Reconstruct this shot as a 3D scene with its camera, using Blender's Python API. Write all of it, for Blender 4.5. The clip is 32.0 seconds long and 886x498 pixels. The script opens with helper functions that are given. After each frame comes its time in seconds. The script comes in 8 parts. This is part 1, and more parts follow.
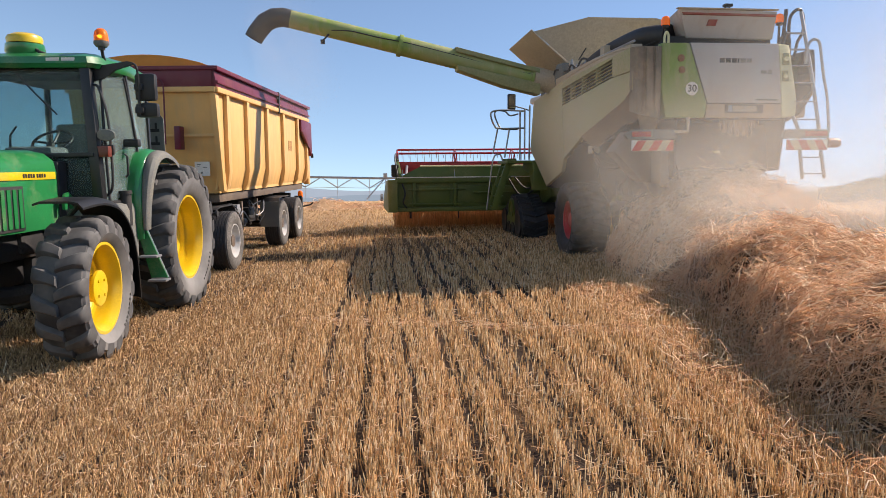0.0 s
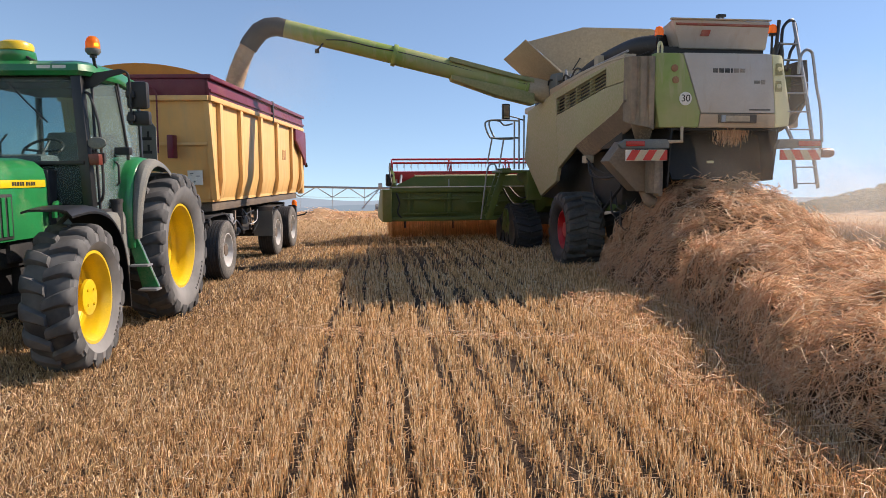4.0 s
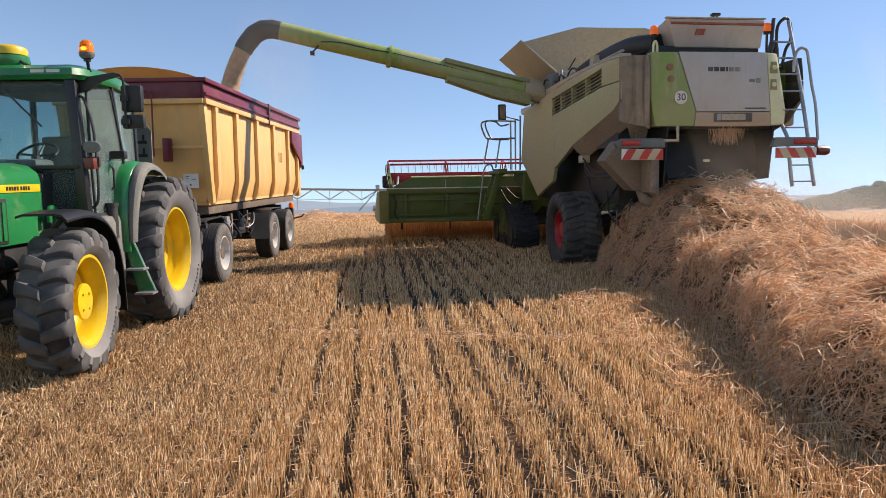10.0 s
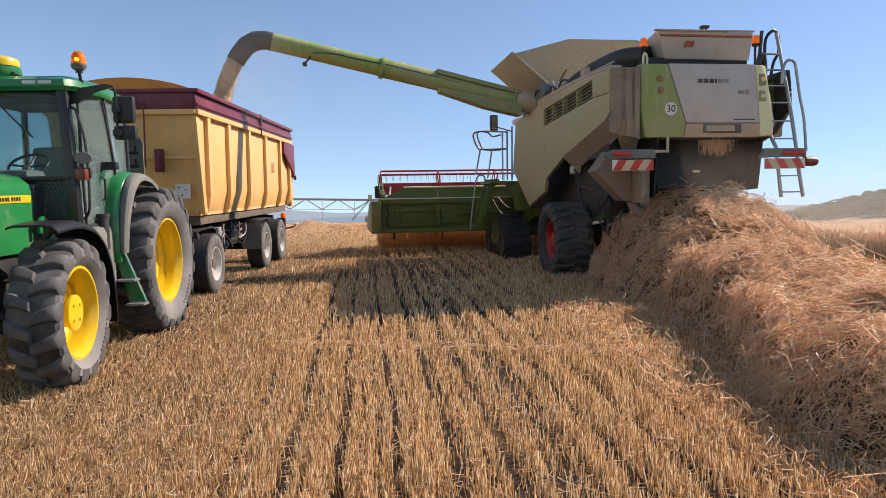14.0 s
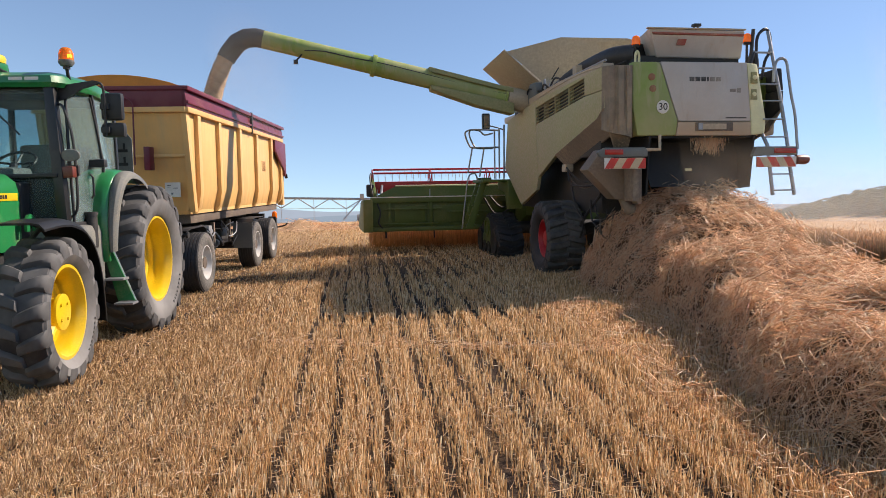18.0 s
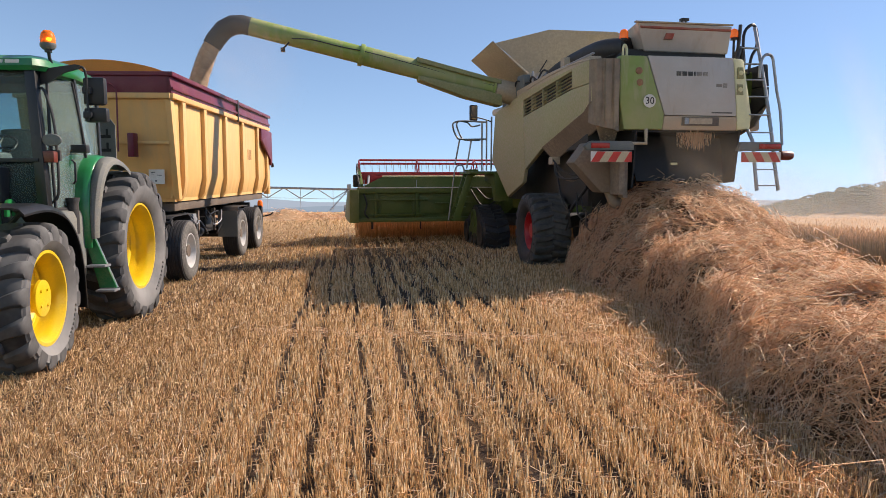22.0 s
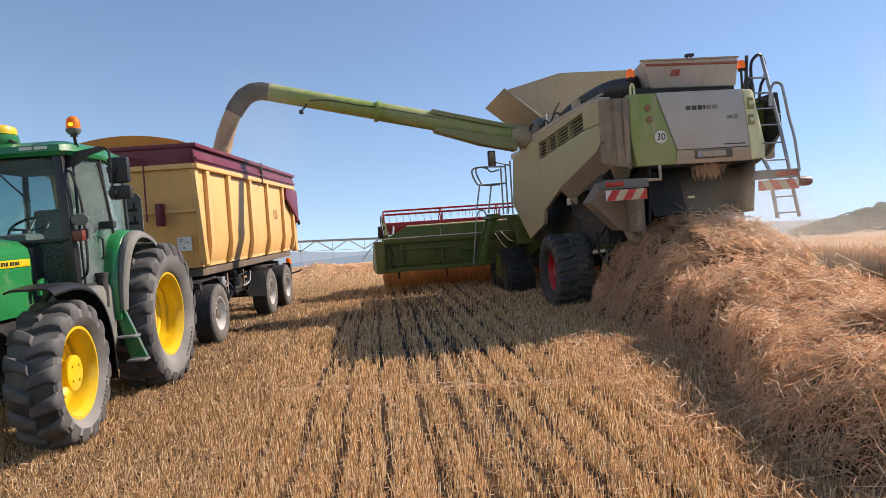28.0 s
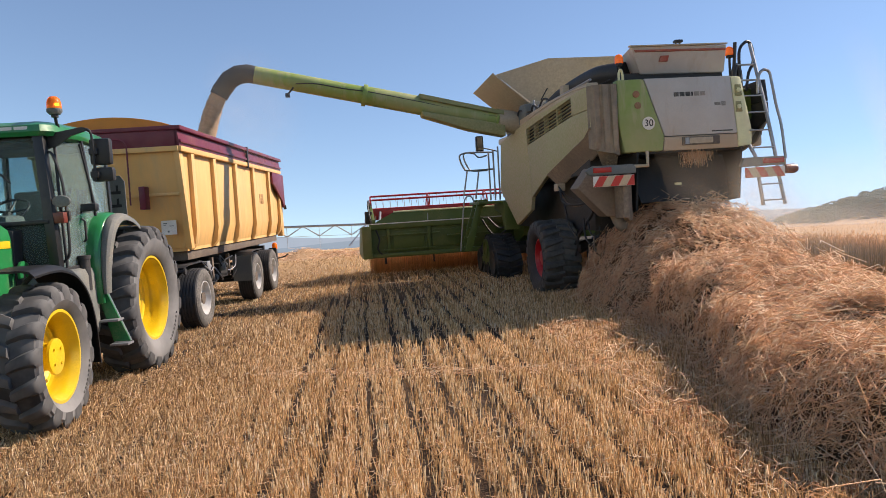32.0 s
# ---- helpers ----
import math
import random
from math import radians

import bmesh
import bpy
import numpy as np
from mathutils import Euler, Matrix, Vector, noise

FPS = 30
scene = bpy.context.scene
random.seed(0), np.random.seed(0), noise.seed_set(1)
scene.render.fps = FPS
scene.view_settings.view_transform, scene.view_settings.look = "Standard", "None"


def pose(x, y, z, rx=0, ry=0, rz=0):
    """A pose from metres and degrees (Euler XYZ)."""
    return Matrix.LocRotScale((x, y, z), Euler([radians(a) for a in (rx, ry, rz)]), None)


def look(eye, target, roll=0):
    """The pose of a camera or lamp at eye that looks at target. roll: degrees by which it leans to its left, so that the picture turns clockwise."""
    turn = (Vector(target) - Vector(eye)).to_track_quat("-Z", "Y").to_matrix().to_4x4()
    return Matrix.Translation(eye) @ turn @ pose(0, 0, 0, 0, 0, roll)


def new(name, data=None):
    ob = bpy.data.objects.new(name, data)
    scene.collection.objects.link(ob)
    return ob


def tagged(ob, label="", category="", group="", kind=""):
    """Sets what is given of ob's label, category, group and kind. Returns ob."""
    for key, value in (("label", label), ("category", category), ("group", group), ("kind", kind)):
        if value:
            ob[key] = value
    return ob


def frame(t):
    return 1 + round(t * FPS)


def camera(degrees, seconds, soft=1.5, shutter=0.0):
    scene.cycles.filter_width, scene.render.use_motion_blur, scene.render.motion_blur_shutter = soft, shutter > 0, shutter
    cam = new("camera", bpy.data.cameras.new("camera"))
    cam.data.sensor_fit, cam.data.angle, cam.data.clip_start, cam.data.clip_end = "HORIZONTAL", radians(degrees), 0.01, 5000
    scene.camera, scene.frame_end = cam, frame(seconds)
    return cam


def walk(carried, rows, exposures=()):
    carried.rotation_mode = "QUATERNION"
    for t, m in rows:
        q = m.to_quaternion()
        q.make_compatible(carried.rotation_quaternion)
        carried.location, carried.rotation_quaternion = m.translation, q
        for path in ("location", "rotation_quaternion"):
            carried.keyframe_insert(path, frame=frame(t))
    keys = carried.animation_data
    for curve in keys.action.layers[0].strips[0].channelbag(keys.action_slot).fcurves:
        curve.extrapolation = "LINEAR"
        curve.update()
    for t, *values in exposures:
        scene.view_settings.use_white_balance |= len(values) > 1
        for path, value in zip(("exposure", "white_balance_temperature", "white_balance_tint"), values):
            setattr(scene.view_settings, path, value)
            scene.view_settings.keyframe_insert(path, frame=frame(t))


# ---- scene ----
cam = camera(63.5, 32.0, 0.6)

PATH = [
    (0, (-0.188, -0.912, 1.816), (-0.028, 1.069, 1.585), -0.5),
    (0.5, (-0.174, -0.876, 1.796), (-0.008, 1.105, 1.575), -0.6),
    (1, (-0.173, -0.853, 1.797), (-0.001, 1.128, 1.578), -0.7),
    (1.5, (-0.158, -0.858, 1.795), (0.02, 1.122, 1.577), -0.8),
    (2, (-0.156, -0.861, 1.798), (0.031, 1.118, 1.583), -1.0),
    (2.5, (-0.163, -0.86, 1.798), (0.023, 1.12, 1.588), -1.1),
    (3, (-0.17, -0.865, 1.8), (0.012, 1.116, 1.59), -0.7),
    (3.5, (-0.169, -0.872, 1.803), (0.006, 1.109, 1.6), -0.3),
    (5.5, (-0.158, -0.854, 1.794), (0.012, 1.128, 1.589), -0.9),
    (6, (-0.164, -0.861, 1.794), (0.005, 1.119, 1.574), -0.4),
    (6.5, (-0.167, -0.867, 1.792), (-0.003, 1.115, 1.582), -0.4),
    (7, (-0.168, -0.868, 1.795), (-0.001, 1.114, 1.588), -0.6),
    (7.5, (-0.165, -0.863, 1.79), (0.006, 1.118, 1.577), -0.7),
    (8, (-0.161, -0.865, 1.792), (0.02, 1.116, 1.576), -0.7),
    (8.5, (-0.162, -0.867, 1.792), (0.015, 1.114, 1.579), -0.4),
    (9, (-0.162, -0.867, 1.793), (0.011, 1.115, 1.582), -0.3),
    (9.5, (-0.152, -0.866, 1.796), (0.016, 1.116, 1.592), -0.7),
    (10, (-0.149, -0.861, 1.798), (0.031, 1.121, 1.598), -0.9),
    (10.5, (-0.149, -0.86, 1.796), (0.044, 1.121, 1.602), -1.0),
    (11, (-0.144, -0.861, 1.801), (0.05, 1.121, 1.609), -1.1),
    (11.5, (-0.142, -0.869, 1.798), (0.056, 1.112, 1.608), -0.9),
    (12, (-0.141, -0.881, 1.81), (0.056, 1.101, 1.628), -0.9),
    (12.5, (-0.141, -0.873, 1.809), (0.063, 1.11, 1.64), -1.1),
    (13, (-0.14, -0.876, 1.803), (0.07, 1.106, 1.634), -1.2),
    (13.5, (-0.127, -0.874, 1.799), (0.08, 1.108, 1.631), -1.4),
    (14, (-0.139, -0.885, 1.809), (0.062, 1.097, 1.636), -0.9),
    (14.5, (-0.126, -0.866, 1.801), (0.066, 1.117, 1.628), -0.8),
    (16.5, (-0.12, -0.844, 1.798), (0.14, 1.131, 1.616), -0.7),
    (17, (-0.122, -0.847, 1.799), (0.149, 1.126, 1.62), -0.6),
    (17.5, (-0.137, -0.848, 1.808), (0.092, 1.132, 1.641), -0.5),
    (18, (-0.135, -0.843, 1.796), (0.088, 1.136, 1.62), -0.9),
    (18.5, (-0.129, -0.846, 1.799), (0.09, 1.133, 1.61), -0.8),
    (19, (-0.121, -0.848, 1.788), (0.102, 1.13, 1.589), -0.5),
    (19.5, (-0.122, -0.862, 1.798), (0.089, 1.117, 1.601), -0.4),
    (20, (-0.122, -0.871, 1.804), (0.093, 1.109, 1.626), -0.7),
    (20.5, (-0.117, -0.866, 1.801), (0.129, 1.11, 1.62), -0.7),
    (21, (-0.116, -0.868, 1.804), (0.131, 1.11, 1.637), -0.6),
    (21.5, (-0.12, -0.855, 1.792), (0.135, 1.121, 1.616), -0.1),
    (22, (-0.113, -0.838, 1.782), (0.146, 1.135, 1.583), -0.1),
    (22.5, (-0.12, -0.84, 1.793), (0.136, 1.133, 1.594), -0.1),
    (23, (-0.108, -0.831, 1.792), (0.152, 1.143, 1.603), -0.6),
    (23.5, (-0.065, -0.849, 1.809), (0.197, 1.125, 1.629), -1.3),
    (24, (-0.003, -0.903, 1.857), (0.222, 1.081, 1.748), -1.9),
    (24.5, (0.092, -0.931, 1.892), (0.269, 1.061, 1.897), -3.8),
    (25, (0.091, -0.902, 1.875), (0.392, 1.075, 1.879), -4.0),
    (25.5, (0.075, -0.969, 1.866), (0.32, 1.015, 1.826), -3.3),
    (26, (0.09, -0.949, 1.877), (0.284, 1.04, 1.811), -3.7),
    (26.5, (0.073, -0.966, 1.869), (0.252, 1.024, 1.781), -3.7),
    (28.5, (0.085, -0.975, 1.882), (0.254, 1.017, 1.807), -4.0),
    (29, (0.091, -0.971, 1.877), (0.262, 1.02, 1.795), -4.0),
    (29.5, (0.091, -0.971, 1.873), (0.268, 1.019, 1.781), -4.1),
    (30, (0.091, -0.971, 1.876), (0.273, 1.018, 1.781), -4.0),
    (30.5, (0.081, -0.968, 1.875), (0.266, 1.021, 1.777), -3.6),
    (31, (0.092, -0.959, 1.873), (0.278, 1.03, 1.775), -3.7),
    (31.5, (0.089, -0.951, 1.858), (0.281, 1.037, 1.754), -3.6),
    (32, (0.085, -0.94, 1.858), (0.288, 1.046, 1.741), -3.6),
]
walk(cam, [(t, look(eye, target, roll)) for t, eye, target, roll in PATH],
     exposures=[(0.0, 0.55, 6900, 17), (32.0, 0.55, 6900, 17)])

# ---- light ----
world = bpy.data.worlds.new("world")
scene.world = world
world.use_nodes = True
wn = world.node_tree
sky = wn.nodes.new("ShaderNodeTexSky")
sky.sky_type, sky.sun_disc = "NISHITA", False
SUN = Vector((1.22, 0.40, 1.0)).normalized()
sky.sun_elevation = math.asin(SUN.z)
sky.sun_rotation = math.atan2(SUN.x, SUN.y)
sky.altitude, sky.air_density, sky.dust_density, sky.ozone_density = 900, 1.0, 0.03, 2.6
# the field lies on a gentle slope, so the true horizon is lower ahead
tilt = wn.nodes.new("ShaderNodeMapping")
tilt.inputs["Rotation"].default_value = (radians(7), radians(-6), 0)
wn.links.new(wn.nodes.new("ShaderNodeTexCoord").outputs["Generated"], tilt.inputs[0])
wn.links.new(tilt.outputs[0], sky.inputs[0])
clear = wn.nodes.new("ShaderNodeMix")
clear.data_type, clear.blend_type = "RGBA", "MULTIPLY"
clear.inputs[0].default_value, clear.inputs[7].default_value = 1.0, (0.965, 1.0, 0.985, 1)
wn.links.new(sky.outputs[0], clear.inputs[6])
wn.links.new(clear.outputs[2], wn.nodes["Background"].inputs[0])
wn.nodes["Background"].inputs[1].default_value = 0.116
sun_data = bpy.data.lights.new("sun", "SUN")
sun_data.energy, sun_data.angle, sun_data.color = 5.0, radians(0.55), (1.0, 0.91, 0.79)
sun_lamp = new("sun", sun_data)
sun_lamp.matrix_world = look(SUN * 60, (0, 0, 0))


# ---- mesh tools ----
class Geo:
    """Vertices and faces of one part."""

    def __init__(self):
        self.v, self.f = [], []

    def add(self, verts, faces, m=None):
        k = len(self.v)
        self.v += [tuple(m @ Vector(p)) for p in verts] if m else [tuple(p) for p in verts]
        self.f += [tuple(i + k for i in f) for f in faces]
        return self

    def box(self, x0, x1, y0, y1, z0, z1, m=None):
        vs = [(x, y, z) for x in (x0, x1) for y in (y0, y1) for z in (z0, z1)]
        return self.add(vs, [(0, 1, 3, 2), (4, 6, 7, 5), (0, 4, 5, 1), (2, 3, 7, 6), (0, 2, 6, 4), (1, 5, 7, 3)], m)

    def prism(self, pts, axis, a, b, m=None):
        """A closed outline (pairs) drawn out along an axis from a to b."""
        n = len(pts)
        put = {"x": lambda p, c: (c, p[0], p[1]), "y": lambda p, c: (p[0], c, p[1]), "z": lambda p, c: (p[0], p[1], c)}[axis]
        vs = [put(p, a) for p in pts] + [put(p, b) for p in pts]
        fs = [tuple(range(n))[::-1], tuple(range(n, 2 * n))] + [(i, (i + 1) % n, n + (i + 1) % n, n + i) for i in range(n)]
        return self.add(vs, fs, m)

    def strip(self, pts, axis, a, b, thick):
        """An open line of pairs, given a thickness, drawn out from a to b: bent sheet."""
        n, off = len(pts), []
        for i in range(n):
            p, q = pts[max(i - 1, 0)], pts[min(i + 1, n - 1)]
            d = Vector((q[0] - p[0], q[1] - p[1])).normalized()
            off.append((pts[i][0] - d.y * thick, pts[i][1] + d.x * thick))
        put = {"x": lambda p, c: (c, p[0], p[1]), "y": lambda p, c: (p[0], c, p[1])}[axis]
        vs = [put(p, c) for pair in zip(pts, off) for p in pair for c in (a, b)]
        fs = [(0, 1, 3, 2), (4 * n - 4, 4 * n - 2, 4 * n - 1, 4 * n - 3)]
        for i in range(n - 1):
            k = 4 * i
            fs += [(k, k + 4, k + 5, k + 1), (k + 2, k + 3, k + 7, k + 6), (k, k + 2, k + 6, k + 4), (k + 1, k + 5, k + 7, k + 3)]
        return self.add(vs, fs)

    def shell(self, pts, prof, thick):
        """A moulded sheet: the line of (y, z) pairs carries a cross profile of (x, drop) pairs."""
        n, m, vs = len(pts), len(prof), []
        for i in range(n):
            p, q = pts[max(i - 1, 0)], pts[min(i + 1, n - 1)]
            d = Vector((q[0] - p[0], q[1] - p[1])).normalized()
            out = Vector((-d.y, d.x))
            for t in (0, thick):
                vs += [(x, pts[i][0] - out.x * (drop + t), pts[i][1] - out.y * (drop + t)) for x, drop in prof]
        fs, s = [], 2 * m
        for i in range(n - 1):
            for j in range(m - 1):
                a = i * s + j
                fs += [(a, a + 1, a + s + 1, a + s), (a + m, a + s + m, a + s + m + 1, a + m + 1)]
            for j in (0, m - 1):
                a = i * s + j
                fs.append((a, a + s, a + s + m, a + m))
        for i in (0, n - 1):
            fs += [(i * s + j, i * s + j + m, i * s + j + m + 1, i * s + j + 1) for j in range(m - 1)]
        return self.add(vs, fs)

    def tube(self, pts, r, seg=8, closed=False):
        pts = [Vector(p) for p in pts]
        n, rings = len(pts), []
        k = len(self.v)
        up = None
        for i, p in enumerate(pts):
            d = (pts[min(i + 1, n - 1)] - pts[max(i - 1, 0)]).normalized()
            if up is None:
                up = d.orthogonal().normalized()
            up = (up - d * up.dot(d)).normalized()
            side = d.cross(up)
            rr = r[i] if isinstance(r, (list, tuple)) else r
            self.v += [tuple(p + rr * (math.cos(a) * up + math.sin(a) * side)) for a in (2 * math.pi * j / seg for j in range(seg))]
        for i in range(n - 1):
            for j in range(seg):
                a, b = k + i * seg + j, k + i * seg + (j + 1) % seg
                self.f.append((a, b, b + seg, a + seg))
        if not closed:
            self.f.append(tuple(k + j for j in range(seg))[::-1])
            self.f.append(tuple(k + (n - 1) * seg + j for j in range(seg)))
        return self

    def lathe(self, prof, seg=48, m=None, ends=False):
        """Rows of (along x, radius), turned about the x axis."""
        n = len(prof)
        vs = [(x, r * math.cos(t), r * math.sin(t)) for x, r in prof for t in (2 * math.pi * j / seg for j in range(seg))]
        fs = [(i * seg + j, i * seg + (j + 1) % seg, (i + 1) * seg + (j + 1) % seg, (i + 1) * seg + j) for i in range(n - 1) for j in range(seg)]
        if ends:
            fs += [tuple(range(seg))[::-1], tuple((n - 1) * seg + j for j in range(seg))]
        return self.add(vs, fs, m)

    def cyl(self, a, b, r, seg=14):
        return self.tube([a, b], r, seg)


def bend(pts, step=6):
    """A smooth line through the given corners."""
    pts, out = [Vector(p) for p in pts], []
    for i in range(len(pts) - 1):
        p0, p1, p2, p3 = pts[max(i - 1, 0)], pts[i], pts[i + 1], pts[min(i + 2, len(pts) - 1)]
        for s in range(step):
            t = s / step
            out.append(0.5 * (2 * p1 + (p2 - p0) * t + (2 * p0 - 5 * p1 + 4 * p2 - p3) * t * t + (3 * p1 - p0 - 3 * p2 + p3) * t ** 3))
    return out + [pts[-1]]


def mesh_of(name, g, mat, bevel=0.0, angle=38):
    me = bpy.data.meshes.new(name)
    me.from_pydata(g.v, [], g.f)
    bm = bmesh.new()
    bm.from_mesh(me)
    bmesh.ops.recalc_face_normals(bm, faces=bm.faces)
    if bevel:
        sharp = [e for e in bm.edges if len(e.link_faces) == 2 and e.calc_face_angle(0) > radians(30)]
        bmesh.ops.bevel(bm, geom=sharp, offset=bevel, segments=2, affect="EDGES", profile=0.6, clamp_overlap=True)
    bm.to_mesh(me)
    bm.free()
    me.polygons.foreach_set("use_smooth", [True] * len(me.polygons))
    me.set_sharp_from_angle(angle=radians(angle))
    me.materials.append(mat)
    return me


def part(name, g, mat, parent, label="", bevel=0.0, at=None):
    ob = new(name, mesh_of(name, g, mat, bevel))
    ob.parent = parent
    if at is not None:
        ob.matrix_basis = at
    if label:
        ob["label"] = label
    return ob


def thing(name, m, label, category, group="", kind=""):
    ob = new(name)
    ob.empty_display_size = 0.2
    ob.matrix_basis = m
    return tagged(ob, label, category, group, kind)


def fast_mesh(name, verts, tris, mat, n=3):
    me = bpy.data.meshes.new(name)
    verts, tris = np.asarray(verts, np.float32), np.asarray(tris, np.int32)
    me.vertices.add(len(verts))
    me.vertices.foreach_set("co", verts.ravel())
    me.loops.add(tris.size)
    me.loops.foreach_set("vertex_index", tris.ravel())
    me.polygons.add(len(tris))
    me.polygons.foreach_set("loop_start", np.arange(0, tris.size, n, dtype=np.int32))
    me.polygons.foreach_set("loop_total", np.full(len(tris), n, np.int32))
    me.update(calc_edges=True)
    me.materials.append(mat)
    return me


# ---- materials ----
def mix_rgb(nt, fac, a, b):
    n = nt.nodes.new("ShaderNodeMix")
    n.data_type = "RGBA"
    for sock, val in ((n.inputs[0], fac), (n.inputs[6], a), (n.inputs[7], b)):
        if isinstance(val, (int, float)):
            sock.default_value = val
        elif isinstance(val, tuple):
            sock.default_value = (*val, 1)
        else:
            nt.links.new(val, sock)
    return n.outputs[2]


def noise_fac(nt, scale, lo, hi, coord, detail=4.0, rough=0.6):
    n = nt.nodes.new("ShaderNodeTexNoise")
    n.inputs["Scale"].default_value, n.inputs["Detail"].default_value, n.inputs["Roughness"].default_value = scale, detail, rough
    nt.links.new(coord, n.inputs["Vector"])
    r = nt.nodes.new("ShaderNodeMapRange")
    r.inputs[1].default_value, r.inputs[2].default_value = lo, hi
    nt.links.new(n.outputs[0], r.inputs[0])
    return r.outputs[0]


def paint(name, base, rough=0.5, metal=0.0, dust=0.3, dust_col=(0.40, 0.31, 0.20), scale=3.0, grain=60.0, bump=0.1, vary=0.15, island=0.0, coat=0.0, streak=None, through_light=0.0, tones=None):
    """A surface with broad stains, fine grain and a film of dust."""
    mat = bpy.data.materials.new(name)
    mat.use_nodes = True
    nt = mat.node_tree
    p = nt.nodes["Principled BSDF"]
    co = nt.nodes.new("ShaderNodeTexCoord").outputs["Object"]
    dark = tuple(c * (1 - vary) for c in base)
    lite = tuple(c * min(1 + vary, 1 / max(base)) for c in base)
    col = mix_rgb(nt, noise_fac(nt, scale, 0.35, 0.65, co), dark, lite)
    if island:
        isl = nt.nodes.new("ShaderNodeNewGeometry").outputs["Random Per Island"]
        ramp = nt.nodes.new("ShaderNodeValToRGB")
        ramp.color_ramp.elements[0].color = (*[c * (1 - island) for c in base], 1)
        ramp.color_ramp.elements[1].color = (*[c * min(1 + island, 1 / max(base)) for c in base], 1)
        if tones:
            for k, c in enumerate(tones):
                e = ramp.color_ramp.elements[k] if k < 2 else ramp.color_ramp.elements.new(1.0)
                e.position, e.color = k / (len(tones) - 1), (*c, 1)
        nt.links.new(isl, ramp.inputs[0])
        col = mix_rgb(nt, 0.85 if tones else 0.75, col, ramp.outputs[0])
    if dust:
        big = noise_fac(nt, scale * 0.6, 0.62 - dust * 0.5, 0.95 - dust * 0.45, co, 5.0, 0.65)
        if streak:
            mp = nt.nodes.new("ShaderNodeMapping")
            mp.inputs["Scale"].default_value = streak
            nt.links.new(co, mp.inputs[0])
            fine = noise_fac(nt, 6.0, 0.45, 0.7, mp.outputs[0])
            m = nt.nodes.new("ShaderNodeMath")
            m.operation = "MAXIMUM"
            nt.links.new(big, m.inputs[0])
            nt.links.new(fine, m.inputs[1])
            m2 = nt.nodes.new("ShaderNodeMath")
            m2.operation = "MULTIPLY"
            m2.inputs[1].default_value = min(1.0, dust + 0.3)
            nt.links.new(m.outputs[0], m2.inputs[0])
            big = m2.outputs[0]
        col = mix_rgb(nt, big, col, dust_col)
        rr = nt.nodes.new("ShaderNodeMapRange")
        rr.inputs[3].default_value, rr.inputs[4].default_value = rough, 0.9
        nt.links.new(big, rr.inputs[0])
        nt.links.new(rr.outputs[0], p.inputs["Roughness"])
    else:
        p.inputs["Roughness"].default_value = rough
    col = mix_rgb(nt, noise_fac(nt, grain, 0.3, 0.7, co), col, tuple(c * 0.85 for c in base)) if grain and vary > 0.1 else col
    nt.links.new(col, p.inputs["Base Color"])
    p.inputs["Metallic"].default_value = metal
    p.inputs["Coat Weight"].default_value = coat
    if bump:
        b = nt.nodes.new("ShaderNodeBump")
        b.inputs["Strength"].default_value, b.inputs["Distance"].default_value = bump, 0.01
        nt.links.new(noise_fac(nt, grain or 40, 0.2, 0.8, co), b.inputs["Height"])
        nt.links.new(b.outputs[0], p.inputs["Normal"])
    if through_light:
        tr, mx = nt.nodes.new("ShaderNodeBsdfTranslucent"), nt.nodes.new("ShaderNodeMixShader")
        nt.links.new(col, tr.inputs[0])
        mx.inputs[0].default_value = through_light
        nt.links.new(p.outputs[0], mx.inputs[1])
        nt.links.new(tr.outputs[0], mx.inputs[2])
        nt.links.new(mx.outputs[0], nt.nodes["Material Output"].inputs[0])
    return mat


def glass(name, tint, rough=0.03, ior=1.06, film=0.0):
    """Clear or tinted glass, with a film of dust if asked for."""
    mat = bpy.data.materials.new(name)
    mat.use_nodes = True
    nt = mat.node_tree
    p = nt.nodes["Principled BSDF"]
    if film:
        dust, mix = nt.nodes.new("ShaderNodeBsdfDiffuse"), nt.nodes.new("ShaderNodeMixShader")
        dust.inputs[0].default_value = (0.40, 0.43, 0.40, 1)
        patch = nt.nodes.new("ShaderNodeMath")
        patch.operation, patch.inputs[1].default_value = "MULTIPLY", film
        nt.links.new(noise_fac(nt, 2.0, 0.1, 1.0, nt.nodes.new("ShaderNodeTexCoord").outputs["Object"]), patch.inputs[0])
        nt.links.new(patch.outputs[0], mix.inputs[0])
        nt.links.new(p.outputs[0], mix.inputs[1])
        nt.links.new(dust.outputs[0], mix.inputs[2])
        nt.links.new(mix.outputs[0], nt.nodes["Material Output"].inputs[0])
    p.inputs["Base Color"].default_value = (*tint, 1)
    p.inputs["Transmission Weight"].default_value = 1.0
    p.inputs["Roughness"].default_value = rough
    p.inputs["IOR"].default_value = ior
    return mat


def glow(name, col, strength):
    mat = bpy.data.materials.new(name)
    mat.use_nodes = True
    p = mat.node_tree.nodes["Principled BSDF"]
    p.inputs["Base Color"].default_value = (*col, 1)
    p.inputs["Emission Color"].default_value = (*col, 1)
    p.inputs["Emission Strength"].default_value = strength
    p.inputs["Roughness"].default_value = 0.25
    return mat


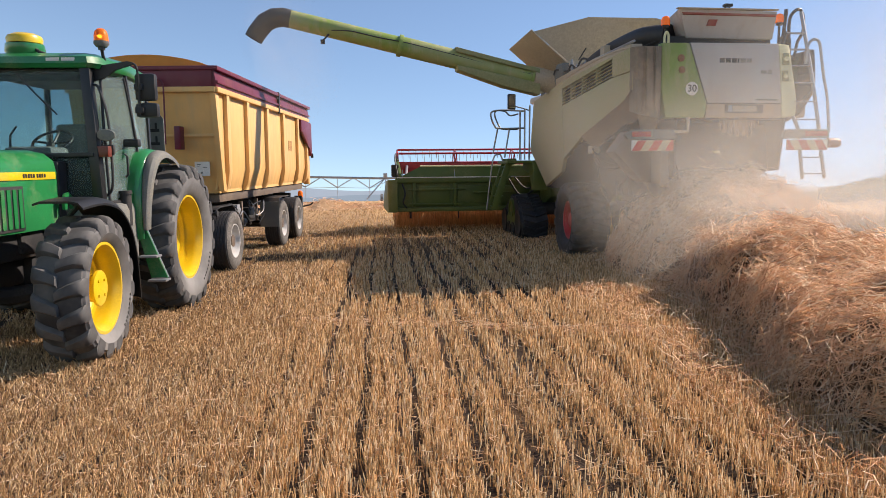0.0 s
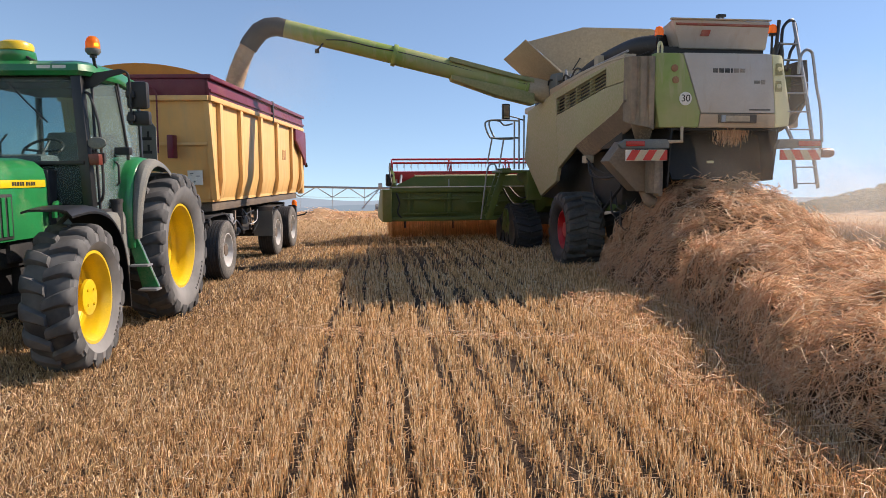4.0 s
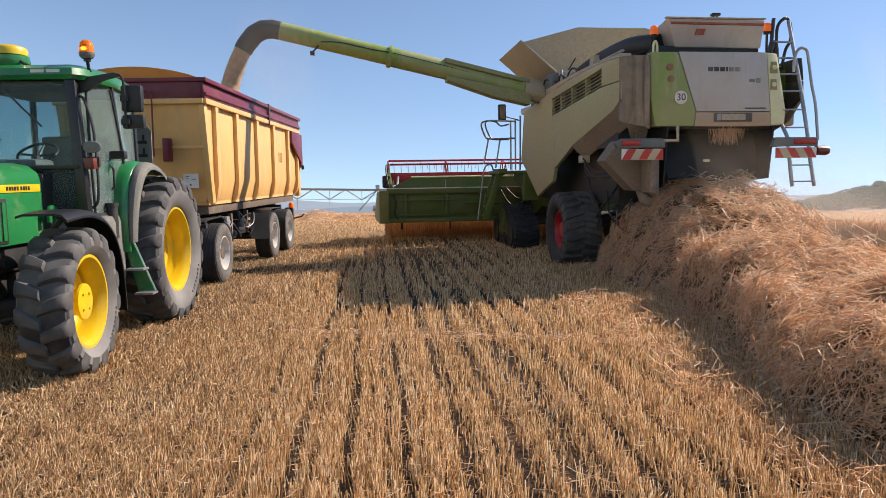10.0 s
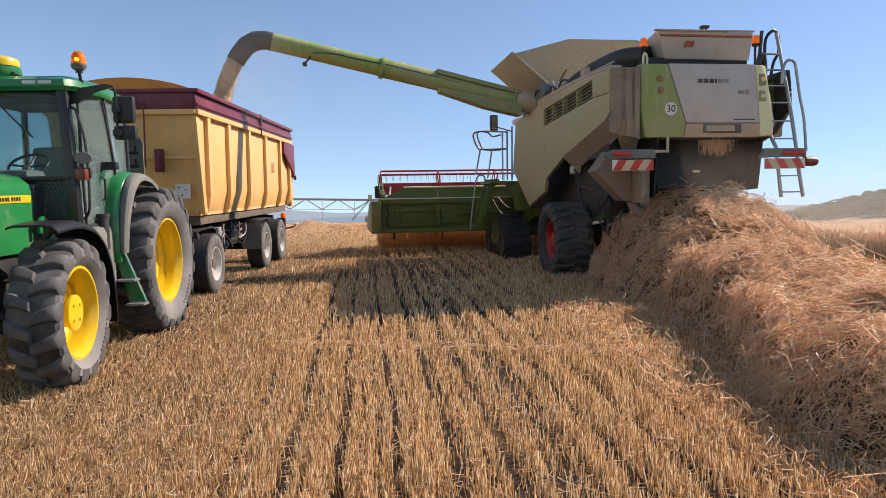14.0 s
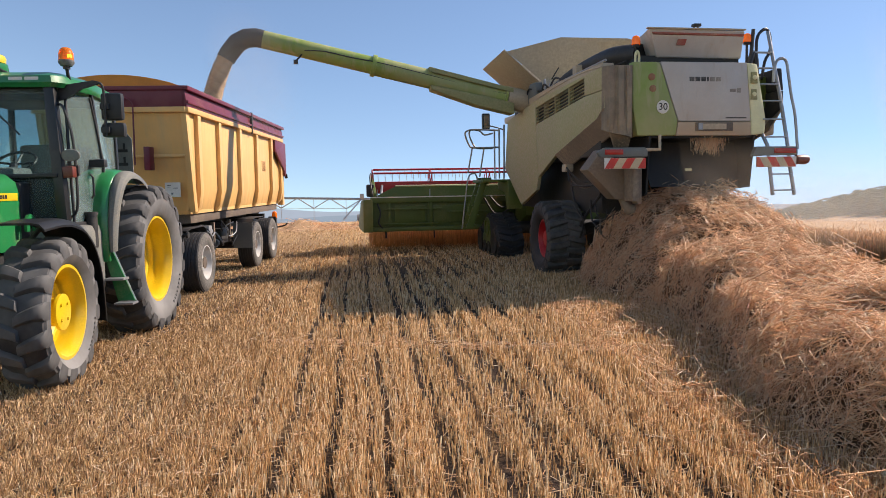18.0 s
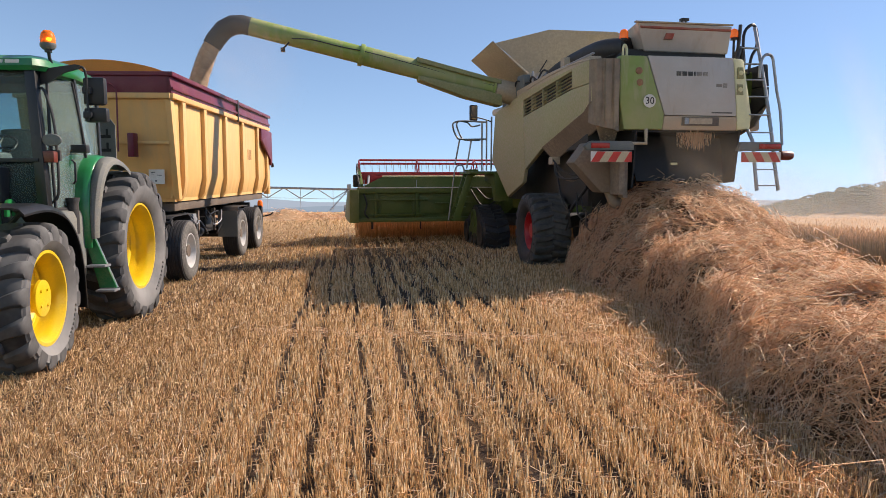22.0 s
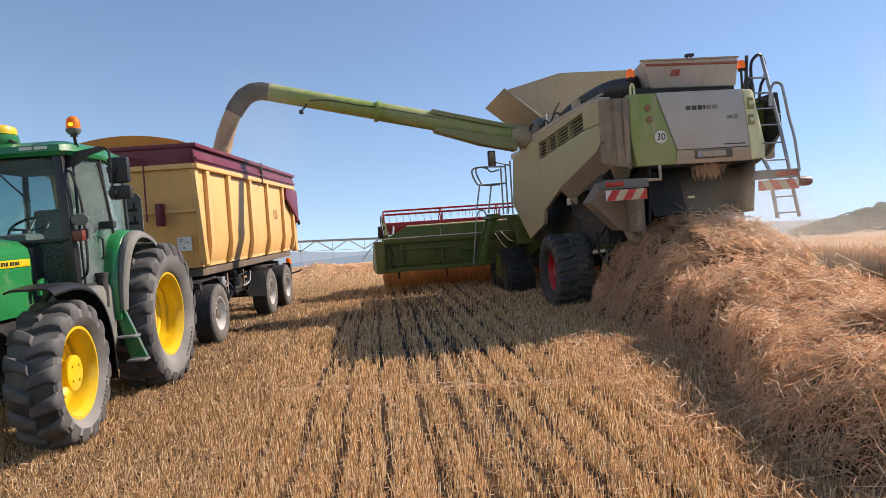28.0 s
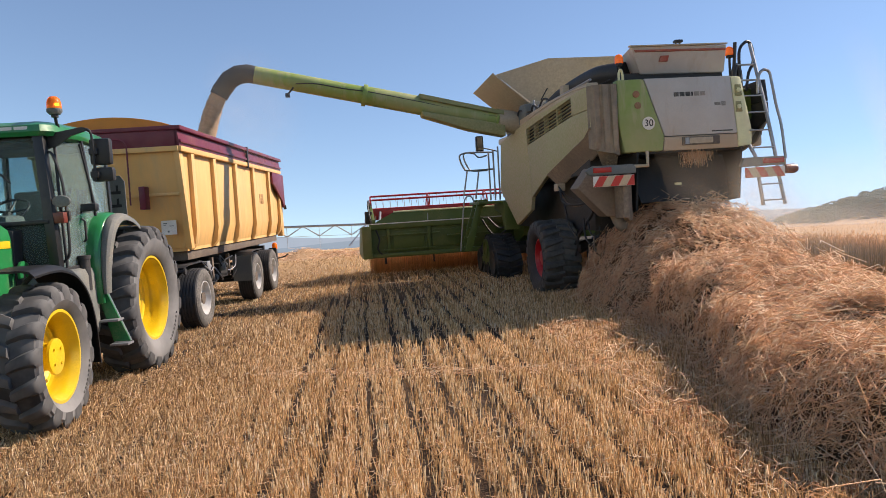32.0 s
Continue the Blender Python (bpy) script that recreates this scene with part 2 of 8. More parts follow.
GREEN = paint("tractor_green", (0.012, 0.19, 0.055), 0.28, dust=0.18, coat=0.3, bump=0.02)
YELLOW = paint("wheel_yellow", (0.72, 0.49, 0.014), 0.35, dust=0.22, dust_col=(0.45, 0.30, 0.12), coat=0.2, bump=0.03)
RUBBER = paint("tyre_rubber", (0.045, 0.045, 0.048), 0.7, dust=0.62, dust_col=(0.215, 0.21, 0.205), scale=1.4, grain=0, bump=0.03)
RUBBER_LUG = paint("tread_rubber", (0.020, 0.021, 0.025), 0.72, dust=0.5, dust_col=(0.16, 0.156, 0.15), scale=1.8, grain=0, bump=0.0)
RUBBER_DARK = paint("dark_rubber", (0.024, 0.025, 0.03), 0.7, dust=0.3, dust_col=(0.11, 0.10, 0.095), scale=2.5, grain=45, bump=0.25)
OLIVE = paint("worn_olive", (0.13, 0.16, 0.03), 0.5, dust=0.35, dust_col=(0.33, 0.28, 0.16), scale=2)
OLIVE_DUST = paint("dusty_olive", (0.26, 0.27, 0.11), 0.6, dust=0.5, dust_col=(0.40, 0.33, 0.22), scale=1.4, grain=25, bump=0.03)
RUBBER_GREY = paint("dusty_rubber", (0.05, 0.048, 0.045), 0.8, dust=0.75, dust_col=(0.24, 0.22, 0.20), scale=3.5, grain=40, bump=0.2)
BLACK = paint("black_plastic", (0.018, 0.018, 0.020), 0.5, dust=0.22, dust_col=(0.14, 0.12, 0.10))
FENDER_BLACK = paint("fender_plastic", (0.012, 0.012, 0.013), 0.42, dust=0.12, dust_col=(0.10, 0.09, 0.08), scale=2, grain=0, bump=0)
DARK = paint("dark_steel", (0.022, 0.022, 0.024), 0.6, dust=0.3, dust_col=(0.10, 0.085, 0.07), scale=5)
GREY_PLASTIC = paint("grey_plastic", (0.14, 0.15, 0.145), 0.6, dust=0.35, dust_col=(0.33, 0.28, 0.2))
STEEL = paint("galvanised_steel", (0.33, 0.35, 0.38), 0.45, metal=0.6, dust=0.25)
GLASS = glass("tinted_glass", (0.45, 0.62, 0.64), film=0.2)
GLASS_DUSTY = glass("dusty_glass", (0.46, 0.64, 0.66), 0.04, film=0.13)
GLASS_DUSTY.node_tree.nodes["Principled BSDF"].inputs["Transmission Weight"].default_value = 0.93
MIRROR = paint("mirror_face", (0.8, 0.8, 0.8), 0.05, metal=1.0, dust=0.0, bump=0, vary=0.0)
AMBER = glow("amber_lens", (0.95, 0.17, 0.01), 0.12)
AMBER_CLEAR = glass("clear_amber", (1.0, 0.30, 0.04), 0.35, 1.2)
AMBER_CLEAR.node_tree.nodes["Principled BSDF"].inputs["Transmission Weight"].default_value = 0.6
AMBER_LIT = glow("lit_amber_bulb", (1.0, 0.42, 0.05), 7.0)
RED_LENS = paint("red_lens", (0.42, 0.015, 0.012), 0.25, dust=0.2, dust_col=(0.4, 0.2, 0.14), bump=0)
DARK_LENS = paint("dark_lens", (0.16, 0.03, 0.02), 0.3, dust=0.25, dust_col=(0.2, 0.12, 0.08))
DUSTY_LENS = paint("dusty_lens", (0.30, 0.12, 0.06), 0.5, dust=0.75, dust_col=(0.33, 0.24, 0.14), scale=8)
CREAM = paint("trailer_cream", (0.74, 0.43, 0.15), 0.45, dust=0.20, dust_col=(0.52, 0.38, 0.2), scale=1.6, bump=0.04, vary=0.06, streak=(1.0, 1.0, 0.12))
BURGUNDY = paint("burgundy", (0.15, 0.010, 0.030), 0.42, dust=0.22, dust_col=(0.30, 0.15, 0.13), bump=0.03)
ORANGE = paint("orange_sheet", (0.62, 0.22, 0.02), 0.6, dust=0.2, dust_col=(0.5, 0.3, 0.12))
RIM_SILVER = paint("silver_rim", (0.62, 0.62, 0.62), 0.45, metal=0.1, dust=0.35)
LIME = paint("harvester_green", (0.20, 0.285, 0.055), 0.45, dust=0.5, dust_col=(0.40, 0.36, 0.22), scale=1.3, bump=0.03, vary=0.09, streak=(1.0, 1.0, 0.2))
LIME_DUSTY = paint("dusty_flank", (0.36, 0.365, 0.17), 0.6, dust=0.92, dust_col=(0.44, 0.355, 0.26), scale=0.6, grain=25, bump=0.04, vary=0.12)
LIME_PALE = paint("pale_green", (0.74, 0.72, 0.42), 0.45, dust=0.4, dust_col=(0.66, 0.58, 0.38))
SILVER = paint("dusty_silver", (0.52, 0.50, 0.475), 0.42, metal=0.25, dust=0.5, dust_col=(0.46, 0.35, 0.24), scale=1.1, bump=0.03, vary=0.12, streak=(1.0, 1.0, 0.25))
SOOT = paint("sooty_panel", (0.055, 0.05, 0.047), 0.55, dust=0.68, dust_col=(0.33, 0.26, 0.185), scale=2.2, grain=0, bump=0.02, streak=(6.0, 6.0, 0.12))
WING = paint("dusty_brown_panel", (0.20, 0.155, 0.12), 0.6, dust=0.5, dust_col=(0.33, 0.26, 0.19), scale=1.5, grain=20, bump=0.04)
HOPPER_DARK = paint("dusty_underframe", (0.10, 0.075, 0.06), 0.6, dust=0.5, dust_col=(0.30, 0.23, 0.16), scale=5)
HOOD_TAN = paint("dusty_hood_tan", (0.47, 0.37, 0.26), 0.55, dust=0.6, dust_col=(0.48, 0.34, 0.22), scale=1.6)
HOPPER = paint("hopper_sheet", (0.43, 0.355, 0.26), 0.55, dust=0.5, dust_col=(0.54, 0.43, 0.30), scale=1.2, grain=20, bump=0.04)
HEADER_GREEN = paint("header_green", (0.085, 0.125, 0.020), 0.5, dust=0.24, dust_col=(0.30, 0.24, 0.12), scale=1.6)
REEL_RED = paint("reel_red", (0.45, 0.012, 0.02), 0.45, dust=0.25, dust_col=(0.42, 0.20, 0.15))
WHITE = paint("white_plate", (0.75, 0.73, 0.68), 0.5, dust=0.3)
WORN_INK = paint("worn_ink", (0.03, 0.03, 0.03), 0.6, dust=0.45, dust_col=(0.34, 0.31, 0.27), scale=7)
WORN_FAINT = paint("faint_ink", (0.20, 0.18, 0.16), 0.6, dust=0.7, dust_col=(0.46, 0.41, 0.35), scale=7)
INK = paint("dark_ink", (0.012, 0.012, 0.013), 0.6, dust=0.0)
FADED_BROWN = paint("faded_brown", (0.42, 0.20, 0.08), 0.6, dust=0.5, dust_col=(0.62, 0.40, 0.17), scale=9)
FADED_RED = paint("faded_red", (0.33, 0.07, 0.05), 0.6, dust=0.45, dust_col=(0.45, 0.34, 0.26), scale=6)
SPOUT = paint("spout_rubber", (0.032, 0.034, 0.038), 0.6, dust=0.2, dust_col=(0.15, 0.13, 0.10))
SIGN_RED = paint("sign_red", (0.55, 0.03, 0.02), 0.4, dust=0.2)
APRON = paint("rubber_apron", (0.012, 0.013, 0.016), 0.7, dust=0.25, dust_col=(0.13, 0.105, 0.085), scale=2)
SIGN_CREAM = paint("sign_cream", (0.52, 0.41, 0.27), 0.4, dust=0.2)
GRAIN_FALLING = paint("falling_grain", (0.55, 0.385, 0.255), 0.85, dust=0.0, scale=8, grain=160, bump=0.8, vary=0.2)
GRAIN = paint("grain", (0.50, 0.33, 0.155), 0.8, dust=0.0, scale=8, grain=220, bump=0.8, vary=0.25)
STRAW = paint("straw", (0.92, 0.67, 0.44), 0.38, dust=0.0, scale=2.0, grain=0, bump=0, vary=0.1, island=0.5, through_light=0.5, tones=[(0.49, 0.275, 0.145), (0.92, 0.635, 0.405), (0.97, 0.735, 0.515), (1.0, 0.91, 0.76)])
STUBBLE = paint("stubble_stalk", (0.74, 0.46, 0.21), 0.40, dust=0.0, scale=0.7, grain=0, bump=0, vary=0.2, island=0.6, tones=[(0.20, 0.105, 0.047), (0.60, 0.352, 0.158), (0.90, 0.61, 0.325), (1.0, 0.86, 0.62)])
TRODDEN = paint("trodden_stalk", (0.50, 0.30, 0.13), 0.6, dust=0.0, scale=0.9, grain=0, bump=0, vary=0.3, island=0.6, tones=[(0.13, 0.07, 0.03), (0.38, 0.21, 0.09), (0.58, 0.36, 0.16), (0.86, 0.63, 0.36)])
WHEAT = paint("ripe_wheat", (0.66, 0.385, 0.18), 0.7, dust=0.0, scale=0.8, grain=0, bump=0, vary=0.2, island=0.4, through_light=0.5)
# straw far darker than the stalks: the shade between them is in this colour
MOUND = paint("shaded_straw_bed", (0.16, 0.092, 0.048), 0.8, dust=0.0, scale=7, grain=48, bump=1.0, vary=0.5, through_light=0.3)
CANOPY = paint("wheat_canopy", (0.46, 0.28, 0.145), 0.9, dust=0.0, scale=0.35, grain=14, bump=1.0, vary=0.2)
LEAF = paint("pine_foliage", (0.095, 0.145, 0.10), 0.85, dust=0.0, scale=0.5, grain=0, bump=0, vary=0.2, island=0.3)
BARK = paint("bark", (0.10, 0.075, 0.055), 0.9, dust=0.0)


def soil_material():
    mat = bpy.data.materials.new("stubble_soil")
    mat.use_nodes = True
    nt = mat.node_tree
    p = nt.nodes["Principled BSDF"]
    co = nt.nodes.new("ShaderNodeTexCoord").outputs["Object"]
    mp = nt.nodes.new("ShaderNodeMapping")
    mp.inputs["Rotation"].default_value = (0, 0, radians(-0.2))
    mp.inputs["Scale"].default_value = (1.0, 0.12, 1.0)
    nt.links.new(co, mp.inputs[0])
    soil = mix_rgb(nt, noise_fac(nt, 9, 0.3, 0.7, co), (0.030, 0.015, 0.007), (0.066, 0.034, 0.014))
    chaff = mix_rgb(nt, noise_fac(nt, 60, 0.56, 0.78, co, 6), soil, (0.28, 0.155, 0.07))
    rows = mix_rgb(nt, noise_fac(nt, 3.0, 0.54, 0.76, mp.outputs[0], 6), chaff, (0.22, 0.125, 0.055))
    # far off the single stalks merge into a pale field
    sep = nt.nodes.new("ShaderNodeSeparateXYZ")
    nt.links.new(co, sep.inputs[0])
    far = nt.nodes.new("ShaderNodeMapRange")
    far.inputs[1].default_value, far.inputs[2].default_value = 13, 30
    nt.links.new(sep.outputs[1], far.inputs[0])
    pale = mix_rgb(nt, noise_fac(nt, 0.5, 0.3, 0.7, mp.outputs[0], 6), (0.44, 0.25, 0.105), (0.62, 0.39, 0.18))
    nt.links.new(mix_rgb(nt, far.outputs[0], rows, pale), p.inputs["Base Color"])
    p.inputs["Roughness"].default_value = 0.95
    b = nt.nodes.new("ShaderNodeBump")
    b.inputs["Strength"].default_value, b.inputs["Distance"].default_value = 0.8, 0.04
    nt.links.new(noise_fac(nt, 30, 0.2, 0.8, co, 6), b.inputs["Height"])
    nt.links.new(b.outputs[0], p.inputs["Normal"])
    return mat


SOIL = soil_material()
HEAD = radians(2.6)                      # the rows and the harvester run this far to the left of +y


def land(x, y):
    """The height of the ground: level round the machines, falling away beyond the crest, with a wooded hill."""
    x, y = np.asarray(x, float), np.asarray(y, float)
    r = np.hypot(x * 0.85, np.maximum(y, 0))
    over = np.maximum(r - 34, 0)
    z = -0.0535 * over * over / (over + 6)
    z = z - 0.035 * np.clip(np.hypot(x, y) - 14, 0, 46) * np.clip((x - 6) / 8, 0, 1)
    z = z + 12.0 * np.exp(-((x - 226) ** 2 + (y - 205) ** 2) / (2 * 50.0 ** 2))
    return z


def ground_sheet():
    u = np.linspace(-1, 1, 181)
    xs = np.sinh(u * 6.2) / np.sinh(6.2) * 5000
    v = np.linspace(-0.62, 1, 220)
    ys = np.sinh(v * 6.4) / np.sinh(6.4) * 5000
    X, Y = np.meshgrid(xs, ys)
    rough = np.array([noise.noise(Vector((x * 0.6, y * 0.25, 0))) for x, y in zip(X.ravel(), Y.ravel())])
    Z = land(X, Y).ravel() + 0.02 * rough
    nx, ny = len(xs), len(ys)
    idx = np.arange(nx * ny).reshape(ny, nx)
    q = np.stack([idx[:-1, :-1], idx[:-1, 1:], idx[1:, 1:], idx[1:, :-1]], -1).reshape(-1, 4)
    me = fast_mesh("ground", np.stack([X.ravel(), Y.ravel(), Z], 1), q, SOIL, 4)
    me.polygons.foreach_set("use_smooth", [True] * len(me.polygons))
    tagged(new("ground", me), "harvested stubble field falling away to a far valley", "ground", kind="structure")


ground_sheet()


def far_hills():
    """Ridges beyond the valley, haze painted in as blue glow; a distance that never shifts."""
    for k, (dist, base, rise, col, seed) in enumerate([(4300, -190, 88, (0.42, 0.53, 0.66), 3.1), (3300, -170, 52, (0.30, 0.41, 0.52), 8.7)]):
        mat = bpy.data.materials.new("haze_painted_ridge")
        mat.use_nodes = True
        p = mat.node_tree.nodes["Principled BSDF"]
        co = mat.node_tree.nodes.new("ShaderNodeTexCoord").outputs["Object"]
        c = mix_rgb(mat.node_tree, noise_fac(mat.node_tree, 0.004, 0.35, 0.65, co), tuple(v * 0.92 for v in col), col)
        # the haze of distance is painted as a faint blue emission
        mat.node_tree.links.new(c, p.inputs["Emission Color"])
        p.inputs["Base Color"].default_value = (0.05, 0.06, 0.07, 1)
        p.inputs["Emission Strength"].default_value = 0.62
        vs, fs = [], []
        n = 120
        for i in range(n + 1):
            a = radians(-52 + 100 * i / n)
            h = base + rise * (0.75 + 0.5 * noise.noise(Vector((i * 0.09, seed, 0))))
            x, y = dist * math.sin(a), dist * math.cos(a)
            vs += [(x, y, base - 160), (x, y, h), (x * 1.08, y * 1.08, base - 160)]
        for i in range(n):
            a = 3 * i
            fs += [(a, a + 3, a + 4, a + 1), (a + 1, a + 4, a + 5, a + 2)]
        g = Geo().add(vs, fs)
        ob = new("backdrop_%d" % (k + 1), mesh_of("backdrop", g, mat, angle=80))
        tagged(ob, "ridge of distant hills with blue haze painted in", "hills", kind="structure")


far_hills()


# ---- wheels ----
def farm_tyre(R, rim, width, lug_h=0.045):
    """The casing of a field tyre about the x axis."""
    w, c = width / 2, R - lug_h
    prof = [(-w * 0.62, rim), (-w * 0.80, rim + 0.03), (-w, rim + (c - rim) * 0.45), (-w * 0.97, rim + (c - rim) * 0.75), (-w * 0.85, c - 0.035), (-w * 0.6, c - 0.008), (0, c),
            (w * 0.6, c - 0.008), (w * 0.85, c - 0.035), (w * 0.97, rim + (c - rim) * 0.75), (w, rim + (c - rim) * 0.45), (w * 0.80, rim + 0.03), (w * 0.62, rim)]
    return Geo().lathe(prof, 64)


def tyre_bar(R, width, lugs, lug_h, side):
    """One slanting bar of the tread, rounded over its edges, running down on the shoulder."""
    w, c = width / 2, R - lug_h
    stations = [(-0.05, -0.01, c + lug_h * 0.8), (-0.02, 0.03, c + lug_h), (0.18, 0.20, c + lug_h), (0.40, 0.36, c + lug_h), (0.62, 0.49, c + lug_h * 0.94), (0.82, 0.58, c + lug_h * 0.74), (0.94, 0.635, c + lug_h * 0.3), (1.0, 0.665, c - 0.035), (1.004, 0.70, c - 0.085)]
    vs, fs = [], []
    for u, adv, r in stations:
        t, hw = adv * 3.0 / lugs, (0.046 + 0.020 * max(u, 0)) / R
        foot = min(r, c) - 0.035
        for k, rr in ((-1.45, foot), (-1.12, foot + (r - foot) * 0.72), (-0.80, r - 0.003), (0, r), (0.80, r - 0.003), (1.12, foot + (r - foot) * 0.72), (1.45, foot)):
            vs.append((side * u * w, rr * math.cos(t + hw * k), rr * math.sin(t + hw * k)))
    for i in range(len(stations) - 1):
        fs += [(7 * i + a, 7 * i + a + 1, 7 * i + a + 8, 7 * i + a + 7) for a in range(6)]
    fs += [tuple(range(7)), tuple(len(vs) - 1 - j for j in range(7))]
    return Geo().add(vs, fs)


def sidewall_bars(R, rim, width, out, a0, n):
    """Raised maker's letters on the sidewall, as plain bars."""
    r = rim + (R - rim) * 0.36
    for k in range(n):
        m = pose(0, 0, 0, a0 + 5.4 * k)
        yield Geo().box(0, 0.02, -0.008 - 0.004 * (k % 3), 0.010, r - 0.013, r + 0.013, m=Matrix.Translation((out * (width / 2 - 0.017) - (0.02 if out < 0 else 0), 0, 0)) @ m)


def dished_rim(r, width, depth, out):
    """A deep rim; out is the side (-1 or 1 along x) that the well opens to."""
    w = width / 2
    prof = [(w, r + 0.012), (w + 0.018, r + 0.018), (w + 0.02, r - 0.01), (w - 0.03, r - 0.035), (w - 0.10, r - 0.06), (w - 0.16, r - 0.045), (w - 0.24, r - 0.08),
            (w - 0.25 * depth - 0.12, r - 0.10), (w - 0.55 * depth - 0.09, r - 0.11), (w - 0.6 * depth - 0.09, r - 0.15), (w - 0.9 * depth - 0.02, r - 0.16), (w - depth, r * 0.62), (w - depth - 0.03, r * 0.56), (w - depth, r * 0.42), (w - depth + 0.03, r * 0.30), (w - depth + 0.03, 0.0)]
    return Geo().lathe([(x * out, q) for x, q in prof], 48)


def hub_piece(r, length, out, x):
    g = Geo().lathe([(x * out, 0.0), (x * out, r), ((x + length * 0.25) * out, r * 0.72), ((x + length * 0.8) * out, r * 0.76), ((x + length * 0.82) * out, r * 0.96), ((x + length * 0.97) * out, r * 0.95), ((x + length) * out, r * 0.88), ((x + length) * out, 0.0)], 24)
    return g


def hub_bolts(r, length, out, x, mat, hub):
    """Four long bolts on the cap and four round its foot."""
    for k in range(8):
        a = 2 * math.pi * k / 8
        q = r * (0.55 if k % 2 else 1.25)
        part("bolt", Geo().cyl((x * out, q * math.cos(a), q * math.sin(a)), ((x + (length * 1.08 if k % 2 else 0.06)) * out, q * math.cos(a), q * math.sin(a)), 0.014, 6), mat, hub)


def add_wheel(parent, c, R, rim, width, lugs, out, tyre_mat, rim_mat, depth, rim_label, lug_h=0.045, spin=0.0, hub=0.42, reach=0.09, letters=0, steer=0.0):
    tyre = part("tyre", farm_tyre(R, rim, width, lug_h), tyre_mat, parent, "worn field tyre with deep bars", at=pose(*c, spin, 0, steer))
    w, r = width / 2, R - lug_h
    part("tread", Geo().lathe([(-w * 0.955, r - 0.072), (-w * 0.86, r - 0.026), (-w * 0.6, r - 0.002), (0, r + 0.005), (w * 0.6, r - 0.002), (w * 0.86, r - 0.026), (w * 0.955, r - 0.072)], 64), RUBBER_LUG, tyre)
    for side in (-1, 1):
        bar = part("tread_bar", tyre_bar(R, width, lugs, lug_h, side), RUBBER_LUG, tyre)
        for k in range(lugs):
            turn = pose(0, 0, 0, 360 * (k + (0.5 if side > 0 else 0)) / lugs)
            if k:
                bar = new("tread_bar", bar.data)
                bar.parent = tyre
            bar.matrix_basis = turn
    if letters:
        for g in sidewall_bars(R, rim, width, out, letters, 8):
            part("sidewall_letter", g, RUBBER_LUG, tyre, "dark bar of a maker's name")
    part("rim", dished_rim(rim, width * 0.66, depth, out), rim_mat, tyre, rim_label)
    part("hub", hub_piece(rim * hub, reach, out, width * 0.33 - depth), rim_mat, tyre)
    if rim_mat is YELLOW:
        hub_bolts(rim * hub, reach, out, width * 0.33 - depth, rim_mat, tyre)
    return tyre


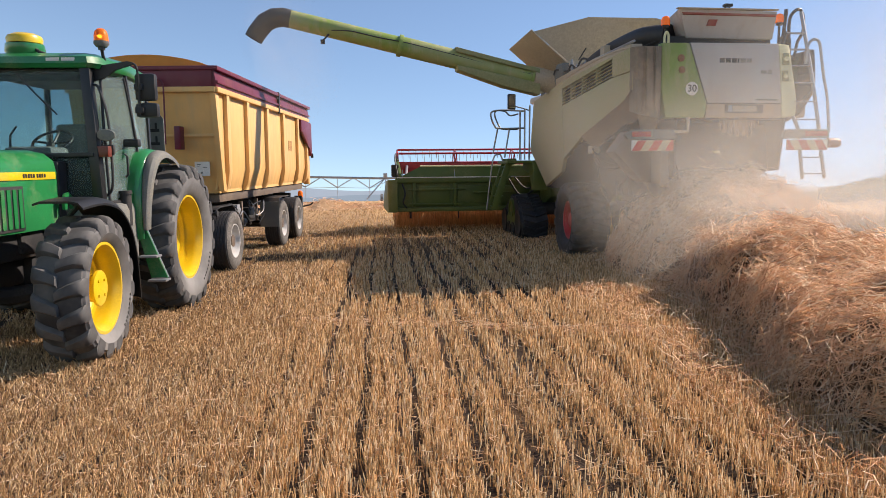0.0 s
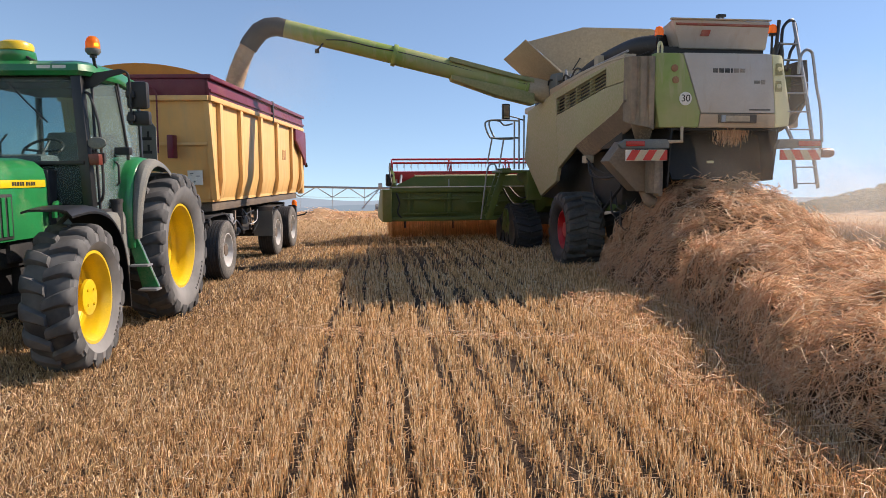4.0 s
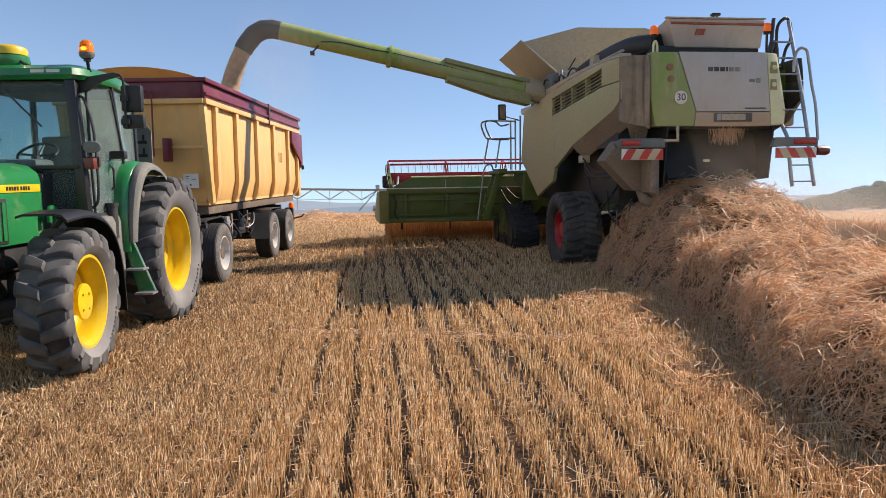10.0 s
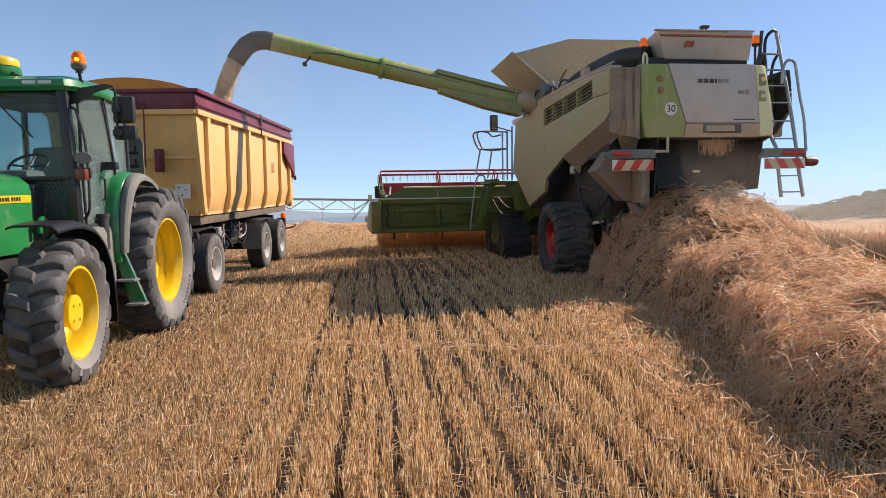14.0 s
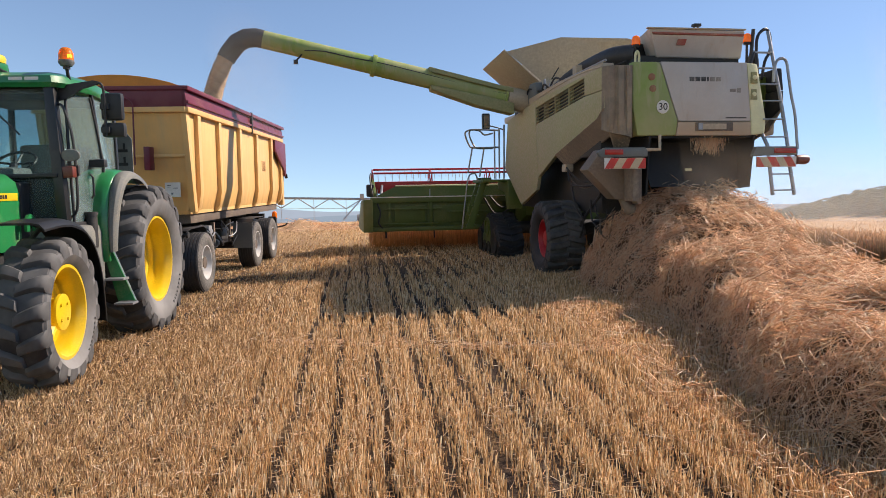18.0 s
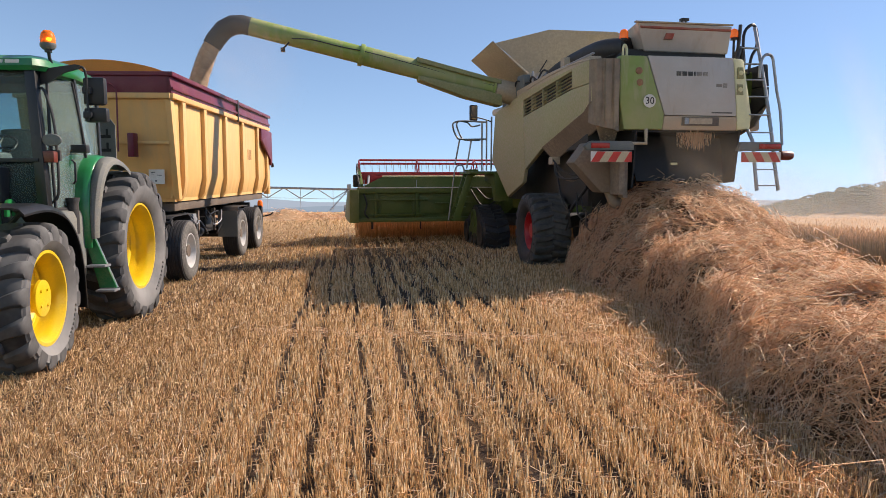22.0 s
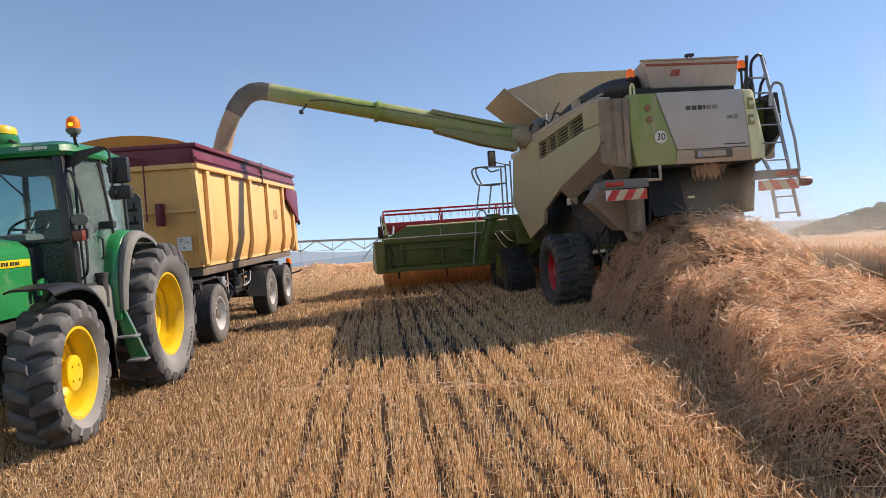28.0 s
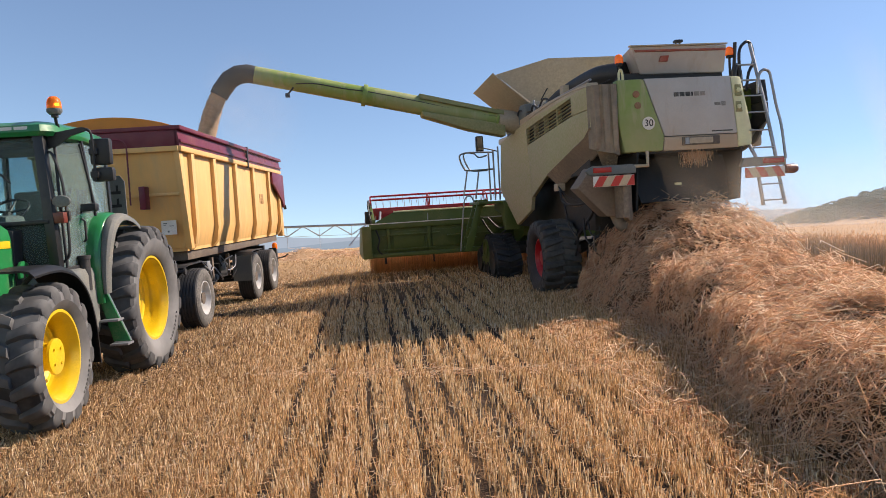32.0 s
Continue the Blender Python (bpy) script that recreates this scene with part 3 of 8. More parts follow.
# ---- tractor ----
def tractor():
    t = thing("tractor", pose(-3.88, 8.72, 0, 0, 0, 176.5), "green farm tractor with yellow wheels standing on stubble", "tractor")
    for s in (-1, 1):
        add_wheel(t, (0.95 * s, 0, 0.925), 0.945, 0.528, 0.53, 20, s, RUBBER, YELLOW, 0.30, "yellow steel rim", 0.055, spin=7, hub=0.28, letters=108)
        add_wheel(t, (1.01 * s, 2.58, 0.685), 0.70, 0.425, 0.45, 16, s, RUBBER, YELLOW, 0.19, "yellow steel rim", 0.05, spin=3, hub=0.42, reach=0.17, letters=104, steer=3.5)
        # rear fender: green inner shell, grey outer lip
        arc = [(p.x, p.y) for p in bend([(1.12, 1.00, 0), (1.14, 1.40, 0), (1.06, 1.76, 0), (0.90, 1.97, 0), (0.66, 2.05, 0), (0.36, 2.01, 0), (0.12, 1.91, 0)], 3)][::-1]
        part("rear_fender", Geo().shell(arc, [(0.60 * s, 0), (0.90 * s, 0), (0.96 * s, 0.012), (0.985 * s, 0.03)], 0.03).prism([(1.08, 1.0), (1.10, 1.5), (1.03, 1.8), (0.9, 1.98), (0.6, 2.03), (0.05, 1.97), (-0.2, 1.5), (0.4, 1.1)], "x", 0.60 * s, 0.63 * s), GREEN, t, bevel=0.01)
        lip = Geo().shell(arc[:-1], [(0.988 * s, 0.028), (1.02 * s, 0.018), (1.07 * s, 0.024), (1.105 * s, 0.05), (1.12 * s, 0.09)], 0.022)
        lip.v = [(s * (0.988 + (abs(x) - 0.988) * (0.30 + 0.70 * min(1.0, max(0.0, (z - 0.95) / 0.95)))), y, z) for x, y, z in lip.v]
        part("fender_lip", lip, GREY_PLASTIC, t, "grey plastic fender extension", bevel=0.008)
        part("fender_lamp", Geo().box(0.80 * s, 0.98 * s, 1.0, 1.10, 2.06, 2.15), BLACK, t, bevel=0.02)
        # front fender
        arc = [(p.x, p.y) for p in bend([(3.05, 1.535, 0), (2.85, 1.552, 0), (2.65, 1.558, 0), (2.45, 1.535, 0), (2.2, 1.45, 0), (1.98, 1.24, 0), (1.86, 0.92, 0), (1.82, 0.47, 0)], 3)][::-1]
        part("front_fender", Geo().shell(arc, [(0.80 * s, 0.02), (0.86 * s, 0), (1.13 * s, 0), (1.20 * s, 0.015), (1.24 * s, 0.06)], 0.02), FENDER_BLACK, t, "black plastic front mudguard")
        part("fender_stay", Geo().tube([(0.5 * s, 2.5, 0.8), (0.62 * s, 2.35, 1.2), (0.9 * s, 2.4, 1.47)], 0.025), DARK, t)
    # drive line
    part("chassis", Geo().box(-0.30, 0.30, -0.35, 2.2, 0.62, 1.15).box(-0.22, 0.22, 2.2, 3.7, 0.68, 1.02).box(-0.42, 0.42, -0.3, 0.35, 0.75, 1.45), DARK, t, bevel=0.04)
    part("rear_axle", Geo().cyl((-0.85, 0, 0.91), (0.85, 0, 0.91), 0.14), DARK, t)
    part("front_axle", Geo().tube([(-0.8, 2.58, 0.69), (-0.3, 2.58, 0.62), (0.3, 2.58, 0.62), (0.8, 2.58, 0.69)], 0.09), DARK, t)
    part("engine_block", Geo().box(-0.34, 0.34, 2.0, 3.7, 0.95, 1.32).box(-0.38, 0.38, 2.1, 2.5, 1.0, 1.25), DARK, t, bevel=0.03)
    # hood
    prof = [(-0.43, 1.22), (-0.43, 1.78), (-0.40, 1.90), (-0.31, 1.975), (-0.15, 2.01), (0.15, 2.01), (0.31, 1.975), (0.40, 1.90), (0.43, 1.78), (0.43, 1.22)]
    g, n = Geo(), len(prof)
    rows = [(1.86, 1.0, 0.0), (2.5, 1.0, -0.01), (3.3, 0.97, -0.05), (3.85, 0.92, -0.11), (4.02, 0.80, -0.20), (4.06, 0.6, -0.32)]
    vs = [(x * k, y, 1.22 + (z - 1.22) * (1 + dz / 0.8)) for y, k, dz in rows for x, z in prof]
    fs = [(i * n + j, i * n + j + 1, (i + 1) * n + j + 1, (i + 1) * n + j) for i in range(len(rows) - 1) for j in range(n - 1)]
    fs += [tuple(range(n)), tuple((len(rows) - 1) * n + j for j in range(n))[::-1]]
    part("hood", g.add(vs, fs), GREEN, t, "glossy green engine hood")
    for s in (-1, 1):
        part("hood_stripe", Geo().box(0.428 * s, 0.437 * s, 1.90, 3.6, 1.715, 1.79), YELLOW, t, "yellow stripe along the hood", bevel=0.002)
        for k in range(9):
            y = 2.10 + 0.044 * k + (0.02 if k > 3 else 0)
            part("name_bar", Geo().box(0.437 * s, 0.440 * s, y, y + 0.03, 1.735, 1.772), INK, t, "dark bar of a maker's name")
        part("grille_frame", Geo().box(0.428 * s, 0.442 * s, 2.52, 3.72, 1.24, 1.66), DARK, t, bevel=0.01)
        for k in range(12):
            part("grille_slat", Geo().box(0.440 * s, 0.452 * s, 2.56 + 0.095 * k, 2.615 + 0.095 * k, 1.27, 1.63), GREEN, t)
    part("cowl_panel", Geo().box(-0.45, 0.45, 1.60, 1.86, 1.15, 1.90), BLACK, t, bevel=0.05)
    part("filler_neck", Geo().cyl((-0.87, 1.26, 1.18), (-0.87, 1.26, 1.53), 0.062).cyl((-0.87, 1.26, 1.53), (-0.87, 1.26, 1.57), 0.072), DARK, t, "dark filler neck with a worn cap")
    for x in (-0.65, 0.65):
        part("fuel_tank", Geo().box(x - 0.27, x + 0.27, 1.03, 1.75, 0.66, 1.44), GREY_PLASTIC, t, "dusty grey fuel tank", bevel=0.09)
    for s in (-1, 1):
        part("lifting_lug", Geo().prism([(1.94, 1.40), (1.94, 1.52), (1.90, 1.565), (1.84, 1.575), (1.77, 1.54), (1.74, 1.46), (1.74, 1.40), (1.79, 1.40), (1.80, 1.47), (1.84, 1.505), (1.88, 1.47), (1.88, 1.40)], "x", 0.50 * s, 0.53 * s), GREEN, t, "green lug beside the hood", bevel=0.004)
    # cab: posts, panes, roof
    base = [(-0.80, 1.72), (-0.87, 0.72), (-0.64, -0.10)]
    top = [(-0.66, 1.56), (-0.80, 0.92), (-0.62, -0.10)]
    for s in (-1, 1):
        for (bx, by), (tx, ty), r in zip(base, top, (0.052, 0.018, 0.032)):
            part("cab_post", Geo().prism([(-r, -r), (r, -r), (r, r), (-r, r)], "z", 0, 1, Matrix(((1, 0, (tx - bx) * -s, bx * -s), (0, 1, ty - by, by), (0, 0, 1.46, 1.42), (0, 0, 0, 1)))), FENDER_BLACK, t, bevel=0.01)
        for i in range(2):
            b0, b1, t0, t1 = base[i], base[i + 1], top[i], top[i + 1]
            sh = 0.012 * s
            lo = 1.50 if i else 1.46
            q = [(-s * b0[0], b0[1], lo), (-s * b1[0], b1[1], lo), (-s * t1[0], t1[1], 2.85), (-s * t0[0], t0[1], 2.85)]
            q2 = [(x - sh, y, z) for x, y, z in q]
            pane = part("side_window" if i else "door_window", Geo().add(q + q2, [(0, 1, 2, 3), (7, 6, 5, 4), (0, 4, 5, 1), (1, 5, 6, 2), (2, 6, 7, 3), (3, 7, 4, 0)]), GLASS_DUSTY, t, "dusty tinted side pane")
            pane.visible_shadow = False
        part("door_frame", Geo().tube([(0.845 * s, 1.60, 1.46), (0.80 * s, 1.54, 2.2), (0.76 * s, 1.46, 2.84)], 0.016, 8).tube([(0.865 * s, 1.10, 1.48), (0.868 * s, 0.84, 1.85), (0.845 * s, 0.80, 2.13), (0.80 * s, 0.96, 2.84)], 0.014, 8), BLACK, t, "black door frame")
        part("door_sill", Geo().prism([(0.66, -0.1), (0.89, 0.72), (0.82, 1.68), (0.62, 1.68), (0.55, -0.1)], "z", 1.34, 1.47, Matrix.Diagonal((s, 1, 1, 1))), BLACK, t, bevel=0.02)
    q = [(-0.79, 1.74, 1.46), (0.79, 1.74, 1.46), (0.65, 1.58, 2.85), (-0.65, 1.58, 2.85)]
    ws = part("windscreen", Geo().add(q + [(x, y - 0.012, z) for x, y, z in q], [(0, 1, 2, 3), (7, 6, 5, 4), (0, 4, 5, 1), (1, 5, 6, 2), (2, 6, 7, 3), (3, 7, 4, 0)]), GLASS, t, "tinted windscreen")
    ws.visible_shadow = False
    part("windscreen_bar", Geo().box(-0.755, 0.755, 1.68, 1.73, 1.945, 1.985), BLACK, t, bevel=0.008)
    part("dash_wall", Geo().box(-0.72, 0.72, 1.58, 1.64, 1.46, 1.95), BLACK, t, "dark dash wall behind the lower windscreen", bevel=0.02)
    for s in (-1, 1):
        part("door_liner", Geo().prism([(1.56, 1.48), (0.78, 1.50), (0.76, 1.62), (1.20, 1.66), (1.54, 1.92)], "x", 0.74 * s, 0.77 * s), BLACK, t, "dark door liner", bevel=0.01)
    q = [(-0.60, -0.12, 1.6), (0.60, -0.12, 1.6), (0.60, -0.12, 2.87), (-0.60, -0.12, 2.87)]
    rw = part("rear_window", Geo().add(q + [(x, y + 0.012, z) for x, y, z in q], [(0, 1, 2, 3), (7, 6, 5, 4), (0, 4, 5, 1), (1, 5, 6, 2), (2, 6, 7, 3), (3, 7, 4, 0)]), GLASS, t)
    rw.visible_shadow = False
    g = Geo()
    outline = [(-0.72, 1.66), (-0.80, 1.55), (-0.85, 0.9), (-0.68, -0.12), (-0.58, -0.25), (0.58, -0.25), (0.68, -0.12), (0.85, 0.9), (0.80, 1.55), (0.72, 1.66)]
    n = len(outline)
    vs = [(x * k, 0.55 + (y - 0.55) * k, z) for z, k in ((2.875, 0.97), (2.92, 1.0), (2.99, 0.985), (3.035, 0.90), (3.055, 0.6)) for x, y in outline]
    fs = [(i * n + j, i * n + (j + 1) % n, (i + 1) * n + (j + 1) % n, (i + 1) * n + j) for i in range(4) for j in range(n)] + [tuple(range(n))[::-1], tuple(4 * n + j for j in range(n))]
    roof = part("cab_roof", g.add(vs, fs), GREEN, t, "green cab roof")
    for x in (-0.52, -0.36, 0.36, 0.52):
        part("roof_lamp", Geo().box(x - 0.07, x + 0.07, 1.635, 1.655, 2.925, 2.975), WHITE, roof, "clear work lamp", bevel=0.006)
    part("headliner", Geo().box(-0.60, 0.60, -0.08, 1.54, 2.83, 2.872), BLACK, t)
    part("visor", Geo().box(-0.60, 0.60, 1.50, 1.52, 2.75, 2.82), DARK, t, bevel=0.01)
    part("wiper", Geo().tube([(-0.02, 1.72, 2.80), (-0.20, 1.735, 2.60), (-0.42, 1.75, 2.38)], 0.009, 6), BLACK, t)
    # receiver dome, beacon
    dome = part("receiver_base", Geo().lathe([(0, 0.0), (0, 0.17), (0.05, 0.20), (0.13, 0.19), (0.15, 0.0)], 28, pose(0.09, 1.32, 3.03, 0, -90, 0)), GREEN, t, "green satellite receiver base", bevel=0.0)
    part("receiver_cap", Geo().lathe([(0, 0.0), (0.0, 0.175), (0.05, 0.18), (0.08, 0.165), (0.105, 0.11), (0.115, 0.0)], 28, pose(0.09, 1.32, 3.17, 0, -90, 0)), YELLOW, dome, "yellow receiver cap")
    part("receiver_bracket", Geo().tube([(-0.06, 1.40, 3.1), (-0.14, 1.46, 3.06), (-0.20, 1.42, 3.03)], 0.018, 6), DARK, dome)
    stem = part("beacon_stem", Geo().tube([(-0.79, 1.40, 2.98), (-0.79, 1.43, 3.02), (-0.79, 1.45, 3.10)], 0.018, 8).cyl((-0.79, 1.45, 3.08), (-0.79, 1.45, 3.115), 0.036), BLACK, t)
    part("beacon_base", Geo().lathe([(0, 0.0), (0, 0.055), (0.03, 0.078), (0.06, 0.078), (0.06, 0)], 24, pose(-0.79, 1.45, 3.11, 0, -90, 0)), GREY_PLASTIC, stem, "dusty grey beacon base")
    part("beacon_lens", Geo().lathe([(0, 0.074), (0.07, 0.072), (0.11, 0.060), (0.135, 0.036), (0.142, 0)], 24, pose(-0.79, 1.45, 3.165, 0, -90, 0)), AMBER_CLEAR, stem, "amber beacon lens")
    bulb = part("beacon_bulb", Geo().lathe([(-0.02, 0.0), (-0.014, 0.017), (0.014, 0.017), (0.02, 0)], 12, pose(0, 0.03, 0, 0, 0, 90)), AMBER_LIT, stem, "lit turning beacon bulb", at=pose(-0.79, 1.45, 3.215))
    # mirrors on their arm
    for s in (-1, 1):
        arm = part("mirror_arm", Geo().prism([(-0.68, 2.895), (-1.07, 2.955), (-1.12, 2.945), (-1.11, 2.915), (-0.95, 2.87), (-0.80, 2.77), (-0.70, 2.745)], "y", 1.46, 1.50, Matrix.Diagonal((-s, 1, 1, 1)) if s > 0 else None).tube(bend([(1.09 * s, 1.48, 2.935), (1.14 * s, 1.47, 2.92), (1.155 * s, 1.45, 2.84), (1.15 * s, 1.43, 2.60), (1.15 * s, 1.42, 2.38)], 4), 0.013, 8), BLACK, t)
        m1 = part("upper_mirror", Geo().box(1.09 * s, 1.315 * s, 1.30, 1.40, 2.55, 2.84), BLACK, arm, "black square mirror housing", bevel=0.035)
        part("lower_mirror", Geo().box(1.09 * s, 1.33 * s, 1.30, 1.40, 2.37, 2.525), BLACK, arm, bevel=0.035)
        for z in (2.66, 2.41):
            part("mirror_clamp", Geo().box(1.10 * s, 1.19 * s, 1.39, 1.44, z, z + 0.07), DARK, arm, bevel=0.01)
        rail = part("grab_rail", Geo().tube(bend([(0.74 * s, 1.58, 2.70), (0.80 * s, 1.60, 2.66), (0.87 * s, 1.60, 2.38), (0.89 * s, 1.60, 2.0), (0.88 * s, 1.60, 1.62), (0.80 * s, 1.60, 1.52)]), 0.014, 8), BLACK, t)
        part("round_lamp", Geo().lathe([(-0.03, 0), (-0.03, 0.06), (0.02, 0.075), (0.03, 0.068), (0.035, 0)], 24, pose(0.87 * s, 1.64, 2.17, 0, 0, 90) @ Matrix.Diagonal((1, 1.35, 0.85, 1))), GREY_PLASTIC, t, "oval grey work lamp", bevel=0)
        part("turn_signal", Geo().box(0.76 * s, 0.90 * s, 1.60, 1.70, 1.94, 2.055), DARK_LENS, t, "amber and red turn signal", bevel=0.012)
        part("signal_bracket", Geo().box(0.70 * s, 0.92 * s, 1.57, 1.61, 1.96, 2.07), BLACK, t, bevel=0.008)
        part("door_handle", Geo().tube([(0.84 * s, 1.15, 1.72), (0.87 * s, 1.15, 1.75), (0.87 * s, 1.15, 1.95), (0.84 * s, 1.15, 1.98)], 0.013, 8), BLACK, t)
        ladder = part("step_plate", Geo().prism([(0.84 * s, 1.24), (0.93 * s, 1.24), (1.20 * s, 0.54), (1.01 * s, 0.54)], "y", 0.985, 1.01), GREEN, t, "green step side plate", bevel=0.006)
        for z, x in ((0.52, 1.11), (0.80, 1.02)):
            part("step_tread", Geo().box((x - 0.10) * s, (x + 0.11) * s, 0.96, 1.13, z - 0.012, z + 0.012), STEEL, ladder, "steel step tread", bevel=0.004)
        part("step_edge", Geo().tube([(0.93 * s, 0.98, 1.24), (1.20 * s, 0.98, 0.54)], 0.010, 6), STEEL, ladder, "bright edge of the step plate")
    # inside the cab
    part("seat", Geo().box(-0.28, 0.28, 0.45, 0.95, 1.72, 1.86).box(-0.27, 0.27, 0.33, 0.46, 1.84, 2.36).box(-0.2, 0.2, 0.3, 0.75, 1.45, 1.74), GREY_PLASTIC, t, "dark upholstered driver's seat", bevel=0.05)
    part("steering_column", Geo().tube([(0, 1.30, 1.45), (0, 1.22, 1.9), (0, 1.10, 2.10)], 0.045), BLACK, t)
    ring = [(0.21 * math.cos(a), 0.21 * math.sin(a), 0) for a in (2 * math.pi * k / 28 for k in range(29))]
    m = pose(0, 1.06, 2.13, -35)
    part("steering_wheel", Geo().tube([m @ Vector(p) for p in ring], 0.016, 8).tube([m @ Vector((-0.2, 0, 0)), m @ Vector((0, 0, -0.03)), m @ Vector((0.2, 0, 0))], 0.014, 6).tube([m @ Vector((0, -0.2, 0)), m @ Vector((0, 0, -0.03))], 0.014, 6), BLACK, t, "black steering wheel")
    part("dash_console", Geo().box(-0.26, 0.26, 1.20, 1.60, 1.75, 2.06), GREY_PLASTIC, t, bevel=0.06)
    part("side_console", Geo().box(0.32, 0.62, 0.0, 0.9, 1.45, 1.98), GREY_PLASTIC, t, bevel=0.05)
    part("monitor_stalk", Geo().tube([(0.42, 1.2, 1.7), (0.42, 1.15, 2.2), (0.36, 1.12, 2.3)], 0.012, 6), BLACK, t)
    part("tow_hitch", Geo().box(-0.12, 0.12, -0.75, -0.3, 0.55, 0.72).cyl((0, -0.68, 0.5), (0, -0.68, 0.8), 0.03), DARK, t, bevel=0.01)
    plate = part("rear_plate", Geo().prism([(-0.67, 2.02), (-0.67, 2.48), (-0.61, 2.56), (-0.45, 2.56), (-0.39, 2.48), (-0.39, 2.02)], "y", -0.60, -0.585), GREY_PLASTIC, t, "grey rear sign with two dark bars", bevel=0.0)
    for y in (-0.606, -0.584):
        for z in (2.31, 2.13):
            part("plate_bar", Geo().box(-0.61, -0.47, y, y + 0.005, z, z + 0.04).box(-0.58, -0.55, y, y + 0.005, z + 0.04, z + 0.12), INK, plate)
    return t, bulb


TRACTOR, BEACON = tractor()


# ---- tipping trailer ----
def road_wheel(parent, c, out):
    R, w = 0.525, 0.19
    face = []
    for k in range(6):
        a, b = -w * 0.82 + k * w * 0.28, -w * 0.82 + k * w * 0.28 + w * 0.21
        face += [(a, R - 0.012), (a + 0.002, R + 0.004), (b - 0.002, R + 0.004), (b, R - 0.012)]
    wall = [(w * 0.86, 0.506), (w * 0.95, 0.48), (w, 0.42), (w * 0.95, 0.33), (w * 0.8, 0.29)]
    g = Geo().lathe([(-x, r) for x, r in wall[::-1]] + wall, 64)
    tyre = part("tyre", g, RUBBER_GREY, parent, "pale dusty road tyre wall", at=pose(*c))
    part("tread", Geo().lathe([(-w * 0.88, 0.500)] + face + [(w * 0.88, 0.500)], 72), RUBBER_DARK, tyre, "dark grooved tyre tread")
    prof = [(w * 0.8, 0.295), (w * 0.9, 0.30), (w * 0.9, 0.285), (w * 0.6, 0.265), (w * 0.35, 0.25), (w * 0.05, 0.24), (w * 0.05, 0.17), (w * 0.35, 0.15), (w * 0.35, 0.0)]
    part("rim", Geo().lathe([(x * out, r) for x, r in prof], 40), RIM_SILVER, tyre, "silver steel rim")
    part("hub", hub_piece(0.11, 0.07, out, w * 0.35), HOPPER_DARK, tyre, "rusty brown hub")
    return tyre


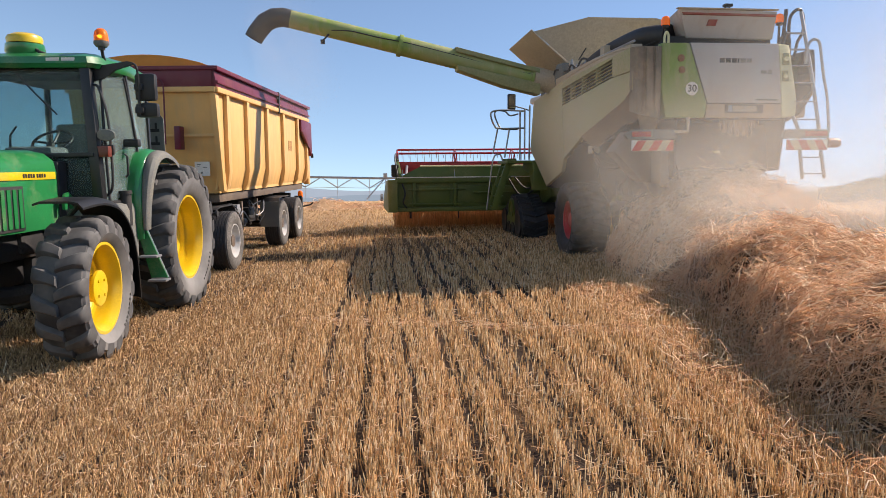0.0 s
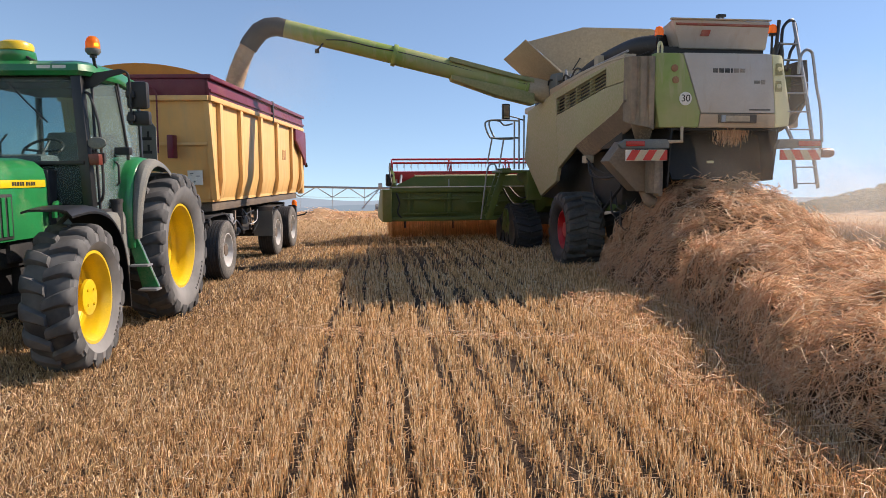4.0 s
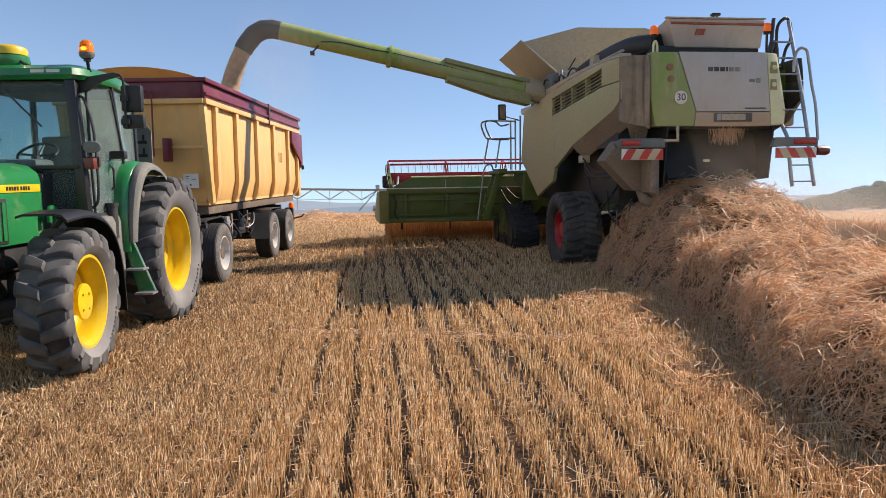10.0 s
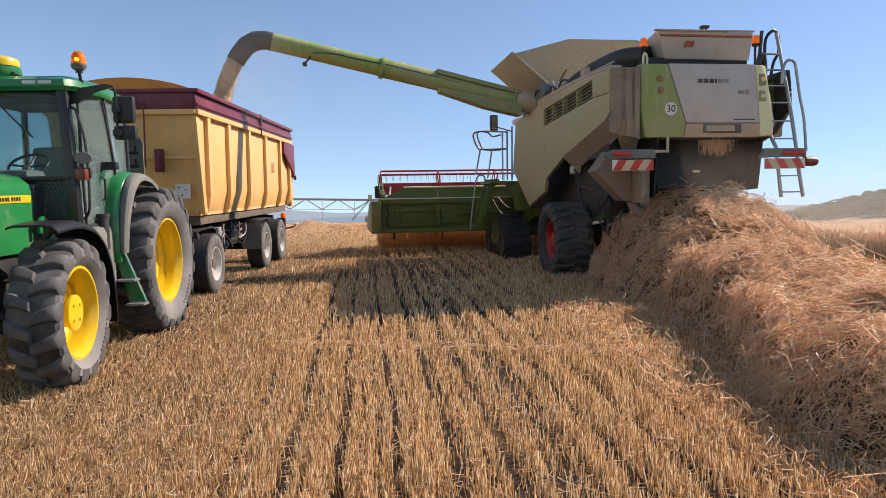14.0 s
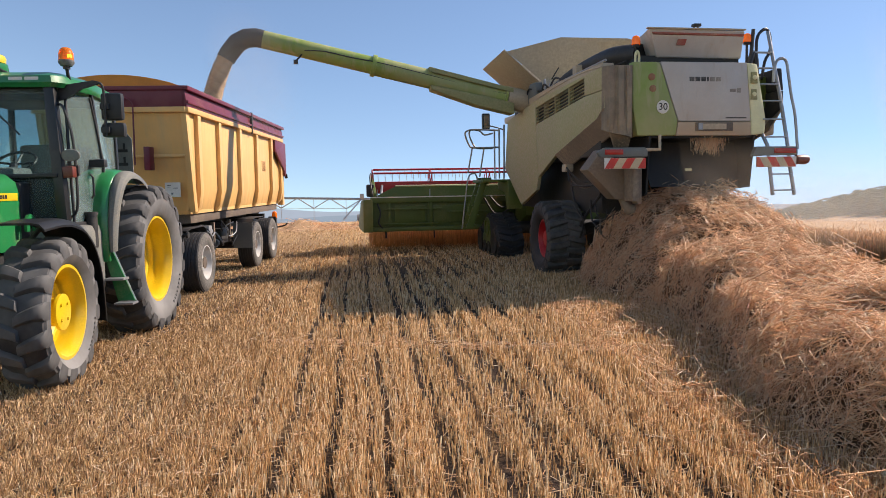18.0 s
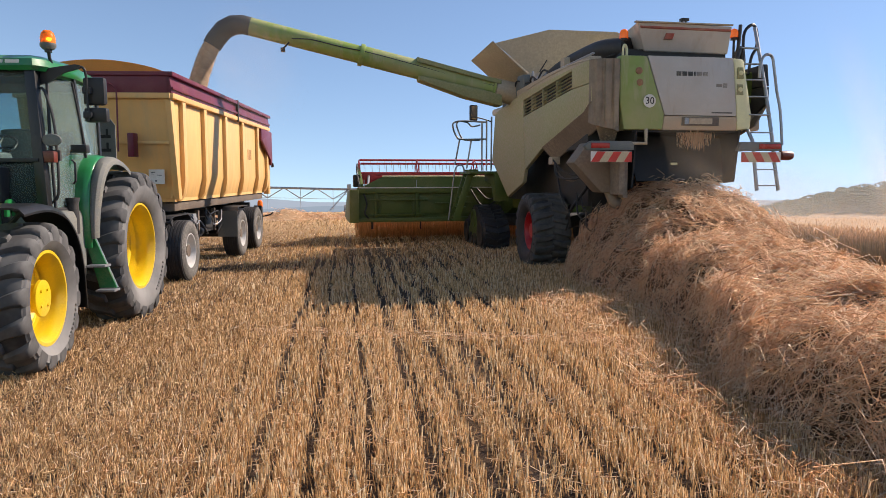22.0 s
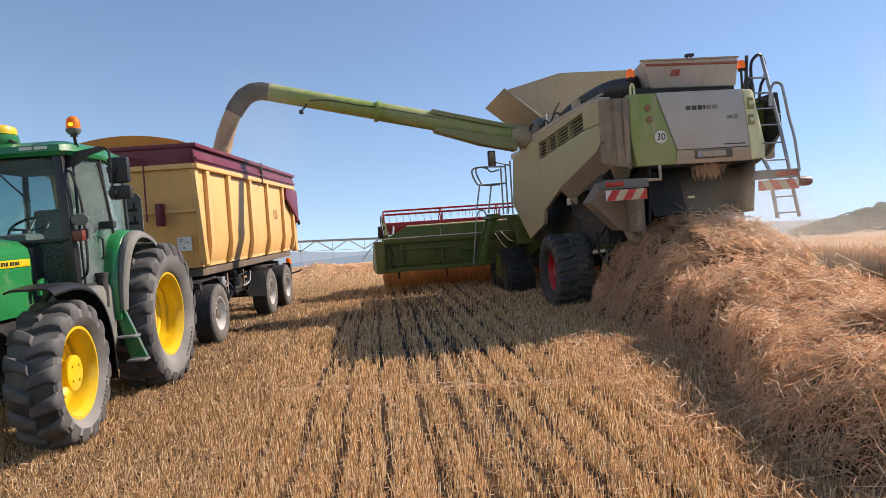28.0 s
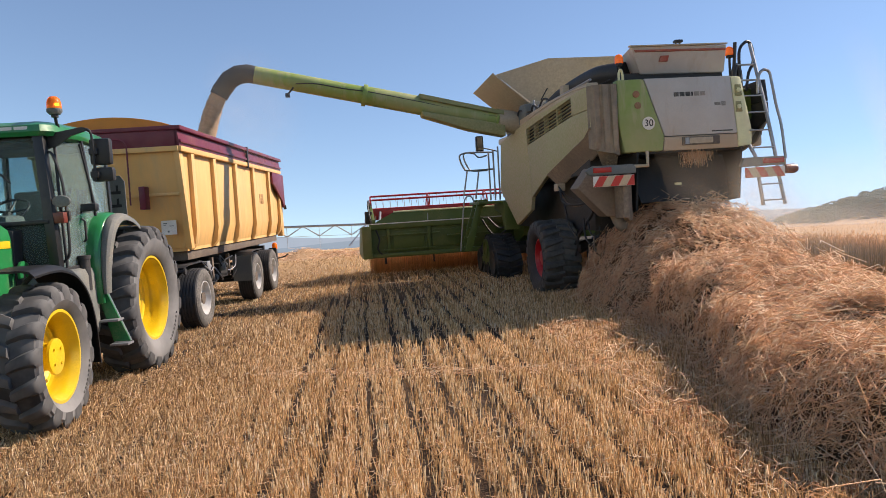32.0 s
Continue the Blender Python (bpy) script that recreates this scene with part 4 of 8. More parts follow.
def trailer():
    t = thing("tipping_trailer", pose(-4.12, 11.36, 0, 0, 0, -4.43), "cream tipping trailer with burgundy rim, full of grain", "trailer")
    zt, zb, L = 3.05, 1.44, 8.35
    # body shell: walls lean out towards the top
    for s in (-0.94, 0.94):
        part("side_wall", Geo().prism([(1.10, zb), (1.15, zb), (1.235, zb + 0.35), (1.24, zt), (1.19, zt), (1.18, zb + 0.36)], "y", 0.30, L - 0.25, Matrix.Diagonal((s, 1, 1, 1))), CREAM, t, "cream painted sheet side", bevel=0.004)
        for k, y in enumerate((0.62, 1.92, 3.50, 5.07, 6.75, 7.95)):
            wd = 0.085
            rib = [(1.10, zb - 0.06), (1.17, zb - 0.06), (1.27, zb + 0.06), (1.315, zb + 0.30), (1.315, zt), (1.236, zt), (1.232, zb + 0.36), (1.14, zb)]
            part("side_rib", Geo().prism(rib, "y", y - wd, y + wd, Matrix.Diagonal((s, 1, 1, 1))), CREAM, t, bevel=0.012)
        part("corner_post", Geo().prism([(0.02, zt), (0.20, zt), (0.46, zb - 0.02), (0.30, zb - 0.02)], "x", 1.17 * s, 1.275 * s), CREAM, t, bevel=0.01)
        part("top_lip", Geo().box(1.17 * s, 1.33 * s, 0.0, L - 0.1, zt, zt + 0.085), CREAM, t, "pale lip under the burgundy board", bevel=0.008)
        part("top_board", Geo().prism([(1.22, zt + 0.085), (1.30, zt + 0.085), (1.30, 3.22), (1.27, 3.42), (1.22, 3.42)], "y", 0.0, L - 0.05, Matrix.Diagonal((s, 1, 1, 1))), BURGUNDY, t, "burgundy raised side board", bevel=0.006)
        part("top_rail", Geo().box(1.20 * s, 1.34 * s, -0.02, L, 3.40, 3.47), BURGUNDY, t, bevel=0.012)
        part("mid_rail", Geo().box(1.28 * s, 1.335 * s, 0.0, L - 0.05, 3.19, 3.235), BURGUNDY, t, bevel=0.008)
        part("strap", Geo().box(1.30 * s, 1.35 * s, 4.45, 4.53, 3.02, 3.49), BLACK, t, bevel=0.006)
        part("rear_bracket", Geo().prism([(6.95, zt - 0.01), (8.36, zt - 0.03), (8.40, 2.12), (8.22, 2.12), (8.14, 2.28), (7.05, 2.74), (6.95, 2.74)], "x", 1.30 * s, 1.36 * s), BURGUNDY, t, "burgundy tailgate hinge plate", bevel=0.01)
        part("bracket_arm", Geo().tube([(1.36 * s, 8.30, 2.18), (1.37 * s, 8.34, 2.08)], 0.04), DARK, t)
        part("rear_post", Geo().box(1.14 * s, 1.29 * s, L - 0.28, L - 0.02, zb - 0.1, zt), CREAM, t, bevel=0.012)
    part("floor_pan", Geo().box(-1.08, 1.08, 0.40, L - 0.1, zb - 0.06, zb), CREAM, t)
    part("front_wall", Geo().add([(-1.13, 0.04, zt), (1.13, 0.04, zt), (1.13, 0.14, 2.40), (-1.13, 0.14, 2.40), (1.08, 0.38, zb), (-1.08, 0.38, zb),
                                  (-1.13, 0.09, zt), (1.13, 0.09, zt), (1.13, 0.19, 2.40), (-1.13, 0.19, 2.40), (1.08, 0.43, zb), (-1.08, 0.43, zb)],
                                 [(0, 3, 2, 1), (3, 5, 4, 2), (6, 7, 8, 9), (9, 8, 10, 11), (0, 1, 7, 6), (5, 11, 10, 4), (0, 6, 9, 3), (3, 9, 11, 5), (1, 2, 8, 7), (2, 4, 10, 8)]), CREAM, t, "cream sloping front wall")
    part("front_seam", Geo().box(-1.12, 1.12, 0.115, 0.14, 2.33, 2.38), CREAM, t, bevel=0.006)
    part("front_lip", Geo().box(-1.20, 1.20, -0.03, 0.09, zt, zt + 0.085), CREAM, t, bevel=0.008)
    part("front_board", Geo().box(-1.19, 1.19, 0.0, 0.06, zt + 0.085, 3.41), BURGUNDY, t, "burgundy front board", bevel=0.006)
    part("front_rail", Geo().box(-1.22, 1.22, -0.03, 0.09, 3.40, 3.47), BURGUNDY, t, bevel=0.012)
    arch = [(-1.13, 3.40), (1.08, 3.40), (1.12, 3.47)] + [(1.1 - 2.2 * k / 14, 3.48 + 0.19 * math.sin(math.pi * k / 14) ** 0.8) for k in range(15)] + [(-1.13, 3.47)]
    part("arched_headboard", Geo().prism(arch, "y", 0.10, 0.13), ORANGE, t, "orange arched headboard sheet", bevel=0.004)
    part("tailgate", Geo().box(-1.11, 1.11, L - 0.1, L - 0.02, zb - 0.05, zt + 0.3), CREAM, t, bevel=0.01)
    for x in (-0.8, 0, 0.8):
        part("tailgate_rib", Geo().box(x - 0.07, x + 0.07, L - 0.02, L + 0.05, zb, zt + 0.2), CREAM, t, bevel=0.01)
    for x in (0.57, -0.57):
        part("front_bracket", Geo().box(x - 0.05, x + 0.05, -0.06, 0.14, 2.12, 2.50), BURGUNDY, t, bevel=0.012)
    part("hose_stand", Geo().tube(bend([(0.40, -0.12, 2.2), (0.41, -0.12, 3.05), (0.40, -0.12, 3.17), (0.34, -0.12, 3.245), (0.23, -0.12, 3.27), (0.1, -0.12, 3.25)]), 0.014, 8), BURGUNDY, t, "bent burgundy hose stand")
    sign = part("warning_plate", Geo().box(0.74, 0.99, 0.22, 0.235, 1.68, 1.92), WHITE, t, "white plate with dark bars", bevel=0.0)
    for x0, x1, z0, z1 in ((0.78, 0.84, 1.865, 1.88), (0.78, 0.82, 1.84, 1.85), (0.88, 0.95, 1.82, 1.832), (0.84, 0.87, 1.72, 1.75)):
        part("plate_bar", Geo().box(x0, x1, 0.212, 0.22, z0, z1), GREY_PLASTIC, sign)
    # faded lettering on the side: plain bars
    for y, w in ((5.42, 0.10), (5.58, 0.07), (5.70, 0.12)):
        part("faded_bar", Geo().box(1.165, 1.170, y + 0.35, y + 0.35 + w, 2.22, 2.46), FADED_BROWN, t, "faded bar of worn lettering")
    # running gear
    part("chassis_rail", Geo().box(0.42, 0.56, 0.2, 8.0, 0.92, 1.22).box(-0.56, -0.42, 0.2, 8.0, 0.92, 1.22), DARK, t, bevel=0.01)
    part("sub_frame", Geo().box(-1.05, 1.05, 0.5, 8.0, 1.22, 1.37), HOPPER_DARK, t, "dusty sub frame under the body", bevel=0.01)
    for y in (1.2, 2.6, 4.9, 6.6):
        part("cross_member", Geo().box(-1.0, 1.0, y - 0.06, y + 0.06, 1.02, 1.16), DARK, t)
    for y in (0.69, 4.70, 6.46):
        part("axle", Geo().cyl((-1.1, y, 0.52), (1.1, y, 0.52), 0.075), DARK, t)
        for s in (-1, 1):
            road_wheel(t, (1.07 * s, y, 0.53), s)
            part("leaf_spring", Geo().tube(bend([(0.5 * s, y - 0.55, 0.82), (0.5 * s, y, 0.66), (0.5 * s, y + 0.55, 0.82)]), 0.05, 6), DARK, t)
    for s in (-1, 1):
        for y in (0.60,):
            part("mudguard", Geo().strip([(0.05, 1.10), (0.30, 1.135), (1.0, 1.14), (1.14, 1.08), (1.20, 0.9), (1.26, 0.42)], "x", 0.72 * s, 1.12 * s, 0.02), BLACK, t, "black wheel mudguard", bevel=0.004)
            part("guard_bar", Geo().tube([(0.6 * s, -0.02, 1.06), (1.16 * s, -0.02, 1.06)], 0.02, 8).cyl((1.14 * s, -0.03, 1.06), (1.17 * s, -0.03, 1.06), 0.055, 16), DARK, t, "bar with a round black marker")
        part("mudguard", Geo().strip([(4.04, 0.55), (4.06, 0.98), (4.16, 1.12), (4.5, 1.14), (5.2, 1.13)], "x", 0.86 * s, 1.27 * s, 0.02), BLACK, t, "black wheel mudguard", bevel=0.004)
        part("mud_flap", Geo().box(0.86 * s, 1.28 * s, 4.00, 4.015, 0.50, 1.06), GREY_PLASTIC, t, "grey rubber mud flap")
        part("tool_box", Geo().box(0.62 * s, 0.95 * s, 2.75, 3.25, 0.70, 1.0), DARK, t, bevel=0.02)
        part("air_tank", Geo().cyl((0.75 * s, 1.75, 0.88), (0.75 * s, 2.25, 0.88), 0.13), DARK, t)
        part("valve_block", Geo().box(0.85 * s, 1.05 * s, 1.55, 1.75, 0.92, 1.12).cyl((0.95 * s, 1.8, 1.0), (0.95 * s, 2.0, 1.0), 0.05), STEEL, t, bevel=0.012)
        part("brake_pot", Geo().cyl((0.80 * s, 3.35, 0.82), (0.80 * s, 3.55, 0.82), 0.09, 16), GREY_PLASTIC, t, bevel=0.008)
        part("brake_pot", Geo().cyl((0.92 * s, 2.3, 0.74), (0.92 * s, 2.45, 0.74), 0.075, 16), GREY_PLASTIC, t, bevel=0.008)
        for k, pts in enumerate(([(0.9, 1.5, 1.12), (1.02, 1.8, 0.92), (0.98, 2.2, 0.96), (1.04, 2.5, 0.72), (0.95, 2.8, 0.66)], [(0.8, 1.3, 1.1), (0.95, 1.55, 0.72), (0.9, 2.0, 0.62), (0.8, 2.4, 0.8)], [(1.0, 2.4, 1.14), (1.03, 2.6, 0.95), (0.98, 3.0, 1.05), (1.0, 3.5, 1.1)])):
            part("air_hose", Geo().tube(bend([(x * s, y, z) for x, y, z in pts]), 0.014, 6), BLACK if k else STEEL, t)
        for k, pts in enumerate(([(1.0, 1.3, 1.16), (1.08, 1.45, 1.02), (1.02, 1.6, 0.78), (1.08, 1.9, 0.70), (0.98, 2.3, 0.76)], [(1.02, 2.5, 1.18), (1.1, 2.7, 0.98), (1.04, 2.95, 0.84), (1.1, 3.3, 0.9), (1.02, 3.7, 1.1)], [(0.9, 3.0, 1.14), (1.04, 3.2, 0.7), (0.96, 3.5, 0.62), (1.0, 3.8, 0.8)])):
            part("brake_line", Geo().tube(bend([(x * s, y, z) for x, y, z in pts]), 0.011, 6), STEEL if k == 1 else BLACK, t, "thin looped brake line")
        part("filter_cup", Geo().lathe([(0, 0.0), (0, 0.06), (0.10, 0.07), (0.14, 0.05), (0.16, 0.0)], 16, pose(1.02 * s, 2.62, 0.86, 0, -90, 0)), GREY_PLASTIC, t, "dusty filter cup")
        part("hanger", Geo().box(0.92 * s, 0.99 * s, 2.08, 2.16, 0.62, 1.16), HOPPER_DARK, t, "dusty steel hanger", bevel=0.006)
        part("hanger", Geo().box(0.9 * s, 0.98 * s, 3.30, 3.36, 0.7, 1.16), HOPPER_DARK, t, "dusty steel hanger", bevel=0.006)
        part("steel_loop", Geo().tube(bend([(0.95 * s, 1.35, 1.15), (1.1 * s, 1.5, 0.95), (1.0 * s, 1.9, 0.75), (0.9 * s, 2.2, 0.9)]), 0.018, 6), STEEL, t)
        lamp = part("rear_lamp_arm", Geo().box(0.95 * s, 1.15 * s, 7.35, 7.5, 0.55, 1.05).tube([(1.1 * s, 7.42, 0.75), (1.35 * s, 7.5, 0.80), (1.42 * s, 7.5, 0.86)], 0.02, 6), DARK, t)
        part("side_beacon", Geo().lathe([(0, 0.07), (0.11, 0.07), (0.16, 0.045), (0.17, 0)], 16, pose(1.10 * s, 7.42, 1.02, 0, -90, 0)), AMBER, lamp, "amber rear lamp")
        part("tail_bar", Geo().box(0.5 * s, 1.12 * s, 7.5, 7.6, 0.62, 0.72), DARK, t)
    part("drawbar", Geo().prism([(-0.5, 1.6), (0.5, 1.6), (0.12, -1.9), (-0.12, -1.9)], "z", 0.62, 0.78), DARK, t, bevel=0.01)
    part("turntable", Geo().cyl((0, 0.6, 0.80), (0, 0.6, 0.94), 0.5, 28), DARK, t)
    part("tip_ram", Geo().cyl((0, 1.2, 0.7), (0, 1.2, 1.3), 0.10), STEEL, t)
    return t


TRAILER = trailer()


def grain_load():
    """The heap of wheat that fills the trailer."""
    n, m = 26, 70
    vs, fs = [], []
    for j in range(m + 1):
        for i in range(n + 1):
            x, y = -1.09 + 2.18 * i / n, 0.18 + 7.95 * j / m
            z = 2.75 + 0.42 * math.exp(-((x - 0.1) / 0.9) ** 2 - ((y - 3.4) / 1.9) ** 2) + 0.02 * noise.noise(Vector((x * 4, y * 4, 3)))
            vs.append((x, y, z))
    for j in range(m):
        for i in range(n):
            a = j * (n + 1) + i
            fs.append((a, a + 1, a + n + 2, a + n + 1))
    k = len(vs)
    vs += [(-1.0, 0.48, 1.45), (1.0, 0.48, 1.45), (1.0, 8.1, 1.45), (-1.0, 8.1, 1.45)]
    fs += [(k, k + 3, k + 2, k + 1), tuple(range(0, n + 1)) + (k + 1, k), tuple(range((n + 1) * m, (n + 1) * (m + 1)))[::-1] + (k + 3, k + 2)]
    fs += [tuple(range(0, (n + 1) * m + 1, n + 1))[::-1] + (k, k + 3), tuple(range(n, (n + 1) * (m + 1), n + 1)) + (k + 2, k + 1)]
    ob = new("grain_heap", mesh_of("grain_heap", Geo().add(vs, fs), GRAIN))
    ob.matrix_basis = pose(-4.12, 11.36, 0, 0, 0, -4.43)
    tagged(ob, "heap of brown wheat grain lying in the trailer", "grain", kind="stuff")


grain_load()


# ---- combine harvester ----
def combine():
    c = thing("combine_harvester", pose(5.27, 10.2, 0, 0, 0, 2.6), "dusty lime green combine harvester with its unloading auger swung out", "combine")

    def sheet(pts, thick, axis=(0, 0, 0)):
        """A flat plate through the given corners, thickened along its own normal."""
        pts = [Vector(p) for p in pts]
        nrm = (pts[1] - pts[0]).cross(pts[2] - pts[0]).normalized() * thick
        n = len(pts)
        return [tuple(p) for p in pts] + [tuple(p + nrm) for p in pts], [tuple(range(n))[::-1], tuple(range(n, 2 * n))] + [(i, (i + 1) % n, n + (i + 1) % n, n + i) for i in range(n)]

    # core and chassis
    part("body_core", Geo().box(-1.38, 1.38, 0.7, 6.3, 2.25, 3.55).box(-1.0, 1.0, 1.6, 7.0, 1.25, 2.3), DARK, c, "dark threshing body behind the panels", bevel=0.03)
    part("straw_walker_housing", Geo().box(-0.95, 0.95, 1.0, 3.4, 1.75, 2.6), DARK, c, bevel=0.02)
    part("roof_deck", Geo().box(-1.40, 1.40, 1.0, 6.3, 3.52, 3.60), LIME_DUSTY, c, bevel=0.02)
    # left flank in panels round the grille
    fl = [[(6.30, 3.33), (6.60, 2.19), (5.10, 1.34), (3.90, 1.67), (3.76, 1.95), (3.94, 3.045), (3.94, 3.545)],
          [(3.93, 3.04), (3.75, 1.945), (2.57, 2.36), (0.41, 2.84), (0.13, 2.98), (0.14, 3.265), (1.04, 3.265)],
          [(1.035, 3.275), (0.14, 3.275), (0.20, 3.64), (1.035, 3.62)],
          [(3.935, 3.385), (1.045, 3.575), (1.045, 3.62), (3.935, 3.545)]]
    for s in (-1, 1):
        for pts in fl:
            part("flank_panel", Geo().prism(pts, "x", 1.47 * s, 1.55 * s), LIME_DUSTY if s < 0 else DARK, c, "dusty lime side panel", bevel=0.012)
        grille = part("grille_backing", Geo().prism([(3.96, 3.02), (1.02, 3.24), (1.02, 3.60), (3.96, 3.40)], "x", 1.39 * s, 1.41 * s), INK, c)
        for k in range(5):
            f = (k + 0.6) / 5.2
            a, b = (3.93, 3.04 + 0.34 * f), (1.05, 3.265 + 0.31 * f)
            part("grille_slat", Geo().prism([a, b, (b[0], b[1] + 0.010), (a[0], a[1] + 0.010)], "x", 1.50 * s, 1.535 * s), LIME_DUSTY, grille)
        for y, z0, z1 in ((3.35, 3.09, 3.42), (2.65, 3.14, 3.47), (1.85, 3.20, 3.52)):
            part("grille_post", Geo().box(1.45 * s, 1.545 * s, y - 0.014, y + 0.014, z0, z1), LIME_DUSTY, grille)
        sk = [(1.545 * s, 2.57, 2.35), (1.545 * s, 0.41, 2.83), (1.545 * s, 0.14, 2.97), (1.34 * s, 0.16, 2.62), (1.34 * s, 0.55, 2.50), (1.34 * s, 2.42, 2.10)]
        vs, fs = sheet(sk, 0.03)
        part("flank_skirt", Geo().add(vs, fs), WING, c, "angled lower skirt of the side panel")
        if s > 0:
            continue
        # striped plastic corner between flank and hood
        plan = [(1.56, 0.17), (1.52, 0.08), (1.40, 0.02), (1.22, 0.0), (1.13, 0.02)]
        g = Geo()
        for i in range(len(plan) - 1):
            (x0, y0), (x1, y1) = plan[i], plan[i + 1]
            lo0, lo1 = 2.64 - 0.035 * i, 2.64 - 0.035 * (i + 1)
            g.add([(x0 * s, y0, lo0), (x1 * s, y1, lo1), (x1 * s, y1, 3.63), (x0 * s, y0, 3.63), (x0 * s, y0 + 0.05, lo0), (x1 * s, y1 + 0.05, lo1), (x1 * s, y1 + 0.05, 3.63), (x0 * s, y0 + 0.05, 3.63)],
                  [(0, 1, 2, 3), (7, 6, 5, 4), (0, 4, 5, 1), (3, 2, 6, 7), (0, 3, 7, 4), (1, 5, 6, 2)])
        corner = part("corner_panel", g, SOOT, c, "dusty ribbed corner panel with soot streaks")
        # three broad moulded ribs that run down and tuck in under the flank
        for x, y, w, lo in ((1.47, 0.05, 0.060, 2.62), (1.33, 0.015, 0.062, 2.58), (1.20, 0.005, 0.052, 2.56)):
            rib = []
            for z, push, k in ((3.62, 0.0, 1.0), (3.3, 0.012, 1.0), (2.95, 0.018, 0.96), (2.75, 0.012, 0.86), (lo, -0.02, 0.7)):
                rib += [((x + dx * w * k) * s, y - dy - push, z) for dx, dy in ((-1, -0.02), (-0.75, 0.022), (0, 0.034), (0.75, 0.022), (1, -0.02))]
            part("panel_rib", Geo().add(rib, [(5 * i + j, 5 * i + j + 1, 5 * i + j + 6, 5 * i + j + 5) for i in range(4) for j in range(4)]), SOOT, corner)
        # the moulding goes on below the hood's edge, bent inwards
        part("corner_tail", Geo().add([(-1.50, 0.06, 2.66), (-1.14, 0.0, 2.58), (-1.12, 0.22, 2.32), (-1.30, 0.30, 2.36), (-1.50, 0.11, 2.66), (-1.14, 0.05, 2.58), (-1.12, 0.27, 2.32), (-1.30, 0.35, 2.36)],
                                      [(0, 1, 2, 3), (7, 6, 5, 4), (0, 4, 5, 1), (1, 5, 6, 2), (2, 6, 7, 3), (3, 7, 4, 0)]), SOOT, corner)
    # engine hood at the back
    hood = part("rear_hood", Geo().prism([(-1.10, 2.55), (1.06, 2.55), (1.02, 3.66), (-1.09, 3.66)], "y", 0.14, 1.5), HOPPER, c, bevel=0.03)
    part("hood_green_side", Geo().add([(-1.13, 0.02, 3.69), (-0.68, 0, 3.69), (-0.39, -0.05, 2.77), (-0.42, -0.05, 2.53), (-1.06, -0.03, 2.53), (-1.13, 0.02, 3.0)] + [(-1.13, 0.2, 3.69), (-0.68, 0.2, 3.69), (-0.39, 0.2, 2.77), (-0.42, 0.2, 2.53), (-1.06, 0.2, 2.53), (-1.13, 0.2, 3.0)],
                                      [(0, 5, 4, 3, 2, 1), (6, 7, 8, 9, 10, 11)] + [(i, (i + 1) % 6, 6 + (i + 1) % 6, 6 + i) for i in range(6)]), LIME, hood, "lime green hood side", bevel=0.04)
    part("hood_centre", Geo().add([(-0.675, 0, 3.69), (0.80, 0, 3.69), (0.86, -0.05, 2.76), (-0.385, -0.05, 2.76), (-0.675, 0.2, 3.69), (0.80, 0.2, 3.69), (0.86, 0.2, 2.76), (-0.385, 0.2, 2.76)],
                                  [(0, 3, 2, 1), (4, 5, 6, 7), (0, 1, 5, 4), (1, 2, 6, 5), (2, 3, 7, 6), (3, 0, 4, 7)]), SILVER, hood, "dusty silver hood centre", bevel=0.012)
    part("hood_pale_side", Geo().add([(0.806, 0, 3.69), (1.0, 0.02, 3.68), (1.16, 0.0, 2.80), (1.13, -0.03, 2.56), (0.87, -0.05, 2.53), (0.866, -0.05, 2.76)] + [(0.806, 0.2, 3.69), (1.0, 0.5, 3.68), (1.16, 0.5, 2.80), (1.13, 0.5, 2.56), (0.87, 0.2, 2.53), (0.866, 0.2, 2.76)],
                                     [(0, 5, 4, 3, 2, 1), (6, 7, 8, 9, 10, 11)] + [(i, (i + 1) % 6, 6 + (i + 1) % 6, 6 + i) for i in range(6)]), LIME_PALE, hood, "pale green hood side", bevel=0.04)
    part("hood_foot", Geo().prism([(-0.42, 2.53), (0.865, 2.53), (0.865, 2.75), (-0.39, 2.75)], "y", -0.05, 0.18), HOOD_TAN, hood, "dusty tan strip below the hood", bevel=0.012)
    lp = part("plate_frame", Geo().box(-0.10, 0.54, -0.075, -0.05, 2.60, 2.735), HOPPER_DARK, hood, bevel=0.008)
    part("plate_face", Geo().box(0.02, 0.42, -0.082, -0.076, 2.625, 2.715), HOPPER, lp, "blank dusty plate")
    part("plate_lamp", Geo().box(-0.06, 0.01, -0.085, -0.076, 2.62, 2.72), STEEL, lp)
    for z in (3.45, 3.27):
        part("tail_lamp", Geo().lathe([(-0.03, 0), (-0.03, 0.06), (0.012, 0.055), (0.02, 0.0)], 20, pose(-0.82 + (3.45 - z) * 0.1, -0.004, z, 0, 0, -90)), DUSTY_LENS, hood, "dusty red lamp")
    for z0, z1 in ((3.36, 3.54), (3.10, 3.27)):
        part("lamp_recess", Geo().prism([(0.86, z0), (0.98, z0), (0.96, z1), (0.87, z1)], "y", -0.035, 0.012), OLIVE_DUST, hood, bevel=0.006)
        part("recess_lamp", Geo().lathe([(-0.02, 0), (-0.02, 0.04), (0.01, 0.035), (0.015, 0)], 16, pose(0.92, -0.04, (z0 + z1) / 2, 0, 0, -90)), LIME_PALE, hood)
